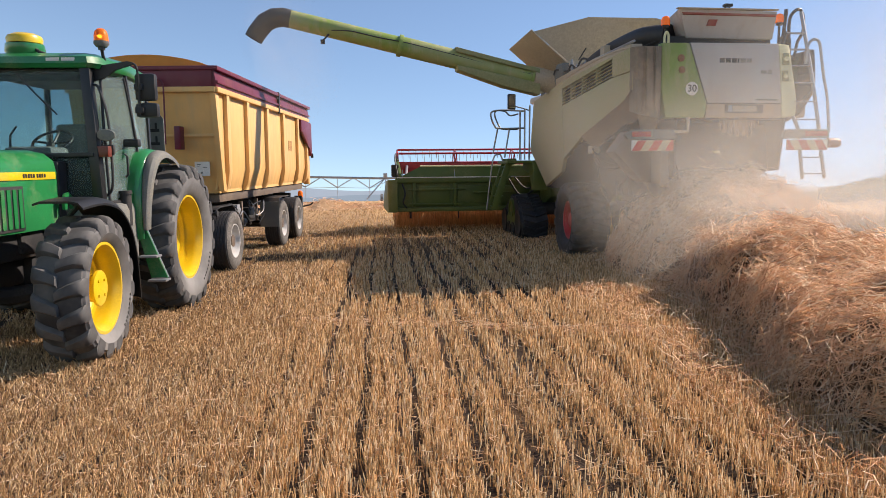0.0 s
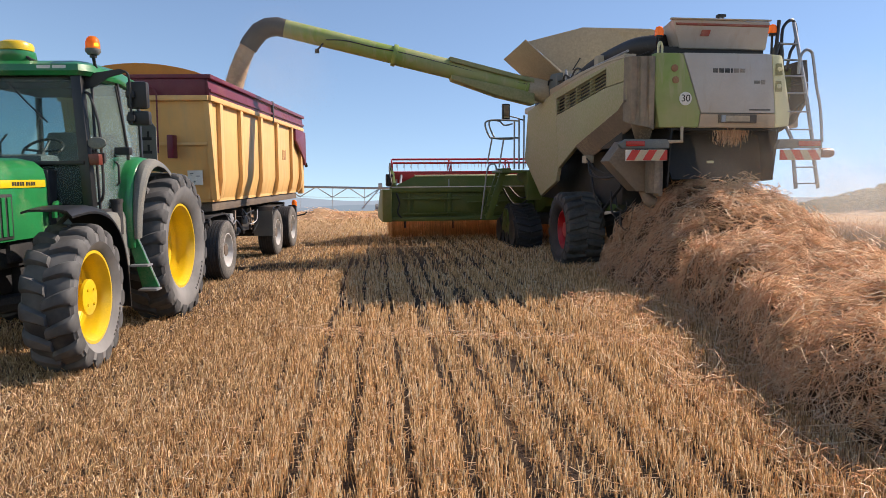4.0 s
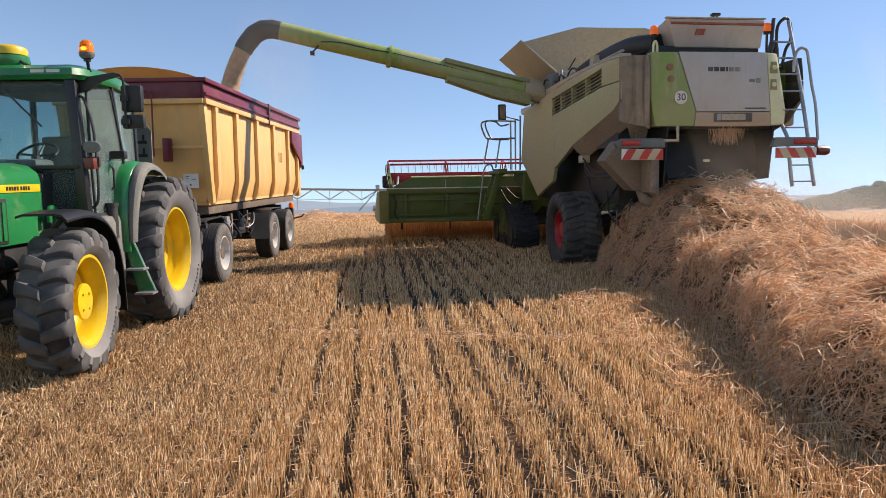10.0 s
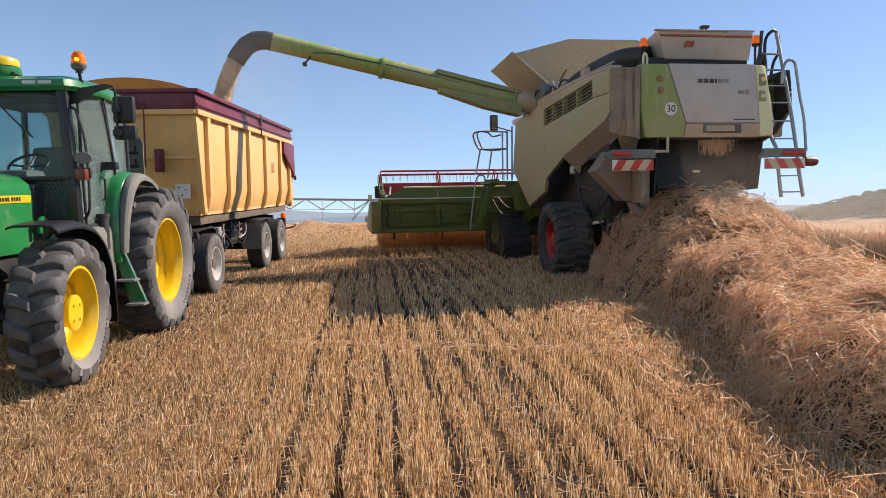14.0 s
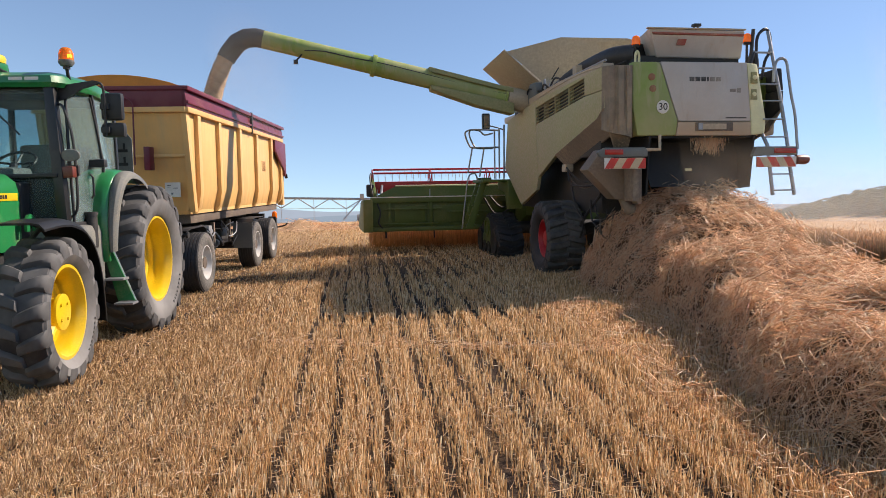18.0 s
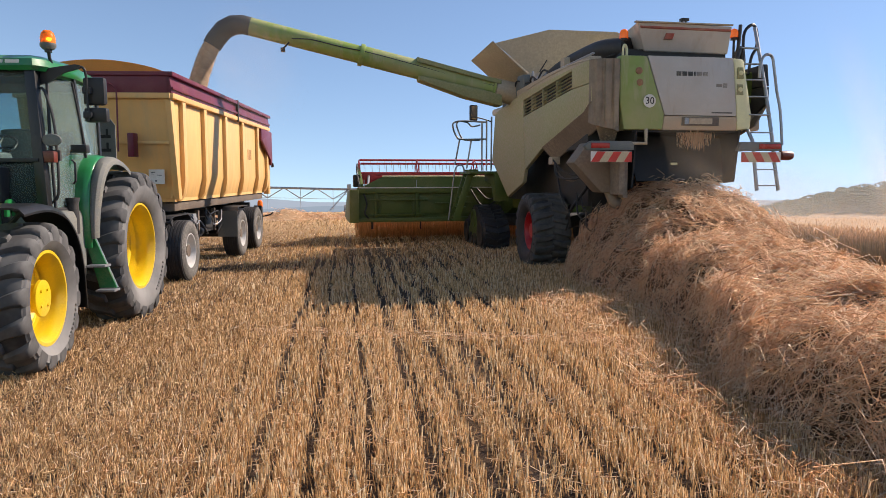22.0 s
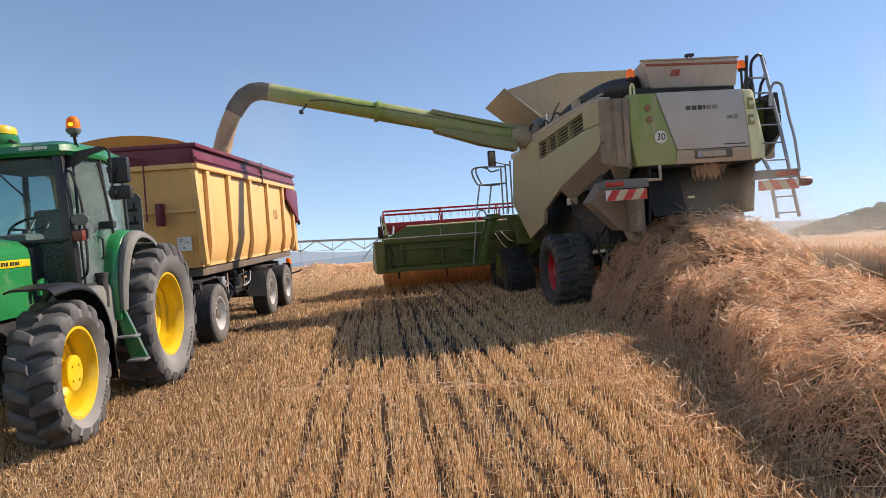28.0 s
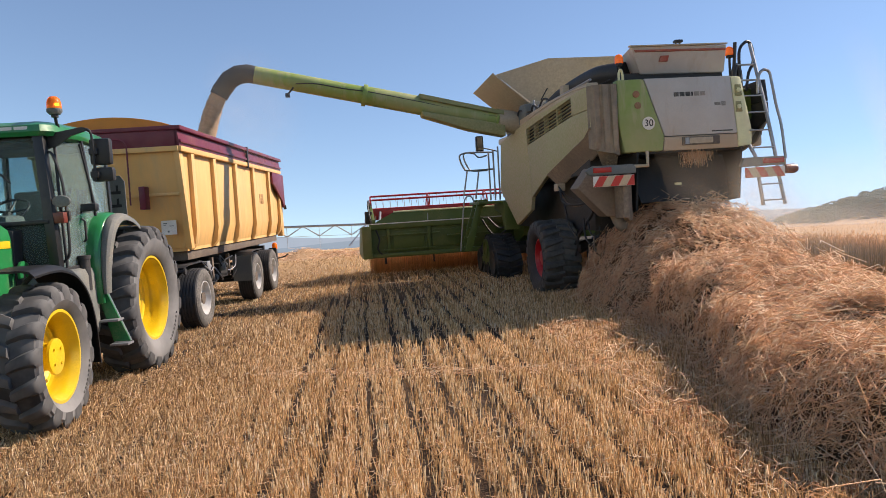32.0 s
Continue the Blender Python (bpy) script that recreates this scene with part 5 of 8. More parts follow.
    for x, w in ((-0.19, 0.085), (-0.09, 0.085), (0.01, 0.085), (0.11, 0.03), (0.155, 0.095), (0.265, 0.085)):
        part("name_bar", Geo().box(x, x + w, -0.018, 0.0, 3.385, 3.455), WORN_INK if x < 0.12 else WORN_FAINT, hood, "worn dark bar of a model name", bevel=0.004)
    for x, z, w, h in ((0.50, 3.22, 0.10, 0.05), (0.62, 3.21, 0.07, 0.07), (0.40, 3.14, 0.05, 0.03), (0.60, 3.10, 0.06, 0.02)):
        part("worn_bar", Geo().box(x, x + w, -0.028, -0.004, z, z + h), WORN_FAINT, hood, "worn bar of a model number")
    part("small_badge", Geo().box(0.42, 0.78, -0.052, -0.03, 2.80, 2.82), WORN_INK, hood)
    disc = part("speed_disc", Geo().lathe([(0, 0.0), (0, 0.105), (0.006, 0.103), (0.006, 0)], 32, pose(-0.645, -0.036, 2.98, 0, 0, -90)), WHITE, hood, "round white speed sign")
    cu = bpy.data.curves.new("digits", "FONT")
    cu.body, cu.size, cu.align_x, cu.align_y, cu.extrude = "30", 0.155, "CENTER", "CENTER", 0.002
    txt = new("digits", cu)
    bpy.context.view_layer.update()
    me = bpy.data.meshes.new_from_object(txt.evaluated_get(bpy.context.evaluated_depsgraph_get()))
    bpy.data.objects.remove(txt)
    me.materials.append(INK)
    num = new("digits", me)
    num.parent, num.matrix_basis = disc, pose(-0.645, -0.046, 2.98, 90, 0, 0)
    # dust lid above the hood
    part("lid_gap", Geo().box(-0.85, 0.86, 0.34, 1.4, 3.66, 3.84), INK, c, "black block filling the gap below the lid")
    lid = part("radiator_lid", Geo().add([(-0.80, 0.16, 4.24), (0.86, 0.16, 4.22), (0.88, 0.30, 3.80), (-0.60, 0.30, 3.81), (-0.62, 1.2, 4.20), (0.80, 1.2, 4.20), (0.82, 1.2, 3.80), (-0.45, 1.2, 3.81)],
                                         [(0, 3, 2, 1), (4, 5, 6, 7), (0, 1, 5, 4), (1, 2, 6, 5), (2, 3, 7, 6), (3, 0, 4, 7)]), SILVER, c, "dusty pale radiator lid", bevel=0.03)
    part("lid_rim", Geo().box(-0.83, 0.86, 0.13, 0.20, 4.225, 4.25), HOPPER, lid, bevel=0.008)
    part("lid_stripe", Geo().add([(-0.74, 0.162, 4.18), (0.84, 0.162, 4.17), (0.84, 0.166, 4.145), (-0.72, 0.166, 4.155), (-0.74, 0.2, 4.18), (0.84, 0.2, 4.17), (0.84, 0.2, 4.13), (-0.72, 0.2, 4.14)],
                                 [(0, 3, 2, 1), (0, 1, 5, 4), (1, 2, 6, 5), (2, 3, 7, 6), (3, 0, 4, 7)]), FADED_RED, lid, "faded red stripe")
    part("lid_patch", Geo().add([(-0.28, 0.182, 4.08), (-0.14, 0.182, 4.08), (-0.16, 0.21, 3.99), (-0.30, 0.21, 3.99), (-0.28, 0.25, 4.08), (-0.14, 0.25, 4.08), (-0.16, 0.25, 3.99), (-0.30, 0.25, 3.99)],
                                [(0, 3, 2, 1), (0, 1, 5, 4), (1, 2, 6, 5), (2, 3, 7, 6), (3, 0, 4, 7)]), FADED_RED, lid)
    part("rear_camera", Geo().box(-0.01, 0.12, 0.2, 0.30, 4.29, 4.335).box(0.01, 0.03, 0.24, 0.28, 4.22, 4.29).box(0.08, 0.10, 0.24, 0.28, 4.22, 4.29), DARK, c, "small rear camera", bevel=0.01)
    for x, z in ((-0.93, 4.0), (1.01, 4.07)):
        b = part("beacon_post", Geo().cyl((x, 0.35, 3.66), (x, 0.35, z), 0.02, 8).cyl((x, 0.35, z - 0.03), (x, 0.35, z + 0.01), 0.055, 16), DARK, c)
        part("beacon_lens", Geo().lathe([(0, 0.070), (0.08, 0.070), (0.13, 0.05), (0.15, 0.0)], 20, pose(x, 0.35, z + 0.01, 0, -90, 0)), AMBER, b, "orange beacon lens")
    part("hook_eye", Geo().tube(bend([(-1.05, 0.10, 3.66), (-1.05, 0.10, 3.80), (-1.02, 0.1, 3.86), (-0.99, 0.1, 3.80), (-0.99, 0.1, 3.66)]), 0.02, 8), LIME_PALE, c, "yellow lifting eye")
    # intake duct and clutter on the deck
    part("intake_duct", Geo().tube(bend([(-0.70, 0.7, 3.93), (-0.95, 1.4, 3.98), (-1.05, 3.0, 3.92), (-1.08, 4.3, 3.72)]), [0.17, 0.17, 0.17, 0.17, 0.17, 0.17, 0.165, 0.16, 0.155, 0.15, 0.145, 0.14, 0.135, 0.13, 0.125, 0.12, 0.12, 0.12, 0.12], 16), DARK, c, "long dark air duct")
    part("duct_rail", Geo().tube([(-1.22, 0.9, 3.86), (-1.30, 2.8, 3.80), (-1.34, 4.2, 3.70)], 0.022, 6), STEEL, c)
    part("duct_bracket", Geo().box(-1.28, -0.98, 2.2, 2.4, 3.6, 4.0), HOPPER, c, bevel=0.01)
    part("duct_bracket", Geo().box(-1.34, -1.05, 3.9, 4.15, 3.6, 3.95), HOPPER, c, bevel=0.01)
    part("gear_case", Geo().prism([(4.15, 3.62), (4.75, 3.56), (4.8, 3.84), (4.6, 3.98), (4.2, 3.96)], "x", -1.48, -1.10), GREY_PLASTIC, c, "grey gear case beside the tank", bevel=0.03)
    for k, pts in enumerate(([(-1.45, 4.9, 3.7), (-1.5, 4.6, 3.86), (-1.42, 4.2, 3.78), (-1.46, 3.7, 3.74)], [(-1.40, 4.0, 3.62), (-1.44, 3.7, 3.84), (-1.38, 3.4, 3.70)], [(-1.36, 3.9, 3.95), (-1.40, 3.5, 3.72), (-1.36, 3.2, 3.9), (-1.3, 2.8, 3.78)])):
        part("deck_hose", Geo().tube(bend(pts), 0.02, 6), DARK, c)
    for y, z in ((3.0, 3.74), (3.3, 3.80), (3.6, 3.72)):
        part("deck_strut", Geo().tube([(-1.46, y, 3.60), (-1.30, y + 0.12, z + 0.14)], 0.016, 6), STEEL, c, "thin bright strut on the deck")
    part("deck_rail", Geo().tube(bend([(-1.50, 0.35, 3.66), (-1.50, 1.2, 3.70), (-1.50, 2.4, 3.68), (-1.50, 3.8, 3.60)]), 0.014, 6), HOPPER, c, "dusty rail along the deck edge")
    part("deck_cable", Geo().tube(bend([(-0.98, 0.6, 3.80), (-1.12, 1.2, 3.76), (-1.22, 1.9, 3.86), (-1.24, 2.6, 3.76)]), 0.010, 6), BLACK, c, "thin slack cable")
    part("deck_lever", Geo().tube([(-1.42, 3.9, 3.6), (-1.40, 3.75, 3.96)], 0.022, 6).tube([(-1.42, 3.6, 3.6), (-1.40, 3.75, 3.96)], 0.022, 6), STEEL, c)
    part("deck_box", Geo().box(-1.36, -1.14, 2.9, 3.2, 3.62, 3.78).box(-1.38, -1.2, 1.5, 1.7, 3.64, 3.74), HOPPER, c, "dusty box on the deck", bevel=0.02)
    part("deck_step", Geo().prism([(0.35, 3.58), (4.6, 3.50), (4.6, 3.66), (2.5, 3.74), (0.35, 3.72)], "x", -1.50, -1.30), HOPPER, c, bevel=0.02)
    for y in (1.6, 2.3):
        part("deck_hook", Geo().tube(bend([(0.2, y, 4.3), (0.2, y, 4.42), (0.26, y, 4.44), (0.3, y, 4.34)]), 0.014, 6), DARK, c)
    # grain tank with its folded-out sheets
    part("grain_tank", Geo().add([(-1.25, 4.3, 3.55), (1.25, 4.3, 3.55), (1.25, 6.5, 3.55), (-1.25, 6.5, 3.55), (-1.28, 4.3, 4.02), (1.28, 4.3, 4.02), (1.28, 6.5, 4.0), (-1.28, 6.5, 4.0)],
                                 [(0, 1, 5, 4), (1, 2, 6, 5), (2, 3, 7, 6), (3, 0, 4, 7), (0, 3, 2, 1)]), HOPPER, c, "dusty grain tank")
    for nm, pts in (("rear_tank_sheet", [(-1.24, 4.50, 4.03), (-2.0, 4.55, 4.66), (-0.84, 4.40, 4.95), (0.66, 4.35, 4.94), (2.0, 4.5, 4.66), (1.24, 4.5, 4.03)]),
                    ("left_tank_sheet", [(-1.26, 4.52, 4.02), (-2.06, 4.52, 4.70), (-2.24, 5.85, 4.50), (-1.40, 5.95, 3.83)]),
                    ("right_tank_sheet", [(1.26, 4.52, 4.02), (2.06, 4.52, 4.70), (2.2, 6.3, 4.60), (1.32, 6.5, 3.95)]),
                    ("front_tank_sheet", [(-1.30, 6.5, 3.98), (-1.75, 6.9, 4.55), (-0.8, 7.0, 4.85), (0.8, 7.0, 4.85), (1.9, 6.9, 4.55), (1.30, 6.5, 3.98)])):
        vs, fs = sheet(pts, 0.025)
        part(nm, Geo().add(vs, fs), HOPPER, c, "tan folded tank sheet", bevel=0.004)
    part("sheet_rod", Geo().tube([(-1.05, 4.4, 4.05), (-0.9, 4.36, 4.30)], 0.014, 6), DARK, c)
    # unloading auger
    A, B = Vector((-1.55, 5.0, 3.655)), Vector((-7.23, 5.0, 4.938))
    at = lambda x: A + (B - A) * ((x - A.x) / (B.x - A.x))
    part("auger_base", Geo().tube(bend([(-0.9, 5.0, 3.2), (-1.15, 5.0, 3.5), (-1.55, 5.0, 3.66), (-1.9, 5.0, 3.735)], 4), 0.25, 24), HOPPER, c, "dusty auger elbow")
    auger = part("auger_tube", Geo().tube([at(-1.80), at(-4.82)], 0.205, 28), LIME, c, "lime green unloading auger tube")
    part("auger_outer", Geo().tube([at(-4.86), at(-7.22)], 0.186, 28), LIME, auger)
    part("auger_flange", Geo().tube([at(-4.80), at(-4.89)], 0.235, 28), LIME, auger, bevel=0.008)
    part("auger_ring", Geo().tube([at(-1.92), at(-1.97)], 0.245, 28), LIME, auger)
    p, q = at(-1.8), at(-3.66)
    dz, y0, y1 = 0.175, 4.76, 4.80
    part("auger_guard", Geo().add([(p.x, y0, p.z + dz - 0.07), (q.x, y0, q.z + dz - 0.05), (q.x, y0, q.z + dz + 0.05), (p.x, y0, p.z + dz + 0.02), (p.x, y1 + 0.4, p.z + dz - 0.05), (q.x, y1 + 0.4, q.z + dz - 0.03), (q.x, y1 + 0.4, q.z + dz + 0.07), (p.x, y1 + 0.4, p.z + dz + 0.04)],
                                  [(0, 1, 2, 3), (7, 6, 5, 4), (0, 4, 5, 1), (1, 5, 6, 2), (2, 6, 7, 3), (3, 7, 4, 0)]), OLIVE_DUST, auger, "folded guard plate along the auger", bevel=0.006)
    low = [(x, at(x).z + dz) for x, dz in ((-1.78, -0.10), (-3.64, -0.15), (-3.62, -0.25), (-2.6, -0.36), (-1.78, -0.36))]
    part("auger_trough", Geo().prism(low, "y", 4.78, 5.20), OLIVE_DUST, auger, "dusty olive trough below the auger", bevel=0.03)
    hose = [at(x) + Vector((0, -0.19, z)) for x, z in ((-1.7, 0.06), (-2.6, 0.02), (-3.6, 0.05), (-4.7, 0.06), (-5.3, 0.03), (-5.9, 0.02), (-6.3, -0.06))]
    part("auger_hose", Geo().tube(bend(hose), 0.012, 6), BLACK, auger, "thin hydraulic hose")
    p = at(-6.36)
    part("auger_lamp", Geo().tube([p + Vector((0, -0.12, -0.14)), p + Vector((-0.06, -0.16, -0.22)), p + Vector((-0.12, -0.18, -0.28))], 0.02, 6).box(p.x - 0.17, p.x - 0.08, p.y - 0.24, p.y - 0.14, p.z - 0.35, p.z - 0.27), DARK, auger, "small lamp below the auger")
    spout = [at(-7.15), at(-7.30) + Vector((0, 0, 0.0)), Vector((-7.50, 5.0, 4.935)), Vector((-7.68, 5.0, 4.84)), Vector((-7.86, 5.0, 4.62)), Vector((-7.93, 5.0, 4.50))]
    part("auger_spout", Geo().tube(spout, [0.19, 0.195, 0.20, 0.20, 0.195, 0.19], 24, True).tube(spout[1:], 0.172, 24, True), SPOUT, auger, "dark rubber spout")
    # marker boards and lamps at the back
    for s, x0, x1 in ((-1, -1.67, -1.0), (1, 0.88, 1.58)):
        bar = part("lamp_bar", Geo().prism([(x0 - 0.04, 2.20), (x0 - 0.10 if s < 0 else x0, 2.27), (x0 + 0.02, 2.345), (x1 + 0.02, 2.345), (x1 + 0.06, 2.29), (x1 + 0.06, 2.20)], "y", -0.15, -0.06), GREY_PLASTIC, c, "dusty grey lamp carrier", bevel=0.015)
        board = part("marker_board", Geo().box(x0, x1, -0.20, -0.185, 2.015, 2.18), WHITE, bar, bevel=0.0)
        for k in range(5):
            a = x0 + (x1 - x0) * k / 5
            w = (x1 - x0) / 5
            sl = 0.10 * (1 if s < 0 else -1)
            lo, hi = (a, a + sl)
            pts = [(max(x0, min(x1, v)), z) for v, z in ((a, 2.018), (a + w, 2.018), (a + w + sl, 2.177), (a + sl, 2.177))]
            part("board_stripe", Geo().prism(pts, "y", -0.205, -0.2005), SIGN_RED if k % 2 == 0 else SIGN_CREAM, board, "red stripe" if k % 2 == 0 else "cream stripe")
        part("lamp_glass", Geo().box(x0 + 0.02, x0 + 0.32, -0.162, -0.15, 2.235, 2.315) if s < 0 else Geo().box(x1 - 0.36, x1 + 0.02, -0.162, -0.15, 2.235, 2.315), RED_LENS, bar, "red lamp glass", bevel=0.004)
        if s < 0:
            part("bar_arm", Geo().tube([(x1 if s < 0 else x0, -0.1, 2.31), (-0.66 * -s if s > 0 else -0.72, -0.1, 2.31), (-0.66 * -s if s > 0 else -0.70, -0.05, 2.54)], 0.028, 8), HOPPER, bar)
        part("bar_mount", Geo().box(x0 + 0.35, x0 + 0.42, -0.06, 0.3, 2.1, 2.3) if s < 0 else Geo().box(x0 + 0.1, x0 + 0.2, -0.06, 0.4, 2.2, 2.3), DARK, bar, bevel=0.01)
    part("end_lamp", Geo().lathe([(-0.12, 0.0), (-0.12, 0.075), (0.04, 0.08), (0.09, 0.06), (0.11, 0)], 24, pose(1.76, -0.1, 2.13)), DARK_LENS, c, "round red end lamp")
    part("rear_wing", Geo().prism([(-1.74, 2.02), (-1.50, 2.34), (-1.00, 2.36), (-0.96, 1.52), (-1.26, 1.53)], "y", 0.35, 0.75), WING, c, "dusty wedge panel ahead of the marker", bevel=0.02)
    part("wing_post", Geo().box(-1.12, -1.02, -0.02, 0.35, 1.5, 2.2).box(-1.0, -0.92, 0.1, 0.3, 1.45, 2.3), WING, c, bevel=0.015)
    for k, pts in enumerate(([(-1.5, 2.0, 2.05), (-1.52, 1.8, 1.8), (-1.45, 1.2, 1.75), (-1.3, 0.9, 1.8)], [(-1.35, 2.3, 1.9), (-1.4, 1.9, 1.4), (-1.35, 1.6, 1.1), (-1.3, 1.9, 0.8)], [(-1.25, 1.5, 1.5), (-1.3, 1.3, 1.15), (-1.2, 1.1, 0.95), (-1.1, 1.5, 0.85)])):
        part("hydraulic_hose", Geo().tube(bend(pts), 0.018, 6), DARK, c)
    for k, pts in enumerate(([(-1.5, 2.1, 2.1), (-1.46, 1.7, 1.9), (-1.42, 1.2, 1.82), (-1.34, 0.9, 1.92)], [(-1.48, 2.15, 2.06), (-1.45, 1.8, 1.8), (-1.4, 1.3, 1.72), (-1.3, 0.95, 1.86)], [(-1.28, 1.2, 1.45), (-1.32, 1.0, 1.25), (-1.22, 0.9, 1.18), (-1.15, 1.0, 1.35)], [(-1.22, 1.1, 1.2), (-1.28, 0.95, 0.95), (-1.18, 0.85, 0.85), (-1.1, 0.9, 1.05), (-1.05, 0.95, 1.3)])):
        part("slack_hose", Geo().tube(bend(pts), 0.014, 6), HOPPER_DARK if k % 2 else DARK, c, "dusty slack hose")
    part("axle_foot", Geo().tube(bend([(-1.05, 0.5, 1.55), (-1.0, 0.42, 1.38), (-0.92, 0.4, 1.34)]), 0.10, 10), WING, c, "dusty rounded foot below the wedge")
    part("valve_box", Geo().box(-1.52, -1.36, 2.1, 2.32, 2.02, 2.16), HOPPER, c, bevel=0.02)
    # straw outlet
    part("outlet_side", Geo().prism([(-0.02, 2.53), (1.5, 2.53), (1.5, 1.6), (0.1, 1.70)], "x", 0.93, 0.96, None), APRON, c)
    part("outlet_side", Geo().prism([(-0.02, 2.53), (1.5, 2.53), (1.5, 1.6), (0.1, 1.60)], "x", -0.86, -0.83), APRON, c)
    part("outlet_back", Geo().box(-0.9, 0.95, 1.0, 1.05, 1.55, 2.55), APRON, c)
    part("outlet_roof", Geo().box(-0.9, 1.0, 0.02, 1.1, 2.50, 2.54), APRON, c)
    flap = part("outlet_flap", Geo().add([(-0.80, 0.55, 2.45), (0.98, 0.55, 2.45), (0.84, 0.25, 1.72), (-0.70, 0.25, 1.72), (-0.80, 0.58, 2.45), (0.98, 0.58, 2.45), (0.84, 0.28, 1.72), (-0.70, 0.28, 1.72)],
                                         [(0, 3, 2, 1), (4, 5, 6, 7), (0, 1, 5, 4), (1, 2, 6, 5), (2, 3, 7, 6), (3, 0, 4, 7)]), APRON, c, "black rubber outlet apron")
    part("apron_tag", Geo().box(-0.05, 0.06, 0.34, 0.37, 1.98, 2.02), LIME_PALE, flap)
    # wheels
    for s in (-1, 1):
        add_wheel(c, (1.40 * s, 3.0, 0.72), 0.755, 0.37, 0.74, 20, s, RUBBER_DARK, REEL_RED, 0.10, "red steel rim", 0.05, spin=5)
        # crawler unit
        out = [(6.15, 0.10), (6.40, 0.02), (8.00, 0.02), (8.28, 0.12), (8.36, 0.35), (8.22, 0.60), (7.35, 1.02), (7.0, 1.04), (6.25, 0.72), (6.02, 0.42)]
        belt = part("crawler_belt", Geo().prism(out, "x", 1.22 * s, 1.86 * s), RUBBER_DARK, c, "black rubber crawler belt", bevel=0.03)
        n = len(out)
        for i in range(n):
            a, b = Vector(out[i]), Vector(out[(i + 1) % n])
            cnt = max(1, int((b - a).length / 0.16))
            for k in range(cnt):
                m, d = a + (b - a) * ((k + 0.5) / cnt), (b - a).normalized()
                o = Vector((d.y, -d.x)) * 0.055
                w = d * 0.035
                g = Geo()
                for x0, x1 in ((1.24, 1.53), (1.84, 1.55)):
                    e = d * 0.10
                    lo, hi = [m - w, m + w, m + w * 0.7 + o, m - w * 0.7 + o], [m - w + e, m + w + e, m + w * 0.7 + o + e, m - w * 0.7 + o + e]
                    g.add([(x0 * s, p.x, p.y) for p in lo] + [(x1 * s, p.x, p.y) for p in hi], [(0, 1, 2, 3), (7, 6, 5, 4), (0, 4, 5, 1), (1, 5, 6, 2), (2, 6, 7, 3), (3, 7, 4, 0)])
                part("belt_bar", g, RUBBER_DARK, belt)
        for y, z, r in ((6.42, 0.40, 0.32), (7.98, 0.38, 0.30), (7.2, 0.72, 0.25), (7.0, 0.22, 0.16), (7.45, 0.22, 0.16)):
            part("crawler_roller", Geo().lathe([(1.85 * s, 0), (1.85 * s, r), (1.91 * s, r), (1.91 * s, r * 0.75), (1.88 * s, r * 0.6), (1.88 * s, 0)], 28, pose(0, y, z)), HEADER_GREEN if r == 0.25 else DARK, belt)
        part("roller_frame", Geo().prism([(6.6, 0.3), (7.9, 0.3), (7.4, 0.75), (7.0, 0.75)], "x", 1.85 * s, 1.89 * s), HEADER_GREEN, belt, bevel=0.01)
    part("rear_axle", Geo().tube([(-1.3, 3.0, 0.72), (-0.7, 3.0, 0.90), (0.7, 3.0, 0.90), (1.3, 3.0, 0.72)], 0.12), DARK, c)
    part("axle_stay", Geo().tube([(-1.0, 3.0, 0.95), (-0.9, 2.2, 1.5), (-0.9, 1.6, 1.9)], 0.05).tube([(-1.1, 2.7, 0.8), (-1.2, 1.9, 1.2), (-1.1, 1.4, 1.6)], 0.03), DARK, c)
    part("front_axle", Geo().cyl((-1.5, 7.1, 0.7), (1.5, 7.1, 0.7), 0.16), DARK, c)
    # cab
    part("cab_floor", Geo().box(-1.0, 1.0, 6.5, 8.2, 1.85, 2.05), HEADER_GREEN, c, bevel=0.03)
    cabg = part("cab_window", Geo().prism([(6.55, 2.05), (8.2, 2.05), (8.35, 3.45), (6.55, 3.45)], "x", -0.98, 0.98), GLASS, c, "tinted cab glass", bevel=0.02)
    cabg.visible_shadow = False
    part("cab_roof", Geo().box(-1.08, 1.08, 6.4, 8.55, 3.45, 3.62), SILVER, c, bevel=0.06)
    part("cab_wall", Geo().box(-1.0, 1.0, 6.42, 6.54, 2.0, 3.46), LIME_DUSTY, c, bevel=0.02)
    # platform, rails, folding steps
    part("platform", Geo().box(-2.15, -1.0, 6.45, 7.7, 1.86, 1.93), HEADER_GREEN, c, bevel=0.01)
    rails = [[(-1.62, 6.9, 1.95), (-1.62, 6.9, 3.20)], [(-1.50, 6.9, 1.95), (-1.48, 6.95, 3.3)], [(-1.74, 6.9, 1.95), (-1.74, 6.9, 3.15)]]
    for r in rails:
        part("rail_post", Geo().tube(r, 0.022, 8), STEEL, c)
    part("guard_rail", Geo().tube(bend([(-1.60, 6.95, 3.16), (-2.2, 6.95, 3.18), (-2.44, 6.95, 3.14), (-2.47, 6.95, 3.02), (-2.38, 6.95, 2.80), (-2.25, 6.95, 2.73), (-1.6, 6.95, 2.74)]), 0.022, 8), STEEL, c, "bent steel guard rail")
    part("guard_rail", Geo().tube(bend([(-1.74, 7.1, 3.1), (-1.95, 7.1, 3.06), (-2.08, 7.1, 3.16), (-2.30, 7.1, 3.18), (-2.34, 7.1, 3.05), (-2.22, 7.1, 2.78), (-2.1, 7.1, 2.72), (-1.74, 7.1, 2.72)]), 0.020, 8), STEEL, c)
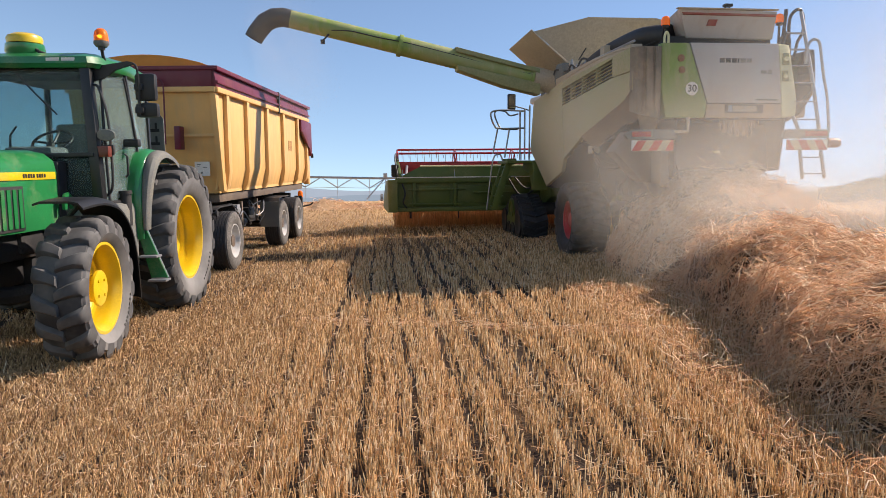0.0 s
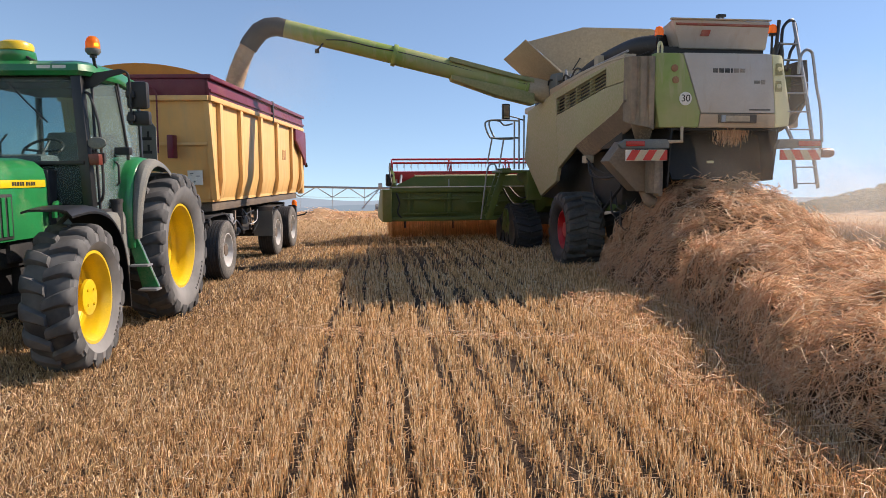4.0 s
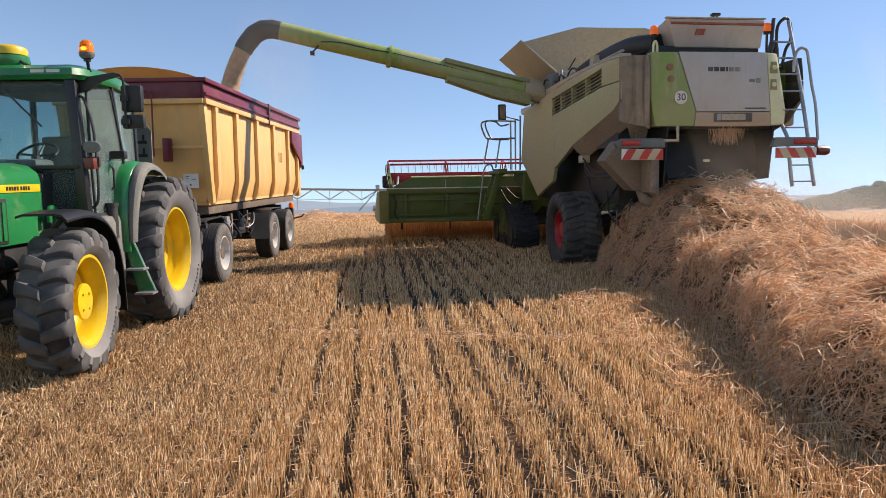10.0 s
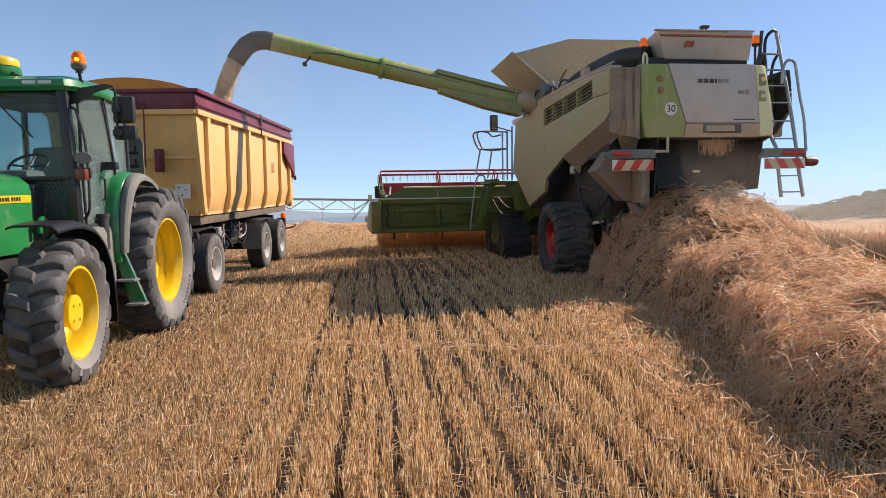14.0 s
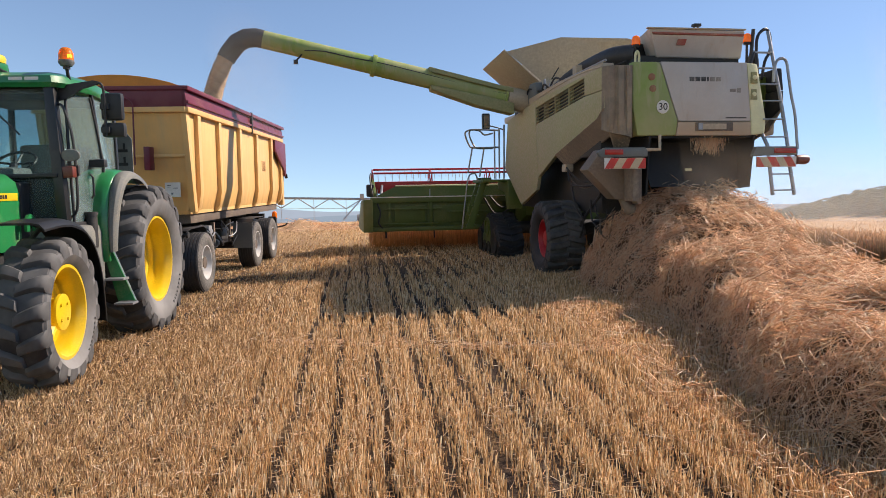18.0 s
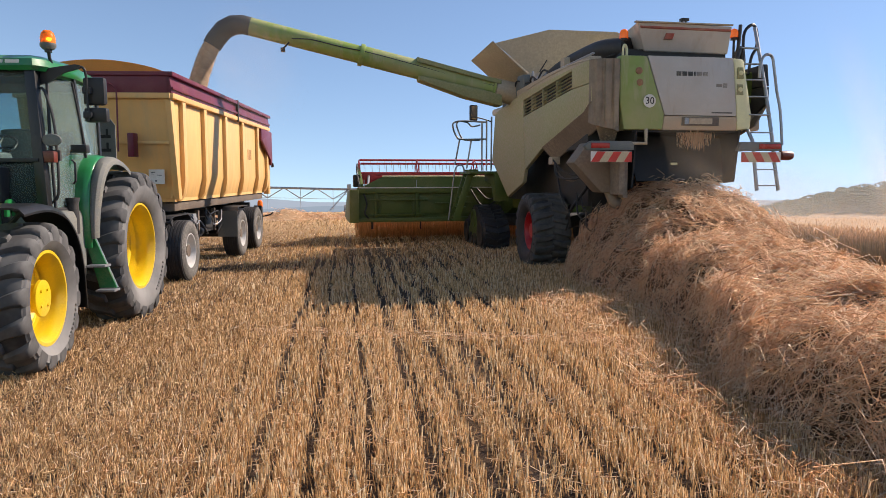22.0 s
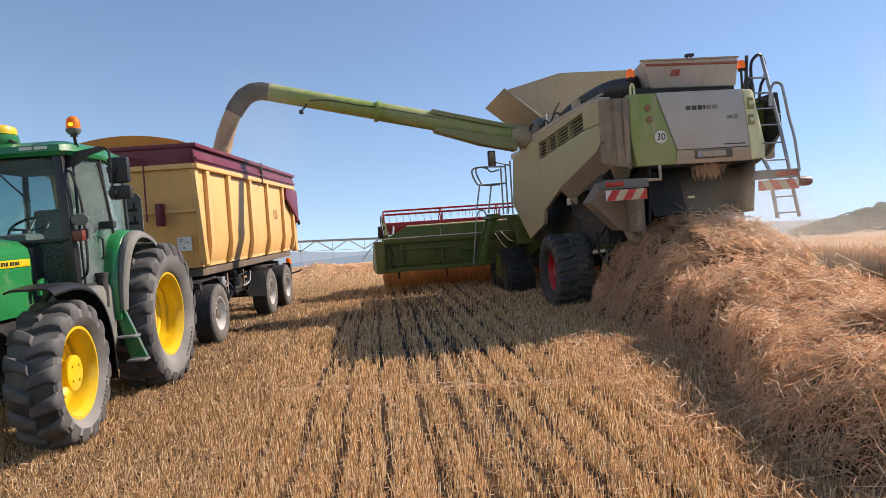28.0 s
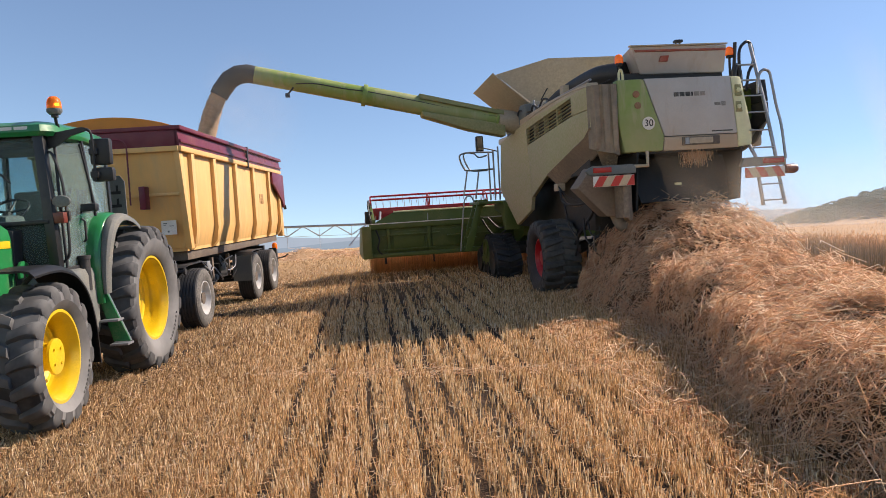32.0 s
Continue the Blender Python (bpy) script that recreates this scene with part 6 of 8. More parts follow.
    part("rail_stay", Geo().tube([(-2.30, 6.95, 2.72), (-2.42, 6.95, 2.10)], 0.020, 8).tube([(-2.0, 6.95, 2.72), (-2.12, 6.95, 2.0)], 0.020, 8), STEEL, c)
    st = part("step_frame", Geo().prism([(-2.10, 1.98), (-1.86, 1.98), (-1.86, 1.86), (-2.0, 1.80), (-2.34, 0.72), (-2.52, 0.72)], "y", 6.75, 6.80).prism([(-2.10, 1.98), (-1.86, 1.98), (-1.86, 1.86), (-2.0, 1.80), (-2.34, 0.72), (-2.52, 0.72)], "y", 7.25, 7.30), HEADER_GREEN, c, "green folding cab steps", bevel=0.006)
    for k in range(5):
        f = k / 4.5
        part("step_tread", Geo().box(-2.44 + 0.36 * f, -2.24 + 0.36 * f, 6.78, 7.28, 0.78 + 1.1 * f, 0.81 + 1.1 * f), HEADER_GREEN, st, bevel=0.004)
    part("step_rail", Geo().tube(bend([(-2.62, 6.76, 0.72), (-2.52, 6.76, 1.5), (-2.44, 6.76, 2.0), (-2.28, 6.76, 2.08), (-2.2, 6.76, 1.9)]), 0.018, 8), STEEL, st)
    part("cab_mirror", Geo().box(-2.00, -1.80, 7.1, 7.22, 3.20, 3.60), BLACK, c, "black cab mirror", bevel=0.035)
    part("mirror_face", Geo().box(-1.97, -1.83, 7.09, 7.097, 3.24, 3.56), MIRROR, c, bevel=0.0)
    part("mirror_stay", Geo().tube([(-1.84, 7.15, 3.3), (-1.6, 7.2, 3.25), (-1.4, 7.3, 3.2)], 0.016, 6), BLACK, c)
    part("feeder_house", Geo().prism([(7.2, 1.0), (8.3, 0.65), (8.3, 1.35), (7.2, 1.9)], "x", -0.85, 0.85), HEADER_GREEN, c, bevel=0.02)
    part("arch_beam", Geo().prism([(6.3, 1.93), (7.4, 1.93), (7.4, 1.7), (6.7, 1.6), (6.45, 1.2), (6.3, 1.2)], "x", -1.55, -1.2), HEADER_GREEN, c, "green beam below the cab", bevel=0.02)
    # right side ladder and rails
    part("ladder_rail", Geo().tube([(1.19, -0.18, 1.56), (1.13, -0.1, 2.36), (1.10, 0.16, 2.75), (1.06, 0.52, 3.55)], 0.030, 8), STEEL, c, "steel ladder rail")
    part("ladder_rail", Geo().tube([(1.575, -0.18, 1.56), (1.52, -0.13, 2.0), (1.48, -0.1, 2.40), (1.46, 0.1, 3.2), (1.43, 0.42, 4.27)], 0.030, 8), STEEL, c, "steel ladder rail")
    for z in (1.64, 1.90, 2.16, 2.50, 2.79, 3.09, 3.37, 3.64, 3.91):
        y = float(np.interp(z, [1.56, 2.4, 3.2, 4.27], [-0.18, -0.1, 0.1, 0.42]))
        lo, hi = np.interp(z, [1.56, 2.36, 2.75, 3.55, 4.0], [1.19, 1.13, 1.10, 1.06, 1.06]), np.interp(z, [1.56, 2.0, 2.4, 3.2, 4.27], [1.575, 1.52, 1.48, 1.46, 1.43])
        part("ladder_rung", Geo().box(float(lo), float(hi), y - 0.035, y + 0.035, z - 0.011, z + 0.011), STEEL, c, bevel=0.005)
    part("ladder_hoop", Geo().tube(bend([(1.21, 0.35, 3.55), (1.20, 0.38, 4.02), (1.26, 0.42, 4.22), (1.40, 0.44, 4.32), (1.52, 0.50, 4.22), (1.54, 0.52, 3.98), (1.44, 0.50, 3.80), (1.36, 0.46, 3.50)]), 0.026, 8), BLACK, c, "black ladder hoop")
    part("grab_rail", Geo().tube(bend([(1.35, 0.12, 3.40), (1.36, 0.12, 3.60), (1.40, 0.12, 3.73), (1.48, 0.12, 3.785), (1.57, 0.12, 3.74), (1.60, 0.1, 3.55), (1.635, 0.06, 3.2), (1.675, 0.0, 2.85), (1.70, -0.05, 2.30)]), 0.024, 8), STEEL, c, "bent steel grab rail")
    part("side_tank", Geo().box(1.52, 1.72, 0.55, 1.2, 2.72, 3.60), BLACK, c, "dark rounded side tank", bevel=0.09)
    part("side_guard", Geo().box(1.16, 1.50, 0.5, 0.9, 3.02, 3.56), HEADER_GREEN, c, "dark green side guard", bevel=0.05)
    part("side_box", Geo().box(1.12, 1.62, 0.45, 1.1, 2.56, 2.86), HOPPER, c, "dusty brown box behind the ladder", bevel=0.05)
    part("hood_corner_hose", Geo().tube(bend([(1.02, 0.3, 3.66), (1.10, 0.32, 3.9), (1.17, 0.34, 3.75), (1.14, 0.3, 3.45)]), 0.05, 8), BLACK, c, "thick black hose at the hood corner")
    for x in (1.04,):
        part("thin_post", Geo().tube([(x, 0.3, 3.6), (x + 0.05, 0.3, 4.28)], 0.03, 8), BLACK, c)
    return c


COMBINE = combine()


# ---- header: cutting unit in front of the harvester ----
def header():
    h = thing("grain_header", pose(5.27, 10.2, 0, 0, 0, 2.6), "wide green cutting header with a red reel", "header")
    W = 5.0
    part("back_wall", Geo().box(-4.75, 4.75, 8.32, 8.40, 0.62, 1.44), HEADER_GREEN, h, "dark green back sheet", bevel=0.01)
    part("lower_tube", Geo().box(-4.8, 4.8, 8.22, 8.42, 0.60, 0.72), HEADER_GREEN, h, bevel=0.03)
    part("upper_tube", Geo().box(-4.8, 4.8, 8.20, 8.40, 1.36, 1.52), HEADER_GREEN, h, bevel=0.03)
    for x in (-4.3, -3.2, -2.15, -1.0, 1.0, 2.15, 3.2, 4.3):
        part("back_rib", Geo().box(x - 0.04, x + 0.04, 8.22, 8.34, 0.72, 1.38), HEADER_GREEN, h, bevel=0.012)
    for x in (-3.75, -2.7, -1.6, 1.6, 2.7, 3.75):
        part("back_pan", Geo().box(x - 0.42, x + 0.42, 8.27, 8.33, 0.82, 1.28), HEADER_GREEN, h, bevel=0.02)
    for x in (-4.6, -3.2, -1.9, 1.9, 3.2, 4.6):
        part("guard_post", Geo().box(x - 0.012, x + 0.012, 8.30, 8.33, 1.50, 1.72), STEEL, h)
    part("top_sheet", Geo().add([(-4.72, 8.45, 1.50), (4.72, 8.45, 1.50), (4.1, 8.53, 1.80), (-4.1, 8.53, 1.80), (-4.72, 8.5, 1.48), (4.72, 8.5, 1.48), (4.1, 8.58, 1.78), (-4.1, 8.58, 1.78)],
                                [(0, 1, 2, 3), (7, 6, 5, 4), (0, 4, 5, 1), (1, 5, 6, 2), (2, 6, 7, 3), (3, 7, 4, 0)]), HEADER_GREEN, h, "sloping green crop guard")
    part("top_edge", Geo().tube([(-4.1, 8.53, 1.81), (4.1, 8.53, 1.81)], 0.022, 8), LIME_PALE, h)
    part("conveyor_floor", Geo().box(-4.75, 4.75, 8.4, 10.2, 0.60, 0.64), HEADER_GREEN, h)
    part("cutter_bar", Geo().box(-4.8, 4.8, 10.2, 10.32, 0.58, 0.64), DARK, h)
    part("feed_auger", Geo().cyl((-4.7, 9.0, 0.95), (4.7, 9.0, 0.95), 0.26, 20), HEADER_GREEN, h)
    for s in (-1, 1):
        part("end_plate", Geo().prism([(8.05, 0.60), (8.05, 1.46), (9.4, 1.40), (10.6, 0.95), (11.2, 0.60), (10.4, 0.56), (8.6, 0.58)], "x", 4.76 * s, 5.0 * s), OLIVE, h, "olive green end plate", bevel=0.015)
        part("reel_arm", Geo().prism([(8.3, 1.5), (8.3, 1.62), (9.6, 2.05), (9.75, 1.95), (9.6, 1.88)], "x", 4.62 * s, 4.70 * s), HEADER_GREEN, h, bevel=0.01)
        part("arm_hose", Geo().tube(bend([(4.72 * s, 8.3, 1.5), (4.78 * s, 8.5, 1.95), (4.74 * s, 8.9, 2.15), (4.7 * s, 9.3, 1.95)]), 0.02, 6), BLACK, h)
        part("arm_ram", Geo().tube([(4.5 * s, 8.5, 1.5), (4.4 * s, 9.3, 1.85)], 0.035, 8), STEEL, h)
        part("arm_gear", Geo().box(4.66 * s, 4.86 * s, 8.75, 9.05, 1.52, 1.86), DARK, h, bevel=0.04)
    # reel
    cy, cz, R = 9.75, 1.80, 0.50
    reel = part("reel_tube", Geo().cyl((-4.6, cy, cz), (4.6, cy, cz), 0.075, 12), REEL_RED, h, "red reel core")
    for k in range(6):
        a = radians(73 + 60 * k)
        y, z = cy + R * math.cos(a), cz + R * math.sin(a)
        bat = part("reel_bat", Geo().cyl((-4.62, y, z), (4.62, y, z), 0.028, 8), REEL_RED, reel, "red reel bat")
        tines = Geo()
        for i in range(46):
            x = -4.5 + 9.0 * i / 45
            tines.tube([(x, y, z), (x, y - 0.02, z - 0.12), (x + 0.01, y + 0.02, z - 0.24)], 0.007, 4)
        part("tine_row", tines, SIGN_CREAM, bat, "row of pale spring tines")["kind"] = "stuff"
    for x in (-4.64, -2.98, -1.30, 0.35, 2.0, 3.4, 4.64):
        g = Geo()
        for k in range(6):
            a, b = radians(73 + 60 * k), radians(133 + 60 * k)
            p, q = (x, cy + R * math.cos(a), cz + R * math.sin(a)), (x, cy + R * math.cos(b), cz + R * math.sin(b))
            g.tube([p, q], 0.014, 6).tube([(x, cy, cz), p], 0.016, 6)
        part("reel_star", g, REEL_RED, reel, "red reel star")
    for x0, x1, z in ((-4.45, -2.9, 1.19), (-4.45, -3.0, 0.80), (-2.7, -0.9, 1.10)):
        part("back_ledge", Geo().box(x0, x1, 8.17, 8.26, z - 0.018, z + 0.018), HEADER_GREEN, h, "folded green ledge", bevel=0.008)
    for pts in ([(-1.6, 8.1, 1.5), (-1.3, 8.0, 1.2), (-1.0, 7.9, 1.35), (-0.8, 7.8, 1.6)], [(-1.75, 8.12, 1.45), (-1.5, 8.0, 1.05), (-1.2, 7.9, 1.1), (-0.9, 7.8, 1.5)], [(-4.62, 8.2, 1.35), (-4.55, 8.14, 1.1), (-4.6, 8.14, 0.85), (-4.5, 8.2, 0.7)]):
        part("header_hose", Geo().tube(bend(pts), 0.022, 6), DARK, h, "black hydraulic hose")
    part("tube_rim", Geo().box(-4.75, 4.75, 8.180, 8.20, 1.500, 1.526), WHITE, h, "pale edge strip of the upper tube")
    part("support_foot", Geo().tube([(-4.4, 8.3, 0.62), (-4.4, 8.28, 0.42)], 0.03, 8), DARK, h)
    part("support_foot", Geo().tube([(-3.1, 8.3, 0.62), (-3.1, 8.28, 0.40)], 0.02, 8), DARK, h)
    part("reel_shield", Geo().box(-4.6, 4.6, 9.22, 9.25, 1.60, 1.93), REEL_RED, h, "red reel guard board", bevel=0.01)
    return h


HEADER = header()


# ---- stalks and straw ----
RNG = np.random.default_rng(7)


def rods(P, D, length, r0, r1, sag=None):
    """Many thin three-sided stalks: feet P, ways D, lengths; sag bends the middle."""
    n = len(P)
    D = D / np.linalg.norm(D, axis=1, keepdims=True)
    ref = np.where(np.abs(D[:, 2:3]) > 0.8, np.array([[1.0, 0, 0]]), np.array([[0, 0, 1.0]]))
    U = np.cross(D, ref)
    U /= np.linalg.norm(U, axis=1, keepdims=True)
    V = np.cross(D, U)
    ring = []
    stops = [0.0, 1.0] if sag is None else [0.0, 0.5, 1.0]
    for s in stops:
        C = P + D * (length * s)[:, None]
        if sag is not None and s == 0.5:
            C = C + sag
        r = (r0 + (r1 - r0) * s)[:, None]
        for k in range(3):
            a = 2 * math.pi * k / 3
            ring.append(C + r * (math.cos(a) * U + math.sin(a) * V))
    m = len(ring)
    verts = np.stack(ring, 1).reshape(-1, 3)
    base = (np.arange(n) * m)[:, None]
    tri = []
    for s in range(len(stops) - 1):
        for k in range(3):
            a, b = 3 * s + k, 3 * s + (k + 1) % 3
            tri += [[a, b, b + 3], [a, b + 3, a + 3]]
    return verts, (base[:, :, None] + np.array(tri)[None]).reshape(-1, 3)


def joined(sets):
    vs, ts, k = [], [], 0
    for v, t in sets:
        vs.append(v)
        ts.append(t + k)
        k += len(v)
    return np.concatenate(vs), np.concatenate(ts)


CH, SH = math.cos(HEAD), math.sin(HEAD)
ROW = radians(0.2)                       # the drill rows run this far to the left of +y
CR, SR = math.cos(ROW), math.sin(ROW)
# bare strips between the drill rows: place across the rows, how bare, half width
STRIPS = [(-0.73, 0.97, 0.085), (-0.41, 0.9, 0.065), (-0.02, 0.96, 0.075), (0.37, 0.99, 0.095), (0.70, 0.99, 0.125), (1.04, 0.99, 0.12), (1.40, 0.96, 0.095), (1.78, 0.95, 0.09), (2.15, 0.9, 0.075), (2.52, 0.75, 0.06), (-1.08, 0.75, 0.06), (-1.5, 0.6, 0.06), (-2.0, 0.5, 0.06), (-2.6, 0.5, 0.07)]


def bare(u):
    """How bare the ground is, across the rows."""
    return np.clip(sum(st * np.exp(-((u - g) / w) ** 2) for g, st, w in STRIPS), 0, 0.98)


def field_xy(u, v):
    """From across and along the drill rows to the plan."""
    return u * CR - v * SR, u * SR + v * CR


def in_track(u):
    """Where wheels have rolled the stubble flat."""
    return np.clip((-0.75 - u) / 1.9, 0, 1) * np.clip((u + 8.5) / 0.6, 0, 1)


def windrow_foot(y):
    """Where the straw begins beside the standing stubble."""
    return np.interp(y, [-6, 2.4, 3.4, 4.3, 5.2, 6.0, 6.5, 7.0, 7.8, 8.4, 9.0], [2.95, 2.92, 2.84, 2.86, 3.17, 3.47, 3.62, 3.73, 3.77, 3.82, 4.08])


def stubble():
    rows = np.arange(-14.0, 14.0, 0.118) + RNG.normal(0, 0.009, 238)
    sets, rolled = [], []
    for v0, v1, u0, u1, dens, thick in ((-7.0, 2.3, -5, 4.5, 26, 0.0065), (2.3, 4.6, -3.6, 3.3, 400, 0.0032), (4.6, 8.0, -4.6, 4.0, 240, 0.0040), (8.0, 13.0, -6.5, 5.0, 108, 0.0054), (13, 21, -9, 8, 36, 0.0062), (21, 34, -13, 8, 12, 0.0085)):
        use = rows[(rows > u0) & (rows < u1)]
        n = int(len(use) * (v1 - v0) * dens)
        r = RNG.choice(use, n)
        v = RNG.uniform(v0, v1, n)
        # the rows shift a little where two drill passes meet
        seam = 7.05 - 0.27 * r
        shift = np.where(v < seam, 0.025, 0.0)
        wander = 0.018 * np.sin(v * 1.3 + 2.0) + 0.012 * np.sin(v * 3.1 + r * 2)
        u0_ = r + RNG.normal(0, 0.027, n)
        clump = np.sin(v * 7 + r * 31) + np.sin(v * 3.1 + r * 17) + np.sin(v * 17 + r * 53) + RNG.normal(0, 0.8, n)
        meet = np.abs(v - seam + 0.04 * np.sin(r * 6)) < 0.05
        flat = in_track(u0_)
        keep = (clump > -2.3) & ~meet
        keep &= RNG.random(n) > bare(u0_) * (0.94 + 0.06 * np.sin(v * 2.1 + r)) * np.where(v < seam, 0.97, 1.0)
        keep &= RNG.random(n) > 0.25 * flat
        u, v, flat = (u0_ + shift + wander)[keep], v[keep], flat[keep]
        n = len(u)
        x, y = field_xy(u, v)
        free = (x < windrow_foot(y) + RNG.uniform(-0.05, 0.12, n)) | (y > 9.5)
        x, y, v, flat = x[free], y[free], v[free], flat[free]
        n = len(x)
        P = np.stack([x, y, land(x, y) - 0.01], 1)
        lean = 0.13 + 0.30 * flat
        D = np.stack([RNG.normal(0, 1, n) * lean, RNG.normal(0, 1, n) * lean + 0.2 * flat, np.ones(n)], 1)
        L = RNG.normal(0.102, 0.033, n).clip(0.025, 0.20) * (1 - 0.30 * flat) * np.interp(v, [9, 20], [1.0, 0.62])
        th = np.full(n, thick) * RNG.uniform(0.75, 1.3, n)
        darker = RNG.random(n) < 0.8 * flat ** 0.8
        for pick, bunch in ((~darker, sets), (darker, rolled)):
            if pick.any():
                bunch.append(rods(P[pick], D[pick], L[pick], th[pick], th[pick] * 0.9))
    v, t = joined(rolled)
    tagged(new("rolled_stubble", fast_mesh("rolled_stubble", v, t, TRODDEN)), "darker brown stubble rolled down by wheels", "stubble", kind="stuff")
    v, t = joined(sets)
    tagged(new("stubble", fast_mesh("stubble", v, t, STUBBLE)), "short cut wheat stubble standing in drill rows", "stubble", kind="stuff")


stubble()


def chaff():
    sets = []
    for v0, v1, n, wide, thick in ((-7.0, 2.4, 1200, 7.0, 0.004), (2.4, 5, 15000, 4.5, 0.0024), (5, 10, 17000, 8, 0.0030), (10, 20, 9000, 13, 0.0042), (20, 36, 6000, 20, 0.006)):
        v = RNG.uniform(v0, v1, n)
        u = RNG.uniform(-wide * 0.8, wide * 0.75, n)
        pale = (u > 2.0) & (u < 4.2) & (v > 5.5) & (v < 11.5)
        keep = RNG.random(n) < (0.42 - 0.18 * in_track(u) + 0.16 * pale) * (1 - 0.85 * bare(u))
        u, v = u[keep], v[keep]
        n = len(u)
        x, y = field_xy(u, v)
        flat = in_track(u)
        z = RNG.uniform(0.005, 0.10, n) * (1 - 0.6 * flat) + 0.015
        a = RNG.uniform(0, 2 * math.pi, n)
        D = np.stack([np.cos(a), np.sin(a), RNG.normal(0, 0.30, n)], 1)
        L = RNG.gamma(2.2, 0.030, n).clip(0.02, 0.34)
        th = np.full(n, thick)
        sag = np.stack([np.zeros(n), np.zeros(n), -0.05 * L], 1)
        sets.append(rods(np.stack([x, y, z], 1), D, L, th, th * 0.8, sag))
    # short broken straw trodden in where the wheels went
    trodden = []
    for v0, v1, n, wide, thick in ((2.4, 5, 5200, 5.0, 0.0023), (5, 9, 6800, 7.5, 0.0029)):
        v, u = RNG.uniform(v0, v1, n), -0.75 - RNG.gamma(1.6, 1.0, n).clip(0, wide)
        x, y = field_xy(u, v)
        a = RNG.uniform(0, 2 * math.pi, n)
        L = RNG.gamma(2.6, 0.022, n).clip(0.02, 0.2)
        th = np.full(n, thick)
        trodden.append(rods(np.stack([x, y, RNG.uniform(0.005, 0.075, n)], 1), np.stack([np.cos(a), np.sin(a), RNG.normal(0.1, 0.35, n)], 1), L, th, th * 0.8))
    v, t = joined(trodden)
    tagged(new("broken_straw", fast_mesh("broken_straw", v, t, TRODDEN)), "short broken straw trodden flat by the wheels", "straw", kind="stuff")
    # trampled straw along the seam between two passes
    n = 800
    u = RNG.uniform(-1.3, 2.6, n)
    x, y = field_xy(u, 7.05 - 0.27 * u + RNG.normal(0, 0.09, n))
    a = RNG.normal(-0.25, 0.5, n)
    L = RNG.gamma(2.4, 0.045, n).clip(0.03, 0.34)
    th = np.full(n, 0.003)
    sets.append(rods(np.stack([x, y, RNG.uniform(0.01, 0.09, n)], 1), np.stack([np.cos(a), np.sin(a), RNG.normal(0, 0.15, n)], 1), L, th, th * 0.8))
    v, t = joined(sets)
    tagged(new("loose_straw", fast_mesh("loose_straw", v, t, STRAW)), "loose straw and chaff strewn over the stubble", "straw", kind="stuff")


chaff()


# ---- the windrow of straw behind the harvester ----
def bump_shape(s, left, right, p):
    """One across the crest, nothing at the feet."""
    return np.clip(1 - np.abs(np.where(s < 0, s / left, s / right)) ** p, 0, 1)


def mound(x, y):
    """Height of the straw: a fresh heap below the outlet and the windrow that leads from it towards the viewer."""
    x, y = np.asarray(x, float), np.asarray(y, float)
    left = np.interp(y, [9.0, 10, 11, 12, 13], [1.25, 1.35, 1.35, 1.15, 0.8])
    far = np.interp(y, [8.75, 9.0, 9.35, 9.8, 10.4, 11.2, 12.0, 13.0], [0, 0.72, 1.20, 1.42, 1.55, 1.45, 1.0, 0]) * np.where(x < 5.0, bump_shape(x - 5.0, left, 1, 2.3), bump_shape(x - 5.0, 1, 2.05, 4.5))
    foot = windrow_foot(y)
    crest = np.interp(y, [0, 2, 4.5, 6, 7.2, 8.2, 9], [4.9, 4.8, 4.6, 4.6, 4.7, 4.8, 4.8])
    high = np.interp(y, [-6, 0, 2.0, 3.2, 3.9, 4.6, 5.4, 6.4, 7.2, 7.9, 8.4, 8.8, 9.1], [0.6, 0.68, 0.74, 0.80, 0.74, 0.74, 0.74, 0.80, 0.92, 1.02, 0.84, 0.40, 0.0])
    # a steep bank at the foot, then a gentle back up to the crest
    bank = np.interp(y, [2, 4.6, 5.2, 6.4, 7.2, 8.0], [0.80, 0.78, 0.76, 0.78, 0.80, 0.90])
    wide = np.interp(y, [3, 4.6, 5.2, 6.5, 8], [0.55, 0.48, 0.30, 0.26, 0.26])
    d = x - foot
    k = np.clip(d / wide, 0, 1)
    back = np.clip((d - 0.7 * wide) / (crest - foot - 0.7 * wide), 0, 1)
    down = np.interp(x - crest, [0, 0.4, 1.0, 1.6, 2.1, 2.7], [1.0, 0.96, 0.78, 0.52, 0.28, 0.0])
    near = high * np.where(x < crest, bank * (1 - (1 - k) ** 1.7) + (1 - bank) * back * (2 - back) ** 0.35, down)
    return (far ** 9 + near ** 9 + 1e-12) ** (1 / 9)


def lumps(x, y):
    """Tufts and hollows of the straw: broad swells, sharp creases between tufts, small knots."""
    out = []
    for a, b in zip(x, y):
        swell = noise.noise(Vector((a * 1.3, b * 1.3, 0))) * 0.13
        tuft = noise.noise(Vector((a * 2.7 + 3, b * 2.7, 5)))
        crease = abs(noise.noise(Vector((a * 2.3, b * 2.3, 15))))
        out.append(swell + 0.10 * tuft - 0.23 * max(0.0, 0.22 - crease) / 0.22 + noise.noise(Vector((a * 6, b * 6, 9))) * 0.075 + noise.noise(Vector((a * 13, b * 13, 2))) * 0.04)
    return np.array(out) + 0.045


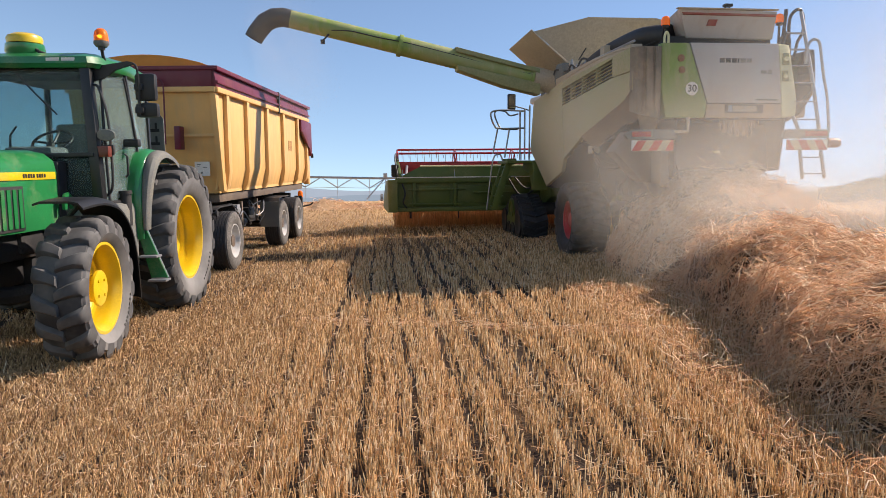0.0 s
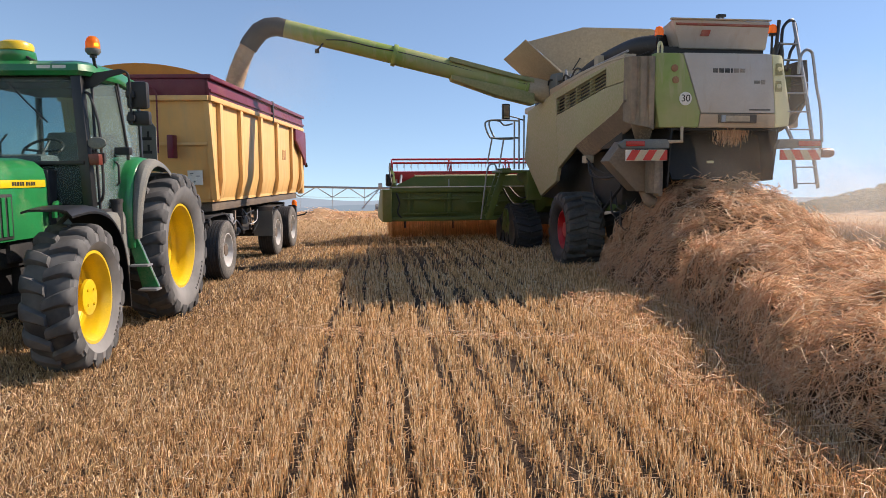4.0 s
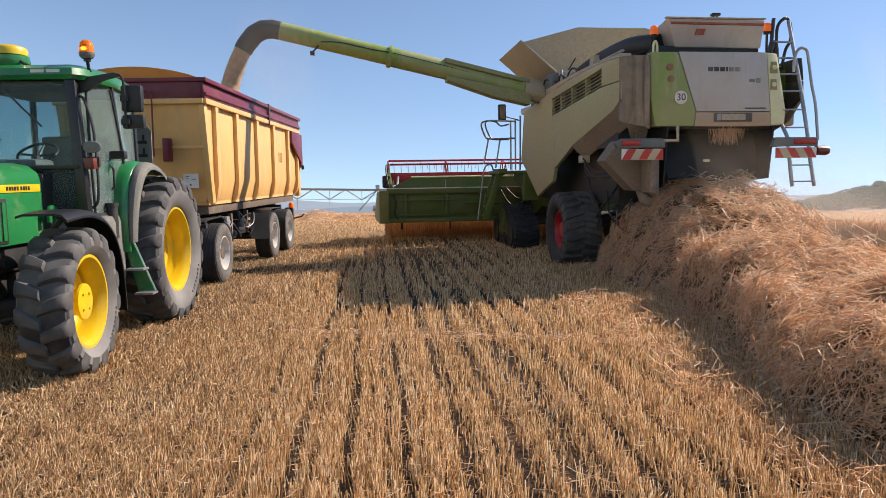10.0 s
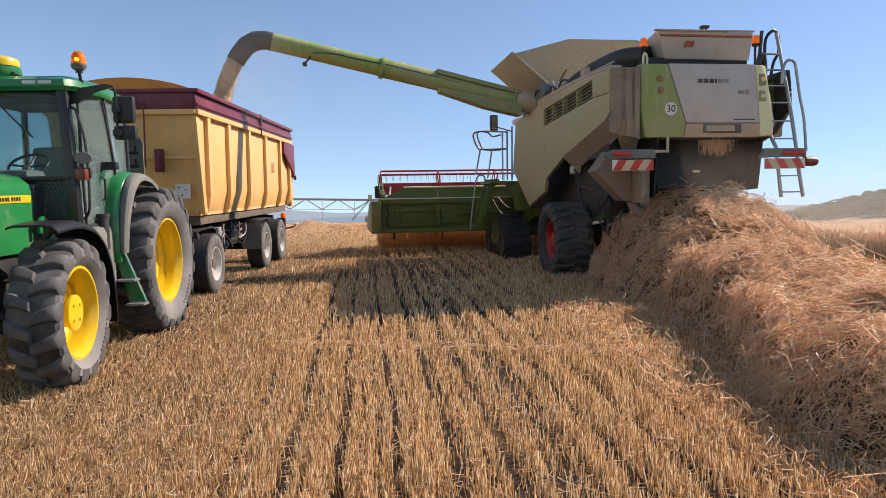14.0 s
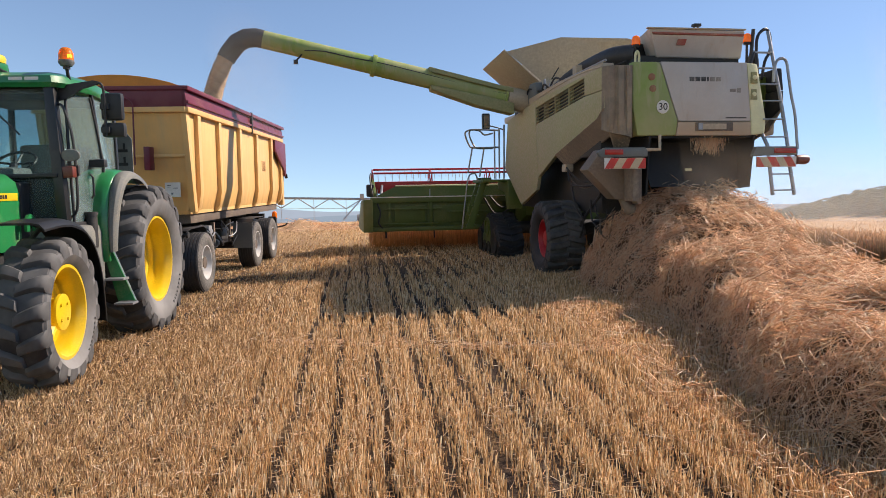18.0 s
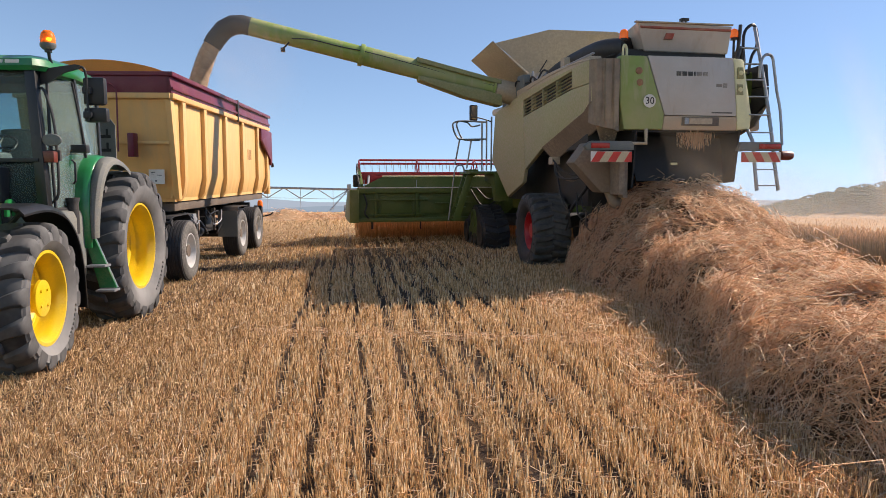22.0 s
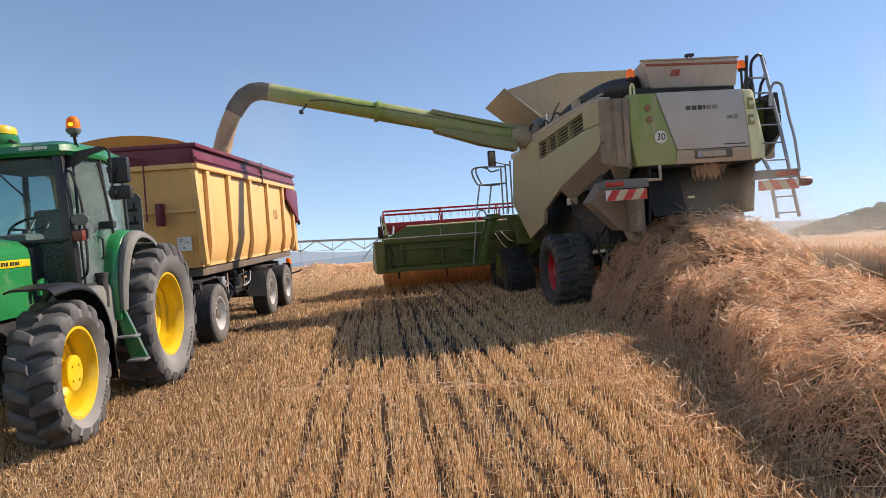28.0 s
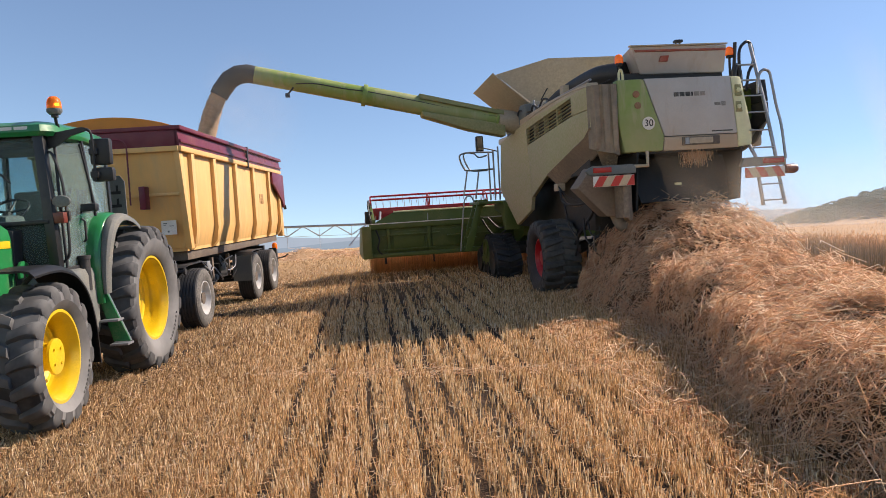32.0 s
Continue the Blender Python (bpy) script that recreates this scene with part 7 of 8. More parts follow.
def windrow():
    w = new("straw_windrow")
    tagged(w, "thick golden windrow of fresh straw heaped behind the harvester", "straw", kind="stuff")
    xs, ys = np.arange(2.0, 8.5, 0.055), np.arange(-5, 13.2, 0.065)
    X, Y = np.meshgrid(xs, ys)
    x, y = X.ravel(), Y.ravel()
    m = mound(x, y)
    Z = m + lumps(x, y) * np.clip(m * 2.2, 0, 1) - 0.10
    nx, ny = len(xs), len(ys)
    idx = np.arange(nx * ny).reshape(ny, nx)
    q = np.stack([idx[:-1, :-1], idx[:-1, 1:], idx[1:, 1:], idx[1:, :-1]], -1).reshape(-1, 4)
    # dark sheet under the stalks, its colour painting the shade deep in the heap
    me = fast_mesh("shaded_straw_bed", np.stack([x, y, Z], 1), q, MOUND, 4)
    bed = new("shaded_straw_bed", me)
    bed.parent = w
    sets = []
    for n, y0, y1, x0, x1, th, mean in ((52000, 1.6, 5.0, 2.2, 5.4, 0.0033, 0.058), (72000, 4.6, 9.0, 2.4, 6.4, 0.0045, 0.058), (40000, 8.6, 12.9, 3.6, 7.0, 0.0052, 0.056), (16000, -4.9, 1.6, 2.5, 7.4, 0.0065, 0.07), (5000, 5.0, 16.0, 6.6, 10.2, 0.0045, 0.05)):
        px, py = RNG.uniform(x0, x1, n), RNG.uniform(y0, y1, n)
        h = mound(px, py)
        e = 0.05
        gx = (mound(px + e, py) - mound(px - e, py)) / (2 * e)
        gy = (mound(px, py + e) - mound(px, py - e)) / (2 * e)
        slope = np.hypot(gx, gy)
        # strewn thinly beyond the foot, closed on the heap
        strewn = 0.30 * np.exp(-np.maximum(windrow_foot(py) - px, 0) / 0.12) * (py < 9)
        keep = RNG.random(n) < np.clip(0.03 + strewn + h * 3.0, 0, 1) * np.clip(0.46 * np.sqrt(1 + slope ** 2), 0, 1)
        px, py, h, gx, gy = px[keep], py[keep], h[keep], gx[keep], gy[keep]
        n = len(px)
        pz = h + lumps(px, py) * np.clip(h * 2.2, 0, 1)
        off = RNG.normal(-0.02, 0.05, n) + np.where(RNG.random(n) < 0.14, 0.08, 0.0)
        off /= np.sqrt(1 + gx ** 2 + gy ** 2)
        px, py, pz = px - gx * off, py - gy * off, pz + off
        # stalks lie in matted locks, each with its own lie, and many stray across them
        lock = np.array([noise.noise(Vector((a * 2.1, b * 2.1, 40))) for a, b in zip(px, py)]) * 5.0
        a = np.where(RNG.random(n) < 0.16, lock + RNG.normal(0.2, 0.4, n), RNG.uniform(-math.pi, math.pi, n))
        # along the slope's contour and up the slope, in its own plane
        flat = np.hypot(gx, gy) < 0.01
        gx, gy = np.where(flat, 0.01, gx), np.where(flat, 0.0, gy)
        g = np.hypot(gx, gy)
        level = np.stack([-gy / g, gx / g, np.zeros(n)], 1)
        rise = np.stack([gx / g, gy / g, g], 1) / np.sqrt(1 + g ** 2)[:, None]
        tip = np.cross(level, rise)
        turn = a - np.arctan2(gx, -gy)
        steep = np.where(RNG.random(n) < 0.15, 0.6, 0.25)
        D = level * np.cos(turn)[:, None] + rise * (0.8 * np.sin(turn))[:, None] + tip * (RNG.normal(0, 1, n) * steep)[:, None]
        L = np.where(RNG.random(n) < 0.09, RNG.uniform(0.25, 0.46, n), RNG.gamma(3.2, mean * 0.92, n).clip(0.05, 0.40))
        C = np.stack([px, py, np.maximum(pz, 0.03)], 1)
        Dn = D / np.linalg.norm(D, axis=1, keepdims=True)
        P = C - Dn * (L / 2)[:, None]
        P[:, 2] = np.maximum(P[:, 2], 0.01)
        sag = RNG.normal(0, 0.17, (n, 3)) * L[:, None]
        t = np.full(n, th) * RNG.uniform(0.6, 1.5, n)
        sets.append(rods(P, D, L, t, t * 0.75, sag))
    v, t = joined(sets)
    ob = new("straw_stalks", fast_mesh("straw_stalks", v, t, STRAW))
    ob.parent = w
    ob["kind"] = "stuff"


windrow()


def hanging_straw():
    """The wisp that dangles from the outlet."""
    n = 320
    P = np.stack([RNG.normal(0.22, 0.13, n).clip(-0.08, 0.52), RNG.uniform(0.02, 0.14, n), 0.04 + RNG.uniform(-0.06, 0.02, n)], 1)
    D = np.stack([RNG.normal(0, 0.16, n), RNG.normal(-0.05, 0.12, n), -np.ones(n)], 1)
    L = RNG.uniform(0.10, 0.30, n)
    th = np.full(n, 0.0038)
    v, t = rods(P, D, L, th, th * 0.6, RNG.normal(0, 0.012, (n, 3)))
    ob = new("hanging_straw", fast_mesh("hanging_straw", v, t, STRAW))
    ob.matrix_basis = pose(5.27, 10.2, 2.52, 0, 0, 2.6)
    return tagged(ob, "ragged wisp of straw hanging from the outlet", "straw", kind="stuff")


WISP = hanging_straw()


def far_windrow():
    """Low rows of straw lying across the crest."""
    sets = []
    n = 6000
    x = RNG.uniform(-16, 2.5, n)
    y = 31.0 + 0.04 * x + RNG.normal(0, 0.7, n)
    h = 0.38 * np.exp(-((y - 31.0 - 0.04 * x) / 0.75) ** 2) * (0.75 + 0.35 * np.sin(x * 1.7) + 0.2 * np.sin(x * 4.1))
    a = RNG.uniform(0, 6.28, n)
    D = np.stack([np.cos(a), np.sin(a), RNG.normal(0, 0.25, n)], 1)
    L = RNG.uniform(0.12, 0.4, n)
    th = np.full(n, 0.009)
    sets.append(rods(np.stack([x, y, h * RNG.uniform(0.2, 1.0, n) + 0.02], 1), D, L, th, th * 0.8, RNG.normal(0, 0.03, (n, 3))))
    X, Y = np.meshgrid(np.linspace(-17, 3, 90), np.linspace(28.8, 33.2, 24))
    c = 31.0 + 0.04 * X
    Z = 0.34 * np.exp(-((Y - c) / 0.85) ** 2) * (0.75 + 0.35 * np.sin(X * 1.7) + 0.2 * np.sin(X * 4.1)) - 0.03 + 0.03 * np.sin(X * 9 + Y * 7)
    idx = np.arange(X.size).reshape(X.shape)
    q = np.stack([idx[:-1, :-1], idx[:-1, 1:], idx[1:, 1:], idx[1:, :-1]], -1).reshape(-1, 4)
    bed = fast_mesh("straw_bank", np.stack([X.ravel(), Y.ravel(), Z.ravel()], 1), q, CANOPY, 4)
    v, t = joined(sets)
    tagged(new("far_windrow", fast_mesh("far_windrow", v, t, STRAW)), "low pale windrow of straw along the crest", "straw", kind="stuff")
    bank = new("straw_bank", bed)
    bank.parent = bpy.data.objects["far_windrow"]
    bank["kind"] = "stuff"


far_windrow()


# ---- standing wheat ----
def local_xy(u, v):
    """Across and ahead of the harvester to the plan."""
    return 5.27 + u * CH - v * SH, 10.2 + u * SH + v * CH


def wheat():
    sets = []

    def stalks(u, v, thick, high=0.62):
        n = len(u)
        x, y = local_xy(u, v)
        g = land(x, y)
        P = np.stack([x, y, g - 0.02], 1)
        D = np.stack([RNG.normal(0, 0.07, n), RNG.normal(0, 0.07, n), np.ones(n)], 1)
        L = RNG.normal(high, 0.05, n)
        th = np.full(n, thick)
        sets.append(rods(P, D, L, th, th * 0.7))
        Dn = D / np.linalg.norm(D, axis=1, keepdims=True)
        E = P + Dn * L[:, None]
        D2 = Dn + RNG.normal(0, 0.35, (n, 3)) * np.array([[1, 1, 0.2]])
        le = RNG.uniform(0.07, 0.12, n)
        te = np.full(n, thick * 1.5)
        sets.append(rods(E, D2, le, te, te * 0.25))

    # in front of the header
    n = 4600
    stalks(RNG.uniform(-4.7, 5.0, n), 10.35 + RNG.gamma(1.2, 0.45, n), 0.0055, 0.66)
    # edge of the uncut field to the right
    n = 16000
    stalks(5.05 + RNG.gamma(1.15, 0.45, n), RNG.uniform(-4, 26, n), 0.007)
    n = 5000
    stalks(RNG.uniform(6, 22, n), RNG.uniform(0, 28, n), 0.006)
    v, t = joined(sets)
    w = tagged(new("wheat_crop", fast_mesh("wheat_crop", v, t, WHEAT)), "ripe standing wheat not yet cut", "wheat", kind="stuff")
    # closed canopy farther in
    us = np.concatenate([np.linspace(5.35, 30, 95), np.geomspace(31, 330, 60)])
    vs = np.concatenate([np.linspace(-10, 40, 150), np.geomspace(41, 260, 60)])
    for name, us, vs in (("wheat_canopy", us, vs), ("wheat_canopy", np.linspace(-3.2, 5.0, 40), np.linspace(11.7, 33, 60))):
        U, V = np.meshgrid(us, vs)
        x, y = local_xy(U.ravel(), V.ravel())
        r = np.array([noise.noise(Vector((a * 5, b * 5, 0))) * 0.05 + noise.noise(Vector((a * 0.7, b * 0.7, 3))) * 0.05 for a, b in zip(x, y)])
        Z = land(x, y) + (0.66 if us[0] > 0 else 0.62) + r
        nx, ny = len(us), len(vs)
        idx = np.arange(nx * ny).reshape(ny, nx)
        q = np.stack([idx[:-1, :-1], idx[:-1, 1:], idx[1:, 1:], idx[1:, :-1]], -1).reshape(-1, 4)
        ob = new(name, fast_mesh(name, np.stack([x, y, Z], 1), q, CANOPY, 4))
        ob.parent = w
        ob["kind"] = "stuff"


wheat()


# ---- centre pivot irrigation beyond the crest ----
def pivot():
    gz = lambda x, y: float(land(x, y))
    p = thing("pivot_irrigator", pose(-0.05, 90, 0), "grey steel centre pivot irrigator on wheeled towers", "irrigator")
    z0 = -3.0
    for s, span in ((-1, 48.0), (1, 48.0)):
        n = 24
        line = [(s * span * k / n, 0, 0.30 + 0.45 * math.sin(math.pi * k / n)) for k in range(n + 1)]
        part("pipe", Geo().tube(line, 0.14, 8), STEEL, p, "long water pipe")
        for k in range(0, 12):
            a, b = line[2 * k], line[2 * k + 2]
            m = ((a[0] + b[0]) / 2, 0, line[2 * k + 1][2] - 1.25)
            part("truss_strut", Geo().tube([a, (m[0], -0.55, m[2]), b], 0.06, 5).tube([a, (m[0], 0.55, m[2]), b], 0.06, 5), STEEL, p)
            part("truss_tie", Geo().tube([(m[0], -0.55, m[2]), (m[0], 0.55, m[2])], 0.035, 5), STEEL, p)
            part("dropper", Geo().tube([line[2 * k + 1], (line[2 * k + 1][0], 0, -2.2)], 0.035, 5), STEEL, p)
        rods_ = [(s * span * (k + 0.5) / 12, 0, 0.30 + 0.45 * math.sin(math.pi * (k + 0.5) / 12) - 1.25) for k in range(12)]
        part("truss_rod", Geo().tube([(0, 0, -0.2)] + rods_ + [(s * span, 0, -0.2)], 0.025, 5), STEEL, p)
    for x in (0.0, -48.0, 48.0):
        g0 = gz(x - 0.9, 90) - 0.1
        for y in (-1.8, 1.8):
            part("tower_leg", Geo().tube([(x, 0, 0.35), (x - 2.3, y, g0 + 0.6)], 0.07, 6), STEEL, p)
            part("tower_leg", Geo().tube([(x, 0, 0.35), (x + 0.3, y, g0 + 0.6)], 0.07, 6), STEEL, p)
            part("tower_wheel", Geo().lathe([(-0.15, 0.3), (-0.16, 0.55), (0.16, 0.55), (0.15, 0.3), (-0.15, 0.3)], 20, pose(x - 0.5, y, g0 + 0.55)), RUBBER, p)
        part("tower_beam", Geo().tube([(x - 2.3, -1.8, g0 + 0.7), (x - 2.3, 1.8, g0 + 0.7)], 0.07, 6).tube([(x + 0.3, -1.8, g0 + 0.7), (x + 0.3, 1.8, g0 + 0.7)], 0.06, 6), STEEL, p)
        part("tower_brace", Geo().tube([(x - 0.65, -0.9, g0 + 2.0), (x - 0.65, 0.9, g0 + 2.0)], 0.04, 5), STEEL, p)
        part("control_box", Geo().box(x - 0.25, x + 0.25, -0.25, 0.05, 0.35, 0.95), STEEL, p, bevel=0.02)


pivot()


# ---- pines on the hill ----
def pine_parts(seed):
    rng = np.random.default_rng(seed)
    h = rng.uniform(5.0, 6.6)
    trunk = Geo().tube([(0, 0, -0.3), (rng.normal(0, 0.1), 0, h * 0.35), (rng.normal(0, 0.2), rng.normal(0, 0.2), h * 0.8)], [0.16, 0.13, 0.05], 7)
    for k in range(5):
        a = rng.uniform(0, 6.28)
        trunk.tube([(0, 0, h * rng.uniform(0.25, 0.6)), (1.2 * math.cos(a), 1.2 * math.sin(a), h * rng.uniform(0.45, 0.75))], [0.06, 0.02], 5)
    crown = Geo()
    for k in range(210):
        a, q = rng.uniform(0, 6.28), rng.uniform(0, 1) ** 0.4
        z = rng.uniform(-1, 1)
        R = 2.5 * math.sqrt(max(0.05, 1 - z * z)) * q * (1 + 0.25 * math.sin(3 * a + seed))
        c = Vector((R * math.cos(a), R * math.sin(a), h * 0.55 + z * h * 0.42))
        r = rng.uniform(0.22, 0.46)
        vs = [c + Vector(d) * r * rng.uniform(0.6, 1.2) for d in ((1, 0, 0), (-1, 0, 0), (0, 1, 0), (0, -1, 0), (0, 0, 0.8), (0, 0, -0.5))]
        crown.add(vs, [(0, 2, 4), (2, 1, 4), (1, 3, 4), (3, 0, 4), (2, 0, 5), (1, 2, 5), (3, 1, 5), (0, 3, 5)])
    return trunk, crown


def woods():
    rng = np.random.default_rng(4)
    kinds = []
    for k in range(4):
        tr, cr = pine_parts(20 + k)
        kinds.append((mesh_of("trunk", tr, BARK), mesh_of("crown", cr, LEAF)))
    for i in range(290):
        az = 31.0 + 11.5 * rng.uniform(0, 1) ** 0.85
        r = rng.uniform(215, 300) if i % 4 else rng.uniform(300, 345)
        x, y = r * math.sin(radians(az)), r * math.cos(radians(az))
        size = float(np.interp(az, [31, 33, 37], [0.4, 0.65, 1.0])) * rng.uniform(0.8, 1.15)
        t = thing("pine_tree", pose(x, y, float(land(x, y)) - 0.25, 0, 0, rng.uniform(0, 360)) @ Matrix.Diagonal((size * 1.15, size * 1.15, size, 1)), "round dark green pine on the hillside", "tree", "pines on the hill")
        for nm, m in zip(("trunk", "crown"), kinds[i % 4]):
            o = new(nm, m)
            o.parent = t


woods()


# ---- falling grain ----
def stream_point(s):
    """Along the jet of grain, from the spout (0) down into the load (1), in the harvester's space."""
    x = -7.90 - 0.62 * s + 0.10 * s * s
    z = 4.56 - 1.05 * s - 0.62 * s * s
    return Vector((x, 5.0, z))


def grain_stream():
    st = thing("grain_stream", pose(5.27, 10.2, 0, 0, 0, 2.6), "jet of brown wheat grain pouring from the spout", "grain")
    rng = np.random.default_rng(11)
    pieces = []
    for k in range(9):
        g = Geo()
        seg, rings = 18, 7
        L = 0.34
        vs, fs = [], []
        for i in range(rings):
            z = L / 2 - L * i / (rings - 1)
            for j in range(seg):
                a = 2 * math.pi * j / seg
                r = (0.164 + 0.005 * k) * (1 + 0.05 * noise.noise(Vector((math.cos(a) * 2, math.sin(a) * 2, z * 5 + k)))) + rng.normal(0, 0.003)
                r *= 0.86 if i in (0, rings - 1) else 1.0
                vs.append((r * math.cos(a), r * math.sin(a), z))
        for i in range(rings - 1):
            for j in range(seg):
                a, b = i * seg + j, i * seg + (j + 1) % seg
                fs.append((a, b, b + seg, a + seg))
        fs += [tuple(range(seg)), tuple((rings - 1) * seg + j for j in range(seg))[::-1]]
        g.add(vs, fs)
        for j in range(260):
            a, z = rng.uniform(0, 6.28), rng.uniform(-L / 2, L / 2)
            r = 0.164 + 0.005 * k + abs(rng.normal(0, 0.010))
            c = Vector((r * math.cos(a), r * math.sin(a), z))
            s = 0.005
            g.add([c + Vector(d) * s for d in ((1, 0, 0), (-0.6, 0.8, 0), (-0.6, -0.8, 0), (0, 0, 2.2))], [(0, 2, 1), (0, 1, 3), (1, 2, 3), (2, 0, 3)])
        pieces.append(part("grain_gush", g, GRAIN_FALLING, st))
    return st, pieces


STREAM, GUSH = grain_stream()


# ---- dust ----
def dust_material(name, strength, col=(0.62, 0.52, 0.40)):
    mat = bpy.data.materials.new(name)
    mat.use_nodes = True
    nt = mat.node_tree
    out = nt.nodes["Material Output"]
    nt.nodes.remove(nt.nodes["Principled BSDF"])
    co = nt.nodes.new("ShaderNodeTexCoord").outputs["Object"]
    ball = nt.nodes.new("ShaderNodeTexGradient")
    ball.gradient_type = "SPHERICAL"
    nt.links.new(co, ball.inputs[0])
    soft = nt.nodes.new("ShaderNodeMapRange")
    soft.interpolation_type = "SMOOTHSTEP"
    soft.inputs[1].default_value, soft.inputs[2].default_value = 0.0, 0.75
    nt.links.new(ball.outputs["Fac"], soft.inputs[0])
    wisps = noise_fac(nt, 1.6, -0.45, 0.85, co, 3.0, 0.5)
    m = nt.nodes.new("ShaderNodeMath")
    m.operation = "MULTIPLY"
    nt.links.new(soft.outputs[0], m.inputs[0])
    nt.links.new(wisps, m.inputs[1])
    m2 = nt.nodes.new("ShaderNodeMath")
    m2.operation = "MULTIPLY"
    m2.inputs[1].default_value = strength
    nt.links.new(m.outputs[0], m2.inputs[0])
    clear = nt.nodes.new("ShaderNodeBsdfTransparent")
    d, tr, add = nt.nodes.new("ShaderNodeBsdfDiffuse"), nt.nodes.new("ShaderNodeBsdfTranslucent"), nt.nodes.new("ShaderNodeMixShader")
    d.inputs[0].default_value = tr.inputs[0].default_value = (*col, 1)
    nt.links.new(d.outputs[0], add.inputs[1])
    nt.links.new(tr.outputs[0], add.inputs[2])
    mix = nt.nodes.new("ShaderNodeMixShader")
    nt.links.new(m2.outputs[0], mix.inputs[0])
    nt.links.new(clear.outputs[0], mix.inputs[1])
    nt.links.new(add.outputs[0], mix.inputs[2])
    nt.links.new(mix.outputs[0], out.inputs[0])
    return mat


def puff(name, size, mat, at, label):
    """A veil of dust: a domed, wavy sheet that thins out to nothing at its rim."""
    n = 18
    vs, fs = [(0, 0, 0)], []
    for i in range(1, 7):
        r = i / 6
        for j in range(n):
            a = 2 * math.pi * j / n
            vs.append((r * math.cos(a), 0.10 * r * r + 0.03 * math.sin(3 * a + 4 * r), r * math.sin(a)))
    for j in range(n):
        fs.append((0, 1 + j, 1 + (j + 1) % n))
        for i in range(5):
            a, b = 1 + i * n + j, 1 + i * n + (j + 1) % n
            fs.append((a, a + n, b + n, b))
    ob = new(name, mesh_of(name, Geo().add(vs, fs), mat, angle=180))
    ob.scale = size
    ob.visible_shadow = False
    ob.matrix_basis = Matrix.LocRotScale(at.translation, at.to_quaternion(), Vector(size))
    return tagged(ob, label, "dust", "drifting dust", kind="stuff")


DUST_THICK = dust_material("thick_dust", 0.40, (0.72, 0.69, 0.64))
DUST_MID = dust_material("light_dust", 0.33, (0.72, 0.68, 0.62))
DUST_VEIL = dust_material("spout_veil", 0.12, (0.70, 0.64, 0.56))
DUST_FAINT = dust_material("faint_dust", 0.11, (0.70, 0.61, 0.50))
# the next one is distance haze for an added sheet, not dust
HAZE_FAR = dust_material("far_haze", 0.30, (0.66, 0.66, 0.66))
DUST_THIN = dust_material("thin_dust", 0.30, (0.70, 0.61, 0.50))


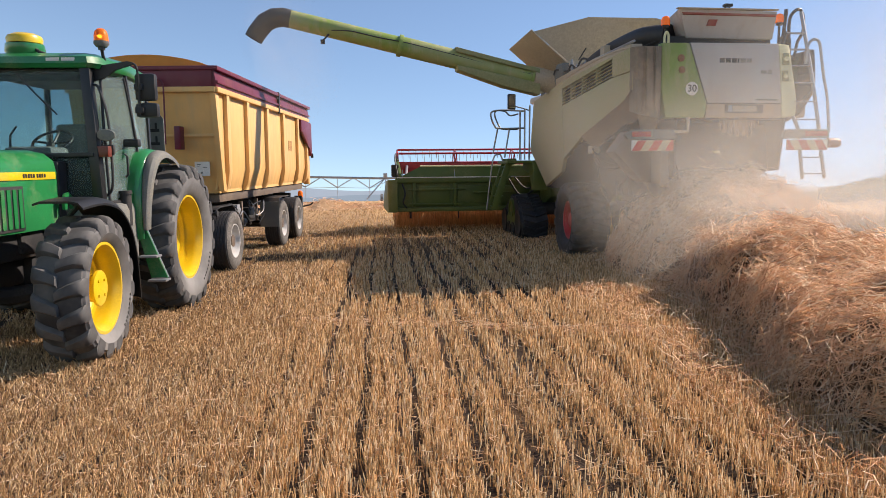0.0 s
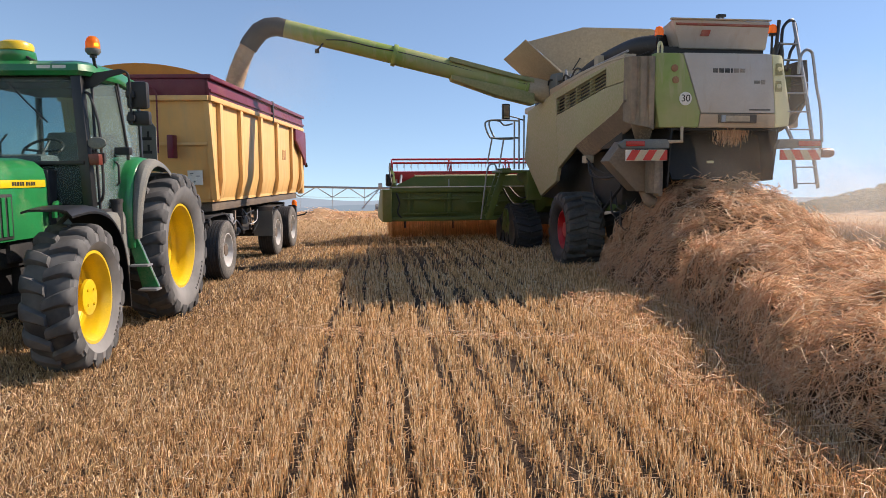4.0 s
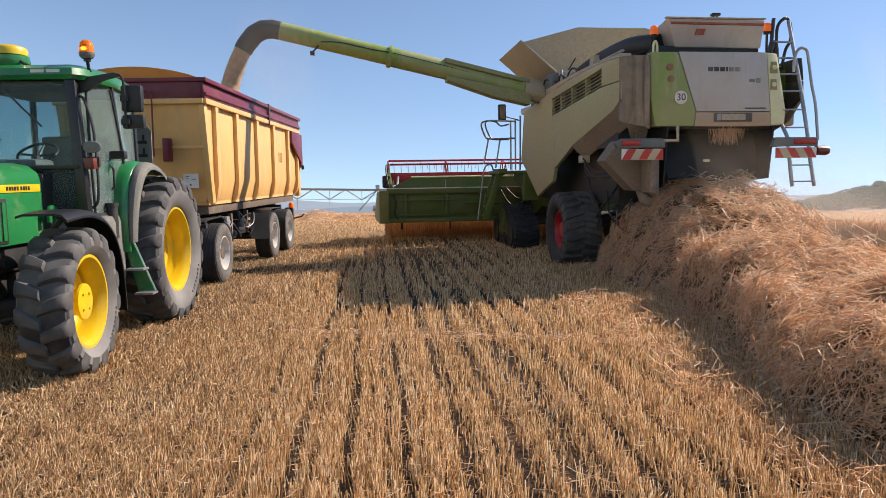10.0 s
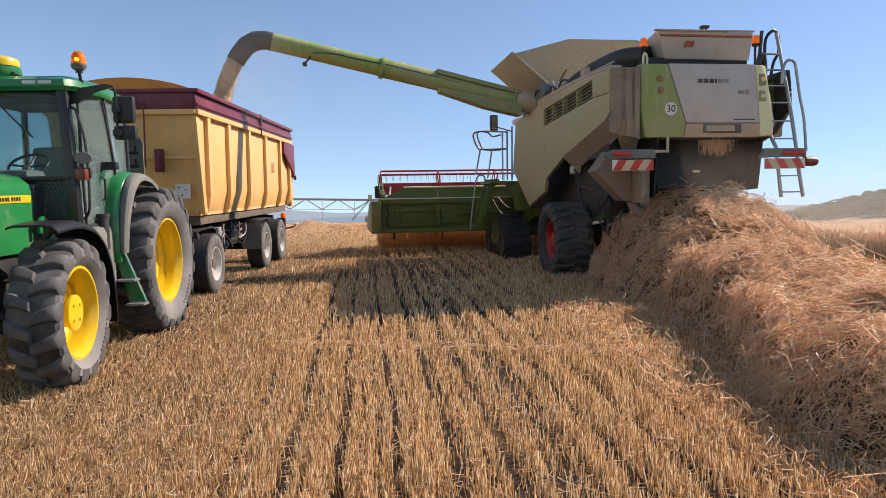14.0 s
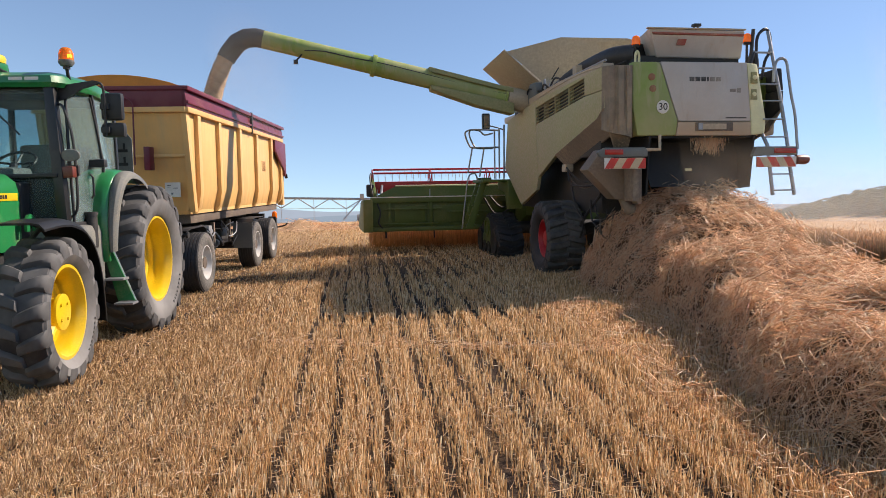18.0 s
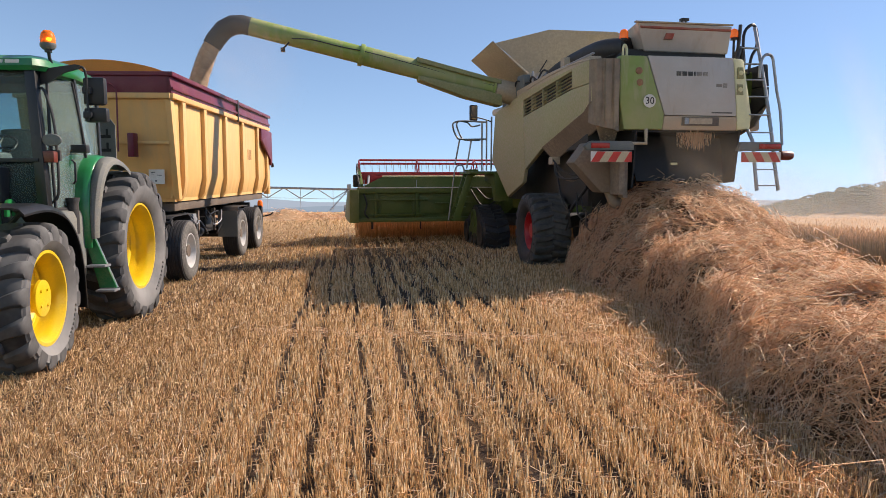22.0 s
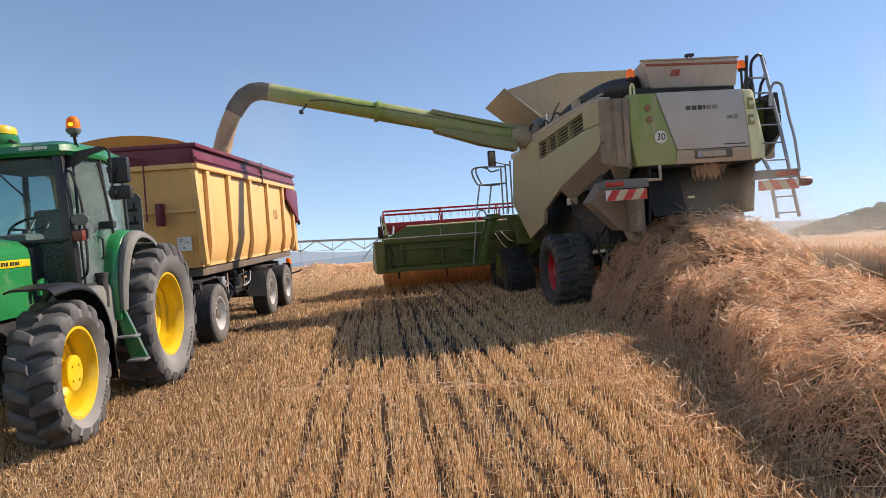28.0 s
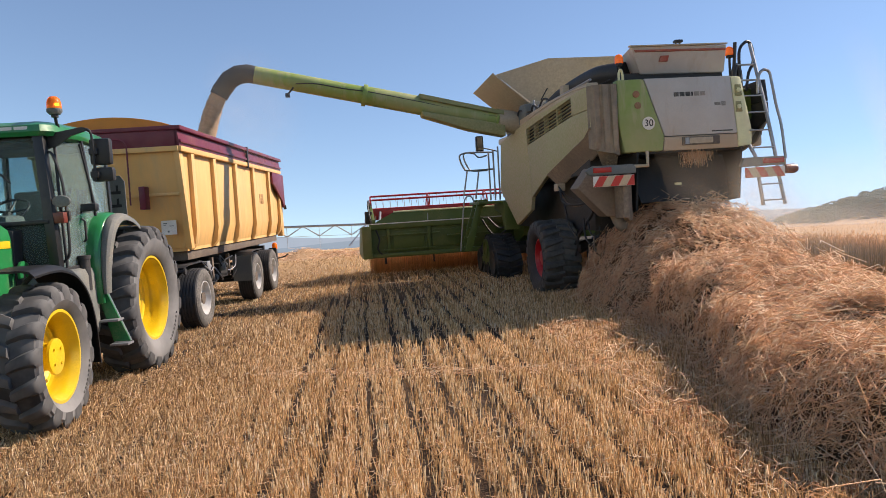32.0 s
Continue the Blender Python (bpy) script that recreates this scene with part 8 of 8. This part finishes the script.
def motions():
    rng = np.random.default_rng(5)
    # grain waits in the auger, starts to pour at 2.7 s and then keeps pouring
    for k, ob in enumerate(GUSH):
        s = (k + 0.15) / 8.6
        p, q = stream_point(s), stream_point(s + 0.05)
        tilt_y = math.degrees(math.atan2(-(q.x - p.x), -(q.z - p.z)))
        inside = Matrix.LocRotScale(Vector((-0.9 + 0.2 * k, 5.0, 2.95)), Euler((0, radians(102.7), 0)), None)
        lag = 0.03 * (8 - k)
        # through the tank's foot, along the auger, out of the spout
        way = [(0.0, Vector((-0.9 + 0.2 * k, 5.0, 2.95)), 102.7), (0.06, Vector((-1.75, 5.0, 3.70)), 102.7), (0.30, Vector((-7.05, 5.0, 4.897)), 102.7), (0.34, Vector((-7.55, 5.0, 4.90)), 75.0), (0.38, Vector((-7.84, 5.0, 4.62)), 45.0), (0.50, stream_point(s), tilt_y)]
        rows = [(0.0, inside), (2.28 + lag, inside)]
        for i in range(1, 17):
            f = 0.50 * i / 16
            j = max(q for q in range(len(way) - 1) if way[q][0] <= f)
            g = min(1.0, (f - way[j][0]) / (way[j + 1][0] - way[j][0]))
            rows.append((2.28 + lag + f, Matrix.LocRotScale(way[j][1].lerp(way[j + 1][1], g), Euler((0, radians(way[j][2] + (way[j + 1][2] - way[j][2]) * g), 0)), None)))
        t = 2.98 + lag
        while t < 32.0:
            slide, turn = rng.uniform(-0.02, 0.02), rng.uniform(-25, 25)
            c = stream_point(s + slide)
            rows.append((t, Matrix.Translation(c) @ pose(0, 0, 0, rng.uniform(-2, 2), -tilt_y * -1.0, 0) @ pose(0, 0, 0, 0, 0, turn)))
            t += 0.42
        rows.append((32.0, rows[-1][1]))
        walk(ob, rows)
    # the beacon's lit bulb goes round
    rows = []
    for i in range(0, 161):
        rows.append((i * 0.2, pose(-0.79, 1.45, 3.215, 0, 0, 77.0 * i)))
    walk(BEACON, rows)
    # straw dangling from the outlet sways
    walk(WISP, [(i * 0.5, pose(5.27, 10.2, 2.52, 5 * math.sin(i * 1.7), 4 * math.sin(i * 2.3 + 1), 2.6)) for i in range(65)])
    # the first cloud drifts off to the right and away
    def drift(ob, a, b, t0, t1, turn=20):
        q = ob.matrix_basis.to_quaternion()
        rows, a, b = [(0.0, Matrix.LocRotScale(Vector(a), q, None))], Vector(a), Vector(b)
        if t0 > 0:
            rows.append((t0, rows[0][1]))
        steps = 6
        for i in range(1, steps + 1):
            f = i / steps
            m = a.lerp(b, f) + Vector((0, 0, 0.12 * math.sin(5 * f)))
            rows.append((t0 + (t1 - t0) * f, Matrix.LocRotScale(m, q @ Euler((0, radians(turn * f), 0)).to_quaternion(), None)))
        if t1 < 32:
            rows.append((32.0, rows[-1][1]))
        walk(ob, rows)

    def hover(ob, spread=0.12):
        m = ob.matrix_basis
        q, c = m.to_quaternion(), m.translation.copy()
        ph = rng.uniform(0, 6.28)
        walk(ob, [(i * 0.8, Matrix.LocRotScale(c + Vector((spread * math.sin(i * 0.9 + ph), 0, 0.6 * spread * math.sin(i * 1.4 + ph))), q @ Euler((0, radians(12 * math.sin(i * 0.5 + ph)), 0)).to_quaternion(), None)) for i in range(41)])

    lab = "drifting veil of pale harvest dust"
    drift(puff("dust_cloud", (2.88, 1, 1.7), DUST_THICK, pose(5.6, 8.2, 1.7, 0, 0, -42), lab), (5.6, 8.2, 1.7), (14.5, 9.4, 2.2), 0, 7.0)
    drift(puff("dust_cloud", (3.00, 1, 1.5), DUST_MID, pose(3.5, 8.0, 1.3, 0, 40, -42), lab), (3.5, 8.0, 1.3), (12.5, 9.8, 1.5), 0.8, 8.5)
    drift(puff("dust_cloud", (4.00, 1, 2.0), DUST_MID, pose(8.2, 8.6, 1.7, 0, 80, -42), lab), (8.2, 8.6, 1.7), (17.5, 9.5, 2.0), 0.1, 6.5)
    drift(puff("dust_cloud", (4.00, 1, 2.4), DUST_MID, pose(5.4, 7.9, 2.2, 0, 150, -42), lab), (5.4, 7.9, 2.2), (15, 8.8, 2.6), 0, 6.0)
    drift(puff("dust_cloud", (3.50, 1, 1.2), DUST_MID, pose(8.4, 9.4, 1.4, 0, 110, -42), lab), (8.4, 9.4, 1.4), (17.0, 11.0, 1.6), 2.0, 10.0)
    # a second breath of dust out of the outlet, later on
    drift(puff("dust_cloud", (1.06, 0.5, 0.65), DUST_THIN, pose(5.1, 12.6, 2.9, 0, 60, -42), lab), (5.1, 12.6, 2.9), (6.0, 9.2, 1.8), 21.5, 23.5)
    hover(puff("dust_cloud", (1.62, 0.5, 0.7), DUST_FAINT, pose(5.4, 9.0, 1.75, 0, 20, -42), lab), 0.1)
    hover(puff("dust_cloud", (3.00, 1, 1.0), DUST_THIN, pose(8.6, 12.0, 1.0, 0, 0, -42), lab), 0.3)
    hover(puff("dust_cloud", (6.25, 1, 0.9), DUST_THIN, pose(14.0, 15.0, 0.7, 0, 75, -42), lab), 0.4)
    # added haze sheet that pales the far trees; only built like the puffs
    hover(puff("dust_cloud", (70, 6, 16), HAZE_FAR, pose(108, 136, -4.0, 0, 0, -38), "thin sheet of distance haze added before the wooded hill"), 0.6)
    hover(puff("dust_cloud", (1.88, 1, 1.3), DUST_VEIL, pose(-2.2, 13.6, 4.0, 0, 30, -42), lab), 0.15)


motions()
